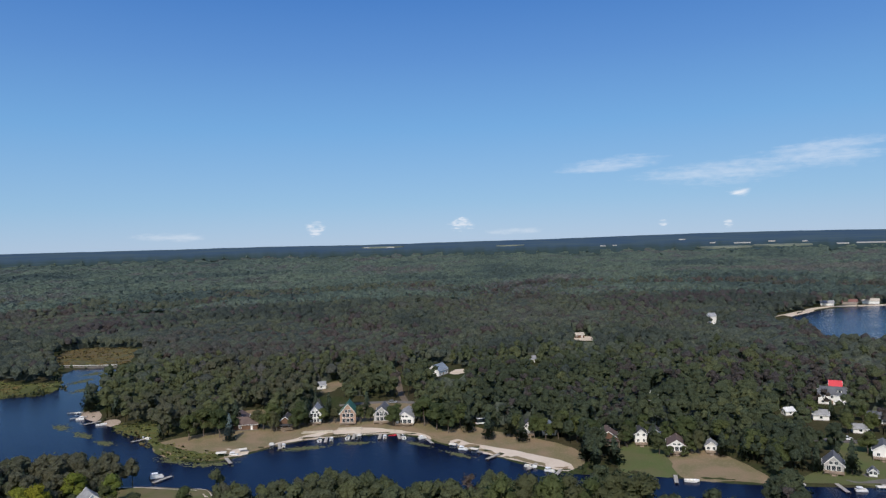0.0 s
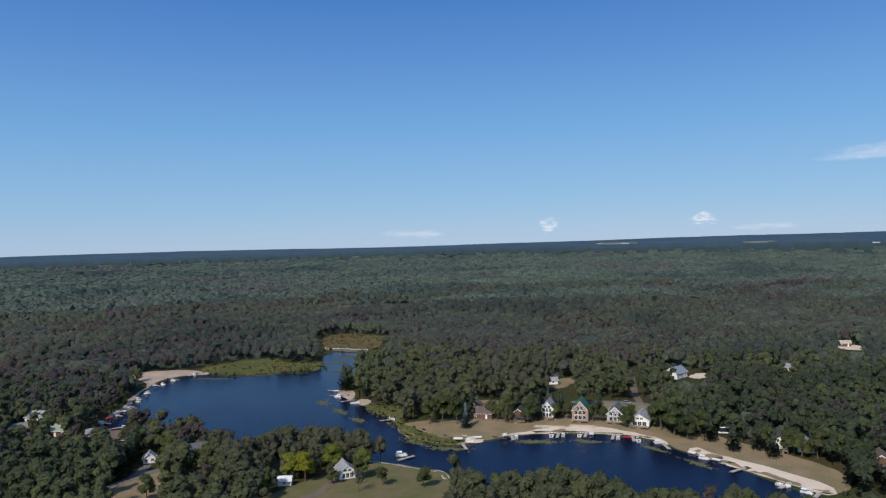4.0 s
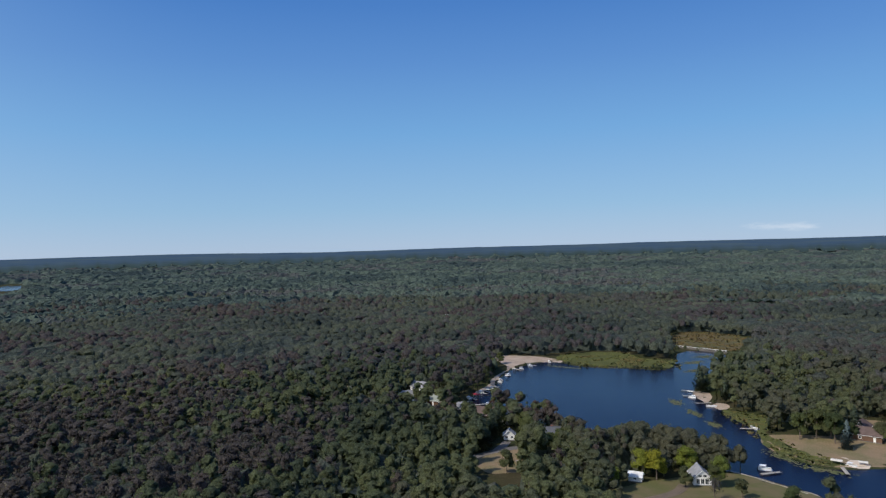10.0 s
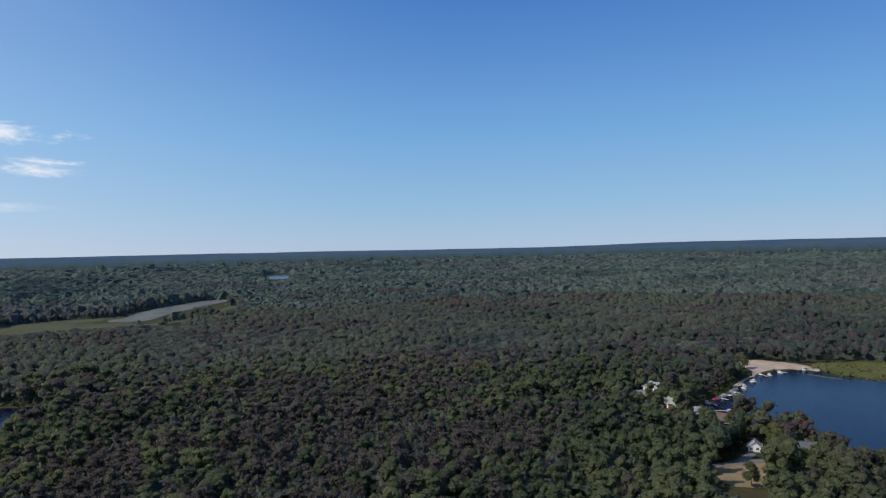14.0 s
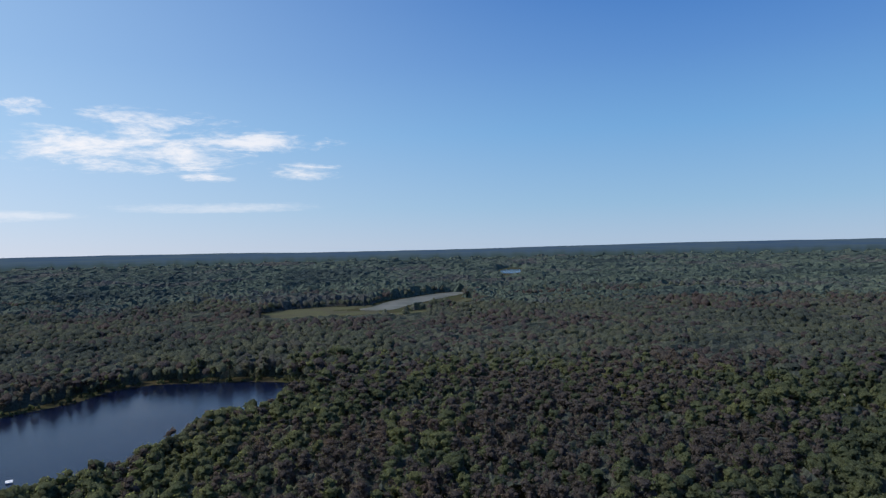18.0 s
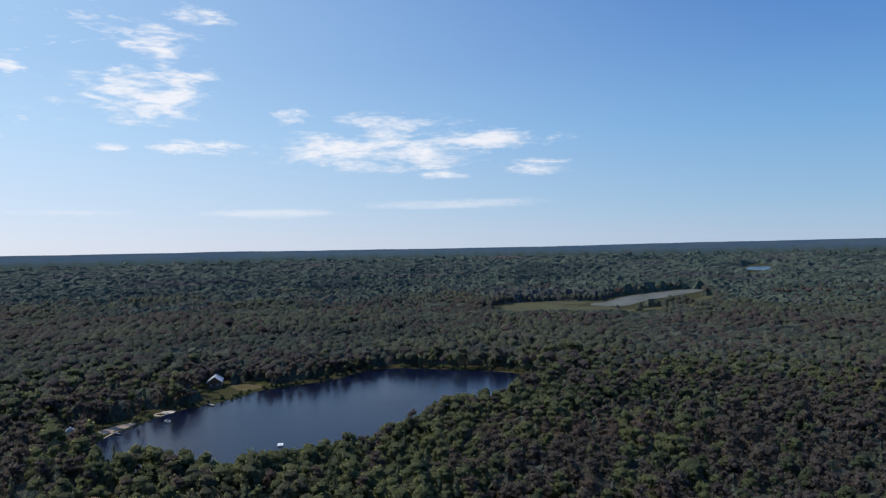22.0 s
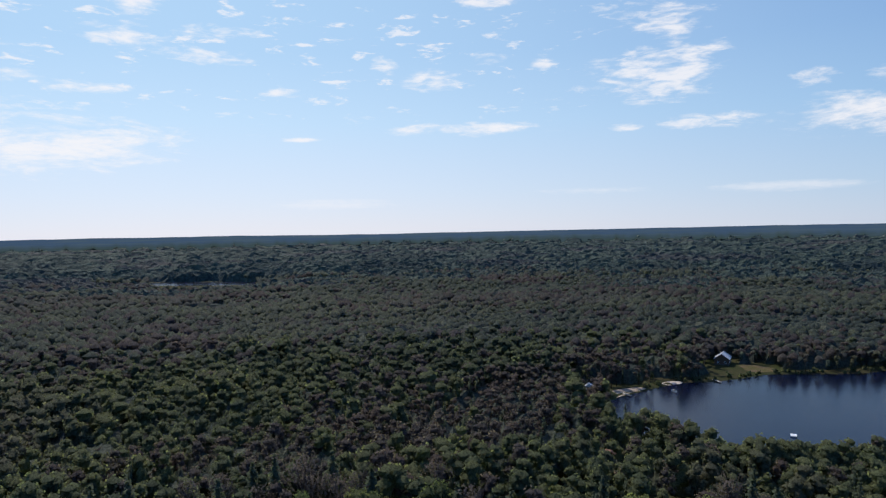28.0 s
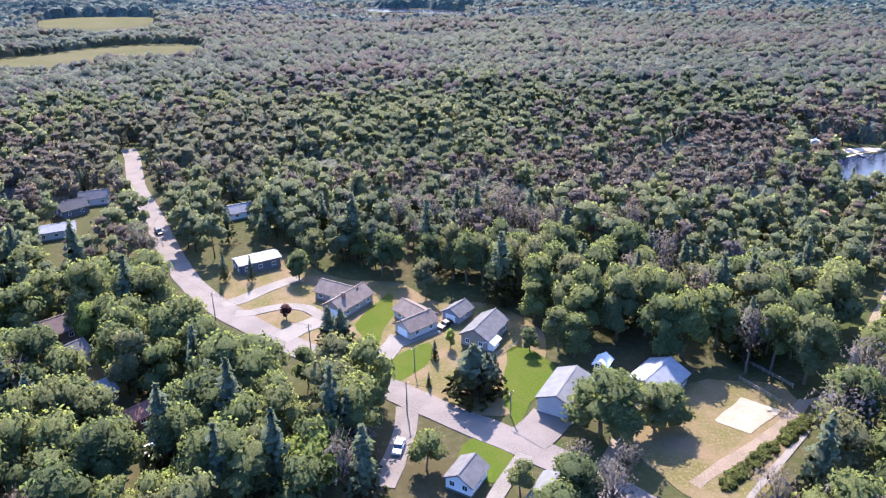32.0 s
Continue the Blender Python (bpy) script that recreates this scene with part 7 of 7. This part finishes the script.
def pole(x, y, tall=8.4, arm=True, turn=30.0):
    e = tagged(new("utility_pole"), "slim grey wooden utility pole beside the street", "utility pole", "utility poles along the street")
    z = level(x, y)
    e.matrix_world = pose(x, y, z, 0, 0, turn)
    v, f = tube([(0, 0, -0.5), (0, 0, tall * 0.5), (0.03, 0, tall)], [0.15, 0.13, 0.10], 8)
    me = mesh_from("post", v, f)
    me.materials.append(pole_mat)
    new("post", me).parent = e
    if arm:
        c = part("crossarm", boxes(((0, 0, tall - 0.5), (1.8, 0.1, 0.12))), pole_mat, e)
        for s in (-0.8, 0, 0.8):
            part("insulator", rod(bmesh.new(), (s, 0, tall - 0.44), (s, 0, tall - 0.26), 0.05, 6), white_mat, c)
    WIRE_TOPS.append((x, y, z + tall - 0.3))
    return e


for px, py, pt in ((26.0, -262.0, 9), (17.0, -216.0, 9), (2.5, -184.5, 9), (-19.5, -157.0, 9), (-35.2, -124.6, 8.4), (-42.0, -140.5, 7.0), (-56.4, -116.0, 6.4), (-67.0, -91.0, 9)):
    pole(px, py, pt)
cu = bpy.data.curves.new("power_line", "CURVE")
cu.dimensions, cu.bevel_depth, cu.bevel_resolution = "3D", 0.018, 1
order = [0, 1, 2, 3, 4, 6, 7]
for a, b in zip(order, order[1:]):
    s = cu.splines.new("POLY")
    s.points.add(8)
    pa, pb = Vector(WIRE_TOPS[a]), Vector(WIRE_TOPS[b])
    for i in range(9):
        t = i / 8
        q = pa.lerp(pb, t)
        s.points[i].co = (q.x, q.y, q.z - 0.9 * 4 * t * (1 - t), 1)
cu.materials.append(black_mat)
tagged(new("power_line", cu), "thin black overhead wires between the poles", "cable")

# sand court and its surroundings
court = smooth_outline([(-107, -103), (-108.3, -103.4), (-109.2, -102.4), (-112.6, -97.6), (-113.2, -96.6), (-112, -95.9), (-102.6, -92.6), (-101.2, -92.2), (-100.4, -92.9), (-97.4, -97.4), (-97, -98.6), (-98.2, -99.2)], 1.0, 0.5, 31)
court_mat = two_scale("raked court sand", (0.235, 0.205, 0.162), (0.20, 0.172, 0.13), (0.26, 0.23, 0.19), 0.25, 2.2, spec=0.02)
fence_mat = plain("weathered fence wood", (0.24, 0.215, 0.185), 0.9, 0.25, 3)
sheet("sand_court", court, 0.22, court_mat, "bright rectangle of raked pale sand", "sand court", 2.0)


def fence(points, label, group):
    """A pale two-rail fence from corner to corner."""
    e = tagged(new("fence"), label, "fence", group)
    for (x0, y0), (x1, y1) in zip(points, points[1:]):
        n = max(1, int(math.hypot(x1 - x0, y1 - y0) / 2.6))
        ang = math.degrees(math.atan2(y1 - y0, x1 - x0))
        seg = math.hypot(x1 - x0, y1 - y0) / n
        for i in range(n + 1):
            x, y = x0 + (x1 - x0) * i / n, y0 + (y1 - y0) * i / n
            part("post", boxes(((0, 0, 0.5), (0.12, 0.12, 1.5))), fence_mat, e, at=pose(x, y, level(x, y), 0, 0, ang))
            if i < n:
                xm, ym = x + (x1 - x0) / n / 2, y + (y1 - y0) / n / 2
                for h in (0.55, 1.0):
                    part("rail", boxes(((0, 0, h), (seg, 0.06, 0.14))), fence_mat, e, at=pose(xm, ym, level(xm, ym), 0, 0, ang))
    return e


fence([(-119.3, -124), (-120.5, -113), (-122.4, -102.5)], "weathered pale rail fence at the edge of the woods", "rail fences")
fence([(-113.1, -109.5), (-115.1, -98.6)], "weathered pale rail fence by the track", "rail fences")
fence([(-63, -140), (-71, -143)], "pale board fence beside a house", "rail fences")
# low dam across the channel
dam = tagged(new("dam"), "low pale concrete dam across the end of the channel", "dam")
dam.matrix_world = pose(-286.5, 556.0, 0, 0, 0, -3)
part("wall", boxes(((0, 0, 0.2), (50, 1.2, 2.4))), concrete_mat, dam)
for i in range(17):
    part("rail_post", boxes(((-24 + 3 * i, 0, 1.9), (0.12, 0.12, 1.0))), trim_mat, dam)
part("rail", boxes(((0, 0, 2.3), (50, 0.12, 0.3))), trim_mat, dam)
# terrace walls above the beach
terrace_mat = plain("sandy concrete blocks", (0.46, 0.41, 0.34), 0.9, 0.18, 3)
for wx, wy, turn, n in ((-49.0, 350.0, 2, 8), (-64.5, 345.5, 6, 10)):
    wall = tagged(new("retaining_wall"), "low pale block retaining wall above the beach", "wall", "terrace walls")
    wall.matrix_world = pose(wx, wy, level(wx, wy), 0, 0, turn)
    for i in range(n):
        for j in range(2):
            part("block", boxes(((-n * 0.75 + 1.5 * i + 0.7 * (j % 2), 0.12 * j, 0.3 + 0.52 * j), (1.46, 0.5, 0.5))), terrace_mat, wall)
# picnic table in the dry yard
table = tagged(new("picnic_table"), "pale wooden picnic table on dry grass", "table")
table.matrix_world = pose(-198.0, 224.0, level(-198, 224) + 0.05, 0, 0, 35)
part("tabletop", boxes(*[((0, -0.36 + 0.18 * i, 0.75), (2.4, 0.16, 0.05)) for i in range(5)]), dock_mat, table)
for s in (-1, 1):
    part("bench", boxes(((0, s * 0.8, 0.45), (2.4, 0.28, 0.05))), dock_mat, table)
    part("leg", boxes(((s * 0.9, 0, 0.36), (0.1, 1.5, 0.1)), ((s * 0.9, -0.3, 0.36), (0.1, 0.1, 0.8)), ((s * 0.9, 0.3, 0.36), (0.1, 0.1, 0.8))), dock_mat, table)


# ---------------------------------------------------------------- trees set out one by one
blue_leaf = foliage("blue spruce needles", [(0.11, 0.15, 0.15), (0.13, 0.17, 0.17)], False, 3.0, 0.1)
yellow_leaf = foliage("yellow-green leaves", [(0.19, 0.20, 0.035), (0.15, 0.18, 0.04), (0.23, 0.22, 0.03)], False, 2.0, 0.45)
bright_leaf = foliage("fresh green leaves", [(0.13, 0.17, 0.05), (0.15, 0.18, 0.05)], False, 2.0, 0.5)
maroon_leaf = foliage("maroon leaves", [(0.045, 0.018, 0.018), (0.055, 0.022, 0.02)], False, 2.0, 0.2)
YARD_TREES = []


def plant(*row):
    YARD_TREES.append(row)


# north shore
plant("blue", -105.3, 335.5, 1.08, 1.1)
plant("oak", -89.5, 354.5, 0.95, 1.2)
plant("oak", -76.8, 360.3, 0.9, 1.1)
plant("pine", -63.6, 373.5, 0.8, 1.0)
plant("pine", -43.2, 373.0, 0.85, 0.9)
plant("oak", -11.9, 352.4, 1.1, 1.2)
plant("oak", -5.7, 344.8, 1.0, 1.2)
plant("oak", 0.1, 338.5, 0.85, 1.1)
plant("pine", 18.8, 325.9, 0.8, 1.1)
plant("pine", 29.6, 328.8, 0.8, 1.1)
plant("pine", 34.0, 319.9, 0.75, 1.1)
plant("oak", 42.8, 326.8, 0.8, 1.0)
plant("pine", 58.4, 290.9, 0.72, 1.5)
plant("pine", 67.8, 285.5, 0.72, 1.5)
plant("oak", 51.0, 322.0, 0.9, 1.1)
plant("oak", 58.5, 316.2, 0.9, 1.2)
plant("oak", 80.6, 311.1, 0.8, 1.0)
plant("oak", 92.5, 291.5, 0.36, 1.2)
plant("oak", 98.7, 291.0, 0.36, 1.2)
plant("oak", -120.6, 343.6, 1.0, 1.2)
plant("oak", 45.0, 322.0, 0.75, 1.2)
plant("oak", 53.0, 326.0, 0.9, 1.2)
plant("oak", 63.0, 308.0, 0.95, 1.3)
plant("oak", 78.5, 306.0, 0.55, 1.2)
plant("oak", 105.0, 308.0, 0.95, 1.3)
plant("pine", 60.0, 300.0, 0.8, 1.2)
plant("pine", 66.0, 297.0, 0.75, 1.3)
plant("oak", 118.0, 301.0, 0.9, 1.2)
plant("oak", 91.0, 309.0, 0.5, 1.1)
plant("oak", 109.0, 300.0, 0.5, 1.0)
plant("oak", 103.0, 295.0, 0.42, 1.2)
plant("oak", 125.0, 285.0, 0.9, 1.3)
plant("oak", 132.0, 276.0, 0.9, 1.2)
plant("oak", -97.5, 356.0, 0.7, 1.1)
plant("pine", -109.0, 358.0, 0.85, 1.1)
plant("oak", -78.0, 352.0, 0.55, 1.2)
plant("oak", -64.5, 362.0, 0.6, 1.1)
plant("oak", -45.0, 362.0, 0.5, 1.1)
plant("oak", -28.0, 360.0, 0.55, 1.2)
plant("oak", -14.0, 361.0, 0.9, 1.2)
plant("oak", 6.0, 346.0, 0.9, 1.2)
plant("pine", 10.0, 338.0, 0.8, 1.1)
plant("oak", -111.8, 340.7, 1.0, 1.1)
plant("oak", -126.0, 338.0, 0.9, 1.2)
plant("oak", -116.0, 348.0, 1.1, 1.2)
plant("pine", -206.9, 403.1, 0.9, 1.2)
plant("pine", -211.9, 411.1, 0.95, 1.2)
plant("oak", -329.5, 340.5, 0.7, 1.1)
plant("oak", -343.0, 357.0, 0.75, 1.1)
plant("oak", -353.0, 375.5, 0.75, 1.2)
plant("oak", -370.0, 400.5, 0.7, 1.1)
# south shore
plant("oak", 16.4, 221.4, 1.25, 1.0)
plant("oak", 24.2, 226.7, 1.25, 1.0)
plant("oak", 31.0, 219.8, 1.35, 1.0)
plant("oak", 39.1, 224.6, 1.25, 1.0)
plant("oak", 45.2, 220.4, 1.25, 1.0)
plant("oak", 52.3, 217.8, 1.45, 1.0)
plant("oak", 58.9, 212.0, 1.5, 1.0)
plant("yellow", -201.5, 236.5, 0.8, 1.1)
plant("yellow", -150.1, 242.8, 0.85, 1.1)
plant("yellow", -144.2, 243.5, 0.9, 1.1)
plant("yellow", -139.5, 258.5, 0.85, 1.2)
plant("bright", -123.9, 254.1, 0.85, 1.0)
plant("yellow", -151.4, 224.9, 0.6, 1.2)
plant("oak", -192.8, 211.0, 0.7, 1.0)
plant("pine", -244.2, 242.9, 0.95, 1.3)
plant("maroon", -262.0, 277.2, 0.65, 1.1)
plant("oak", -249.2, 279.7, 0.7, 1.5)
plant("oak", -220.5, 256.0, 0.8, 1.1)
plant("oak", -226.5, 261.5, 0.85, 1.1)
plant("pine", -229.5, 241.0, 0.9, 1.2)
plant("pine", -221.5, 226.0, 1.0, 1.3)
plant("pine", -228.5, 229.5, 1.0, 1.2)
plant("oak", -234.5, 236.0, 0.95, 1.0)
plant("pine", -236.0, 251.0, 0.85, 1.2)
plant("oak", -242.5, 262.5, 0.8, 1.1)
plant("pine", -239.0, 256.5, 0.8, 1.2)
plant("pine", -215.5, 266.0, 0.7, 1.1)
plant("oak", -197.0, 250.5, 0.75, 1.2)
plant("oak", -196.0, 241.5, 0.75, 1.2)
plant("oak", -201.0, 261.0, 0.55, 1.2)
plant("oak", -112.0, 247.0, 0.5, 1.3)
plant("bare", -118.0, 238.0, 0.6, 1.2)
plant("oak", -96.0, 250.0, 0.6, 1.1)
# the street
plant("spruce", -24.8, -159.0, 1.0, 1.5)
plant("spruce", -27.8, -157.9, 0.95, 1.65)
plant("spruce", -48.4, -143.9, 0.46, 1.0)
plant("spruce", -43.1, -132.9, 0.33, 0.9)
plant("pine", -51.2, -125.0, 0.86, 2.0)
plant("pine", -55.2, -126.3, 0.62, 1.9)
plant("oak", -16.5, -143.4, 0.78, 0.9)
plant("bright", -23.8, -134.6, 0.9, 1.1)
plant("bright", -28.7, -132.7, 0.75, 1.1)
plant("bright", -54.0, -147.9, 0.42, 0.8)
plant("maroon", -16.3, -178.6, 0.36, 1.1)
plant("oak", -72.5, -139.1, 0.5, 1.1)
plant("oak", -71.6, -103.5, 1.15, 1.5)
plant("oak", -73.6, -100.0, 0.95, 1.4)
plant("oak", -83.2, -101.3, 0.78, 1.5)
plant("oak", -87.0, -101.0, 0.72, 1.4)
plant("bare", -67.6, -88.1, 0.75, 1.0)
plant("oak", -33.4, -105.6, 0.7, 1.2)
plant("oak", -47.7, -92.8, 0.6, 1.1)
plant("oak", -23.7, -202.9, 0.75, 1.1)
plant("pine", -1.8, -210.4, 0.6, 0.8)
plant("pine", -9.7, -207.4, 0.55, 0.7)
plant("oak", -81.5, -132.2, 0.9, 1.1)
plant("oak", -79.5, -136.8, 0.9, 1.0)
plant("spruce", -60.7, -134.5, 0.4, 1.2)
plant("oak", -30.5, -210.8, 0.95, 1.0)
plant("oak", -44.9, -207.7, 0.9, 1.0)
plant("bare", -62.0, -86.0, 0.7, 1.1)
plant("oak", -57.5, -178.5, 0.9, 1.0)
plant("oak", -80.0, -152.0, 0.95, 1.0)
plant("oak", -56.0, -86.5, 0.85, 1.3)
plant("oak", -50.0, -82.5, 0.8, 1.3)
plant("bare", -58.5, -91.5, 0.8, 1.0)
# tall trees across the street
plant("oak", 53.9, -223.5, 1.15, 1.40)
plant("oak", 35.0, -203.7, 1.15, 1.40)
plant("oak", 19.9, -204.0, 1.15, 1.37)
plant("bright", 33.1, -183.2, 0.87, 1.07)
plant("oak", 23.8, -175.4, 1.15, 1.21)
plant("oak", 16.7, -178.5, 0.79, 1.07)
plant("oak", 51.6, -191.9, 1.15, 1.33)
plant("oak", 47.2, -166.4, 1.15, 1.36)
plant("bare", 45.6, -153.4, 1.15, 1.12)
plant("oak", 25.7, -163.1, 1.15, 1.15)
plant("oak", 36.2, -154.1, 1.15, 1.11)
plant("oak", 11.0, -163.8, 1.08, 1.07)
plant("oak", 5.6, -158.3, 1.02, 1.07)
plant("pine", 19.1, -154.4, 1.00, 1.15)
plant("oak", -6.0, -143.7, 1.15, 1.40)
plant("pine", 5.0, -134.8, 1.00, 1.15)
plant("pine", -0.4, -136.1, 0.98, 1.15)
plant("oak", 10.3, -128.9, 1.15, 1.09)
plant("oak", -0.1, -119.6, 1.15, 1.14)
plant("oak", 27.5, -133.4, 1.15, 1.13)
plant("oak", 23.4, -119.2, 1.15, 1.40)
plant("oak", 7.1, -111.5, 1.15, 1.12)
plant("bright", -6.2, -108.1, 0.78, 1.07)
plant("bright", -12.1, -105.9, 1.15, 1.21)
plant("bare", -21.5, -109.3, 0.82, 1.07)
plant("oak", -8.0, -99.6, 1.12, 1.07)
plant("bare", -19.5, -96.8, 0.74, 1.07)
plant("oak", 38.1, -129.9, 1.15, 1.13)
plant("oak", 32.5, -116.2, 1.15, 1.17)
plant("bright", 14.4, -108.8, 0.79, 1.07)
plant("pine", 40.1, -142.6, 1.00, 1.15)
plant("oak", 1.2, -104.8, 0.89, 1.07)
plant("oak", 40.4, -121.0, 1.01, 1.07)
plant("bare", 12.2, -176.8, 0.82, 1.07)
plant("oak", 46.8, -200.6, 1.15, 1.18)
LOOKS = {"blue": ("spruce", blue_leaf, "silvery blue spruce standing on a dry lawn"), "yellow": ("oak", yellow_leaf, "yellow-green broadleaf tree in a yard"), "bright": ("oak", bright_leaf, "fresh bright green broadleaf tree in a yard"),
         "maroon": ("oak", maroon_leaf, "dark maroon-leaved ornamental tree"), "oak": ("oak", None, "rounded green broadleaf tree beside a house"), "bare": ("bare", None, "thin grey half-bare tree beside the street"),
         "pine": ("pine", None, "dark green pine beside a house"), "spruce": ("spruce", None, "dense dark conical spruce in a front yard")}
# shade trees close to the lakeside houses
ry = np.random.default_rng(5)
for row in HOUSES:
    far = math.hypot(row[1], row[2])
    if row[2] < 240 or far > 430 or row[0] not in ("house", "cottage"):
        continue
    ux, uy = row[1] / far, row[2] / far
    for side in (-1, 1):
        ahead, off = ry.uniform(-1.0, 8.5), side * (row[5] / 2 + ry.uniform(1.6, 3.4))
        qx, qy = row[1] - ux * ahead - uy * off, row[2] - uy * ahead + ux * off
        if shore(np.array([qx]), np.array([qy]))[0] > 3:
            YARD_TREES.append(("oak" if ry.random() < 0.75 else "pine", qx, qy, ry.uniform(0.55, 0.85), ry.uniform(0.9, 1.25)))
for i, (look_of, x, y, s, w) in enumerate(YARD_TREES):
    kind, mat, words = LOOKS[look_of]
    tree(kind, x, y, s, i * 47.0, words, mat, "yard trees", w)

# ---------------------------------------------------------------- floating leaves near the shores
def lily_patch(x, y, long, wide, turn, count, seed):
    r = np.random.default_rng(seed)
    v, f = [], []
    c, s = math.cos(radians(turn)), math.sin(radians(turn))
    for _ in range(count):
        a, b = r.normal(0, 0.45) * long, r.normal(0, 0.45) * wide
        px, py, rad = x + a * c - b * s, y + a * s + b * c, r.uniform(0.25, 0.7)
        n = len(v)
        for k in range(6):
            t = 2 * math.pi * k / 6 + r.uniform(0, 0.3)
            v.append((px + rad * math.cos(t), py + rad * math.sin(t), 0.03 + 0.02 * r.random()))
        for k in range(1, 5):
            f.append((n, n + k, n + k + 1))
    v, f = np.array(v), np.array(f)
    ok = shore(v[:, 0], v[:, 1]) < 0.5
    keep = ok[f].all(axis=1)
    if not keep.any():
        return
    me = mesh_from("lily_pads", v, f[keep])
    me.materials.append(lily_mat)
    tagged(new("lily_pads", me), "olive patch of floating lily pads on the lake", "lily pads", kind="stuff")


lily_mat = two_scale("floating lily pads", (0.085, 0.10, 0.035), (0.11, 0.105, 0.045), (0.14, 0.13, 0.06), 0.2, 1.5)
for i, (x, y, lo, wi, tu, n) in enumerate([(-66, 322, 12, 3, 8, 260), (-44, 328, 9, 2.5, 0, 160), (-206, 372, 10, 4, -45, 160), (-186, 355, 9, 3, -40, 140), (-168, 340, 7, 3, -35, 120), (-326, 423, 16, 3, 10, 200), (-235, 288, 12, 3, 20, 200),
                                           (-14, 323, 8, 2, -40, 120), (-122, 308, 10, 3, -30, 220), (-103, 302, 10, 3, 10, 200), (4, 306, 9, 2, -45, 130), (-300, 442, 20, 3, 25, 240), (-262, 500, 12, 6, 70, 300), (-245, 470, 10, 6, 70, 200), (-268, 530, 10, 6, 60, 260)]):
    lily_patch(x, y, lo, wi, tu, n, 500 + i)


BUSH_MESH = [as_mesh("crown", leaf_crown(700 + i, 120, 1.3, 5, 4.4, 8.0, 3.6, 6), leaf_near) for i in range(2)]
# low scrub between the dirt track and the pale path
scrub_mat = foliage("green scrub", [(0.058, 0.074, 0.022), (0.074, 0.082, 0.026), (0.050, 0.062, 0.022)], False, 2.5, 0.35)
rs = np.random.default_rng(77)
for i in range(130):
    t, u = rs.random(), rs.uniform(-1.3, 1.3)
    x, y = -84.2 - 32.7 * t + u * 0.33, -80.9 - 11.2 * t - u * 0.94
    e = tagged(new("bush"), "low green scrub bush beside the track", "bush", "scrub bushes")
    sz = rs.uniform(0.09, 0.2)
    e.matrix_world = pose(x, y, level(x, y) - 4.6 * sz, 0, 0, rs.uniform(0, 360)) @ Matrix.Diagonal((sz * 1.5, sz * 1.5, sz, 1))
    c = new("crown", crown_mat_mesh(BUSH_MESH[i % 2], scrub_mat))
    c.parent = e
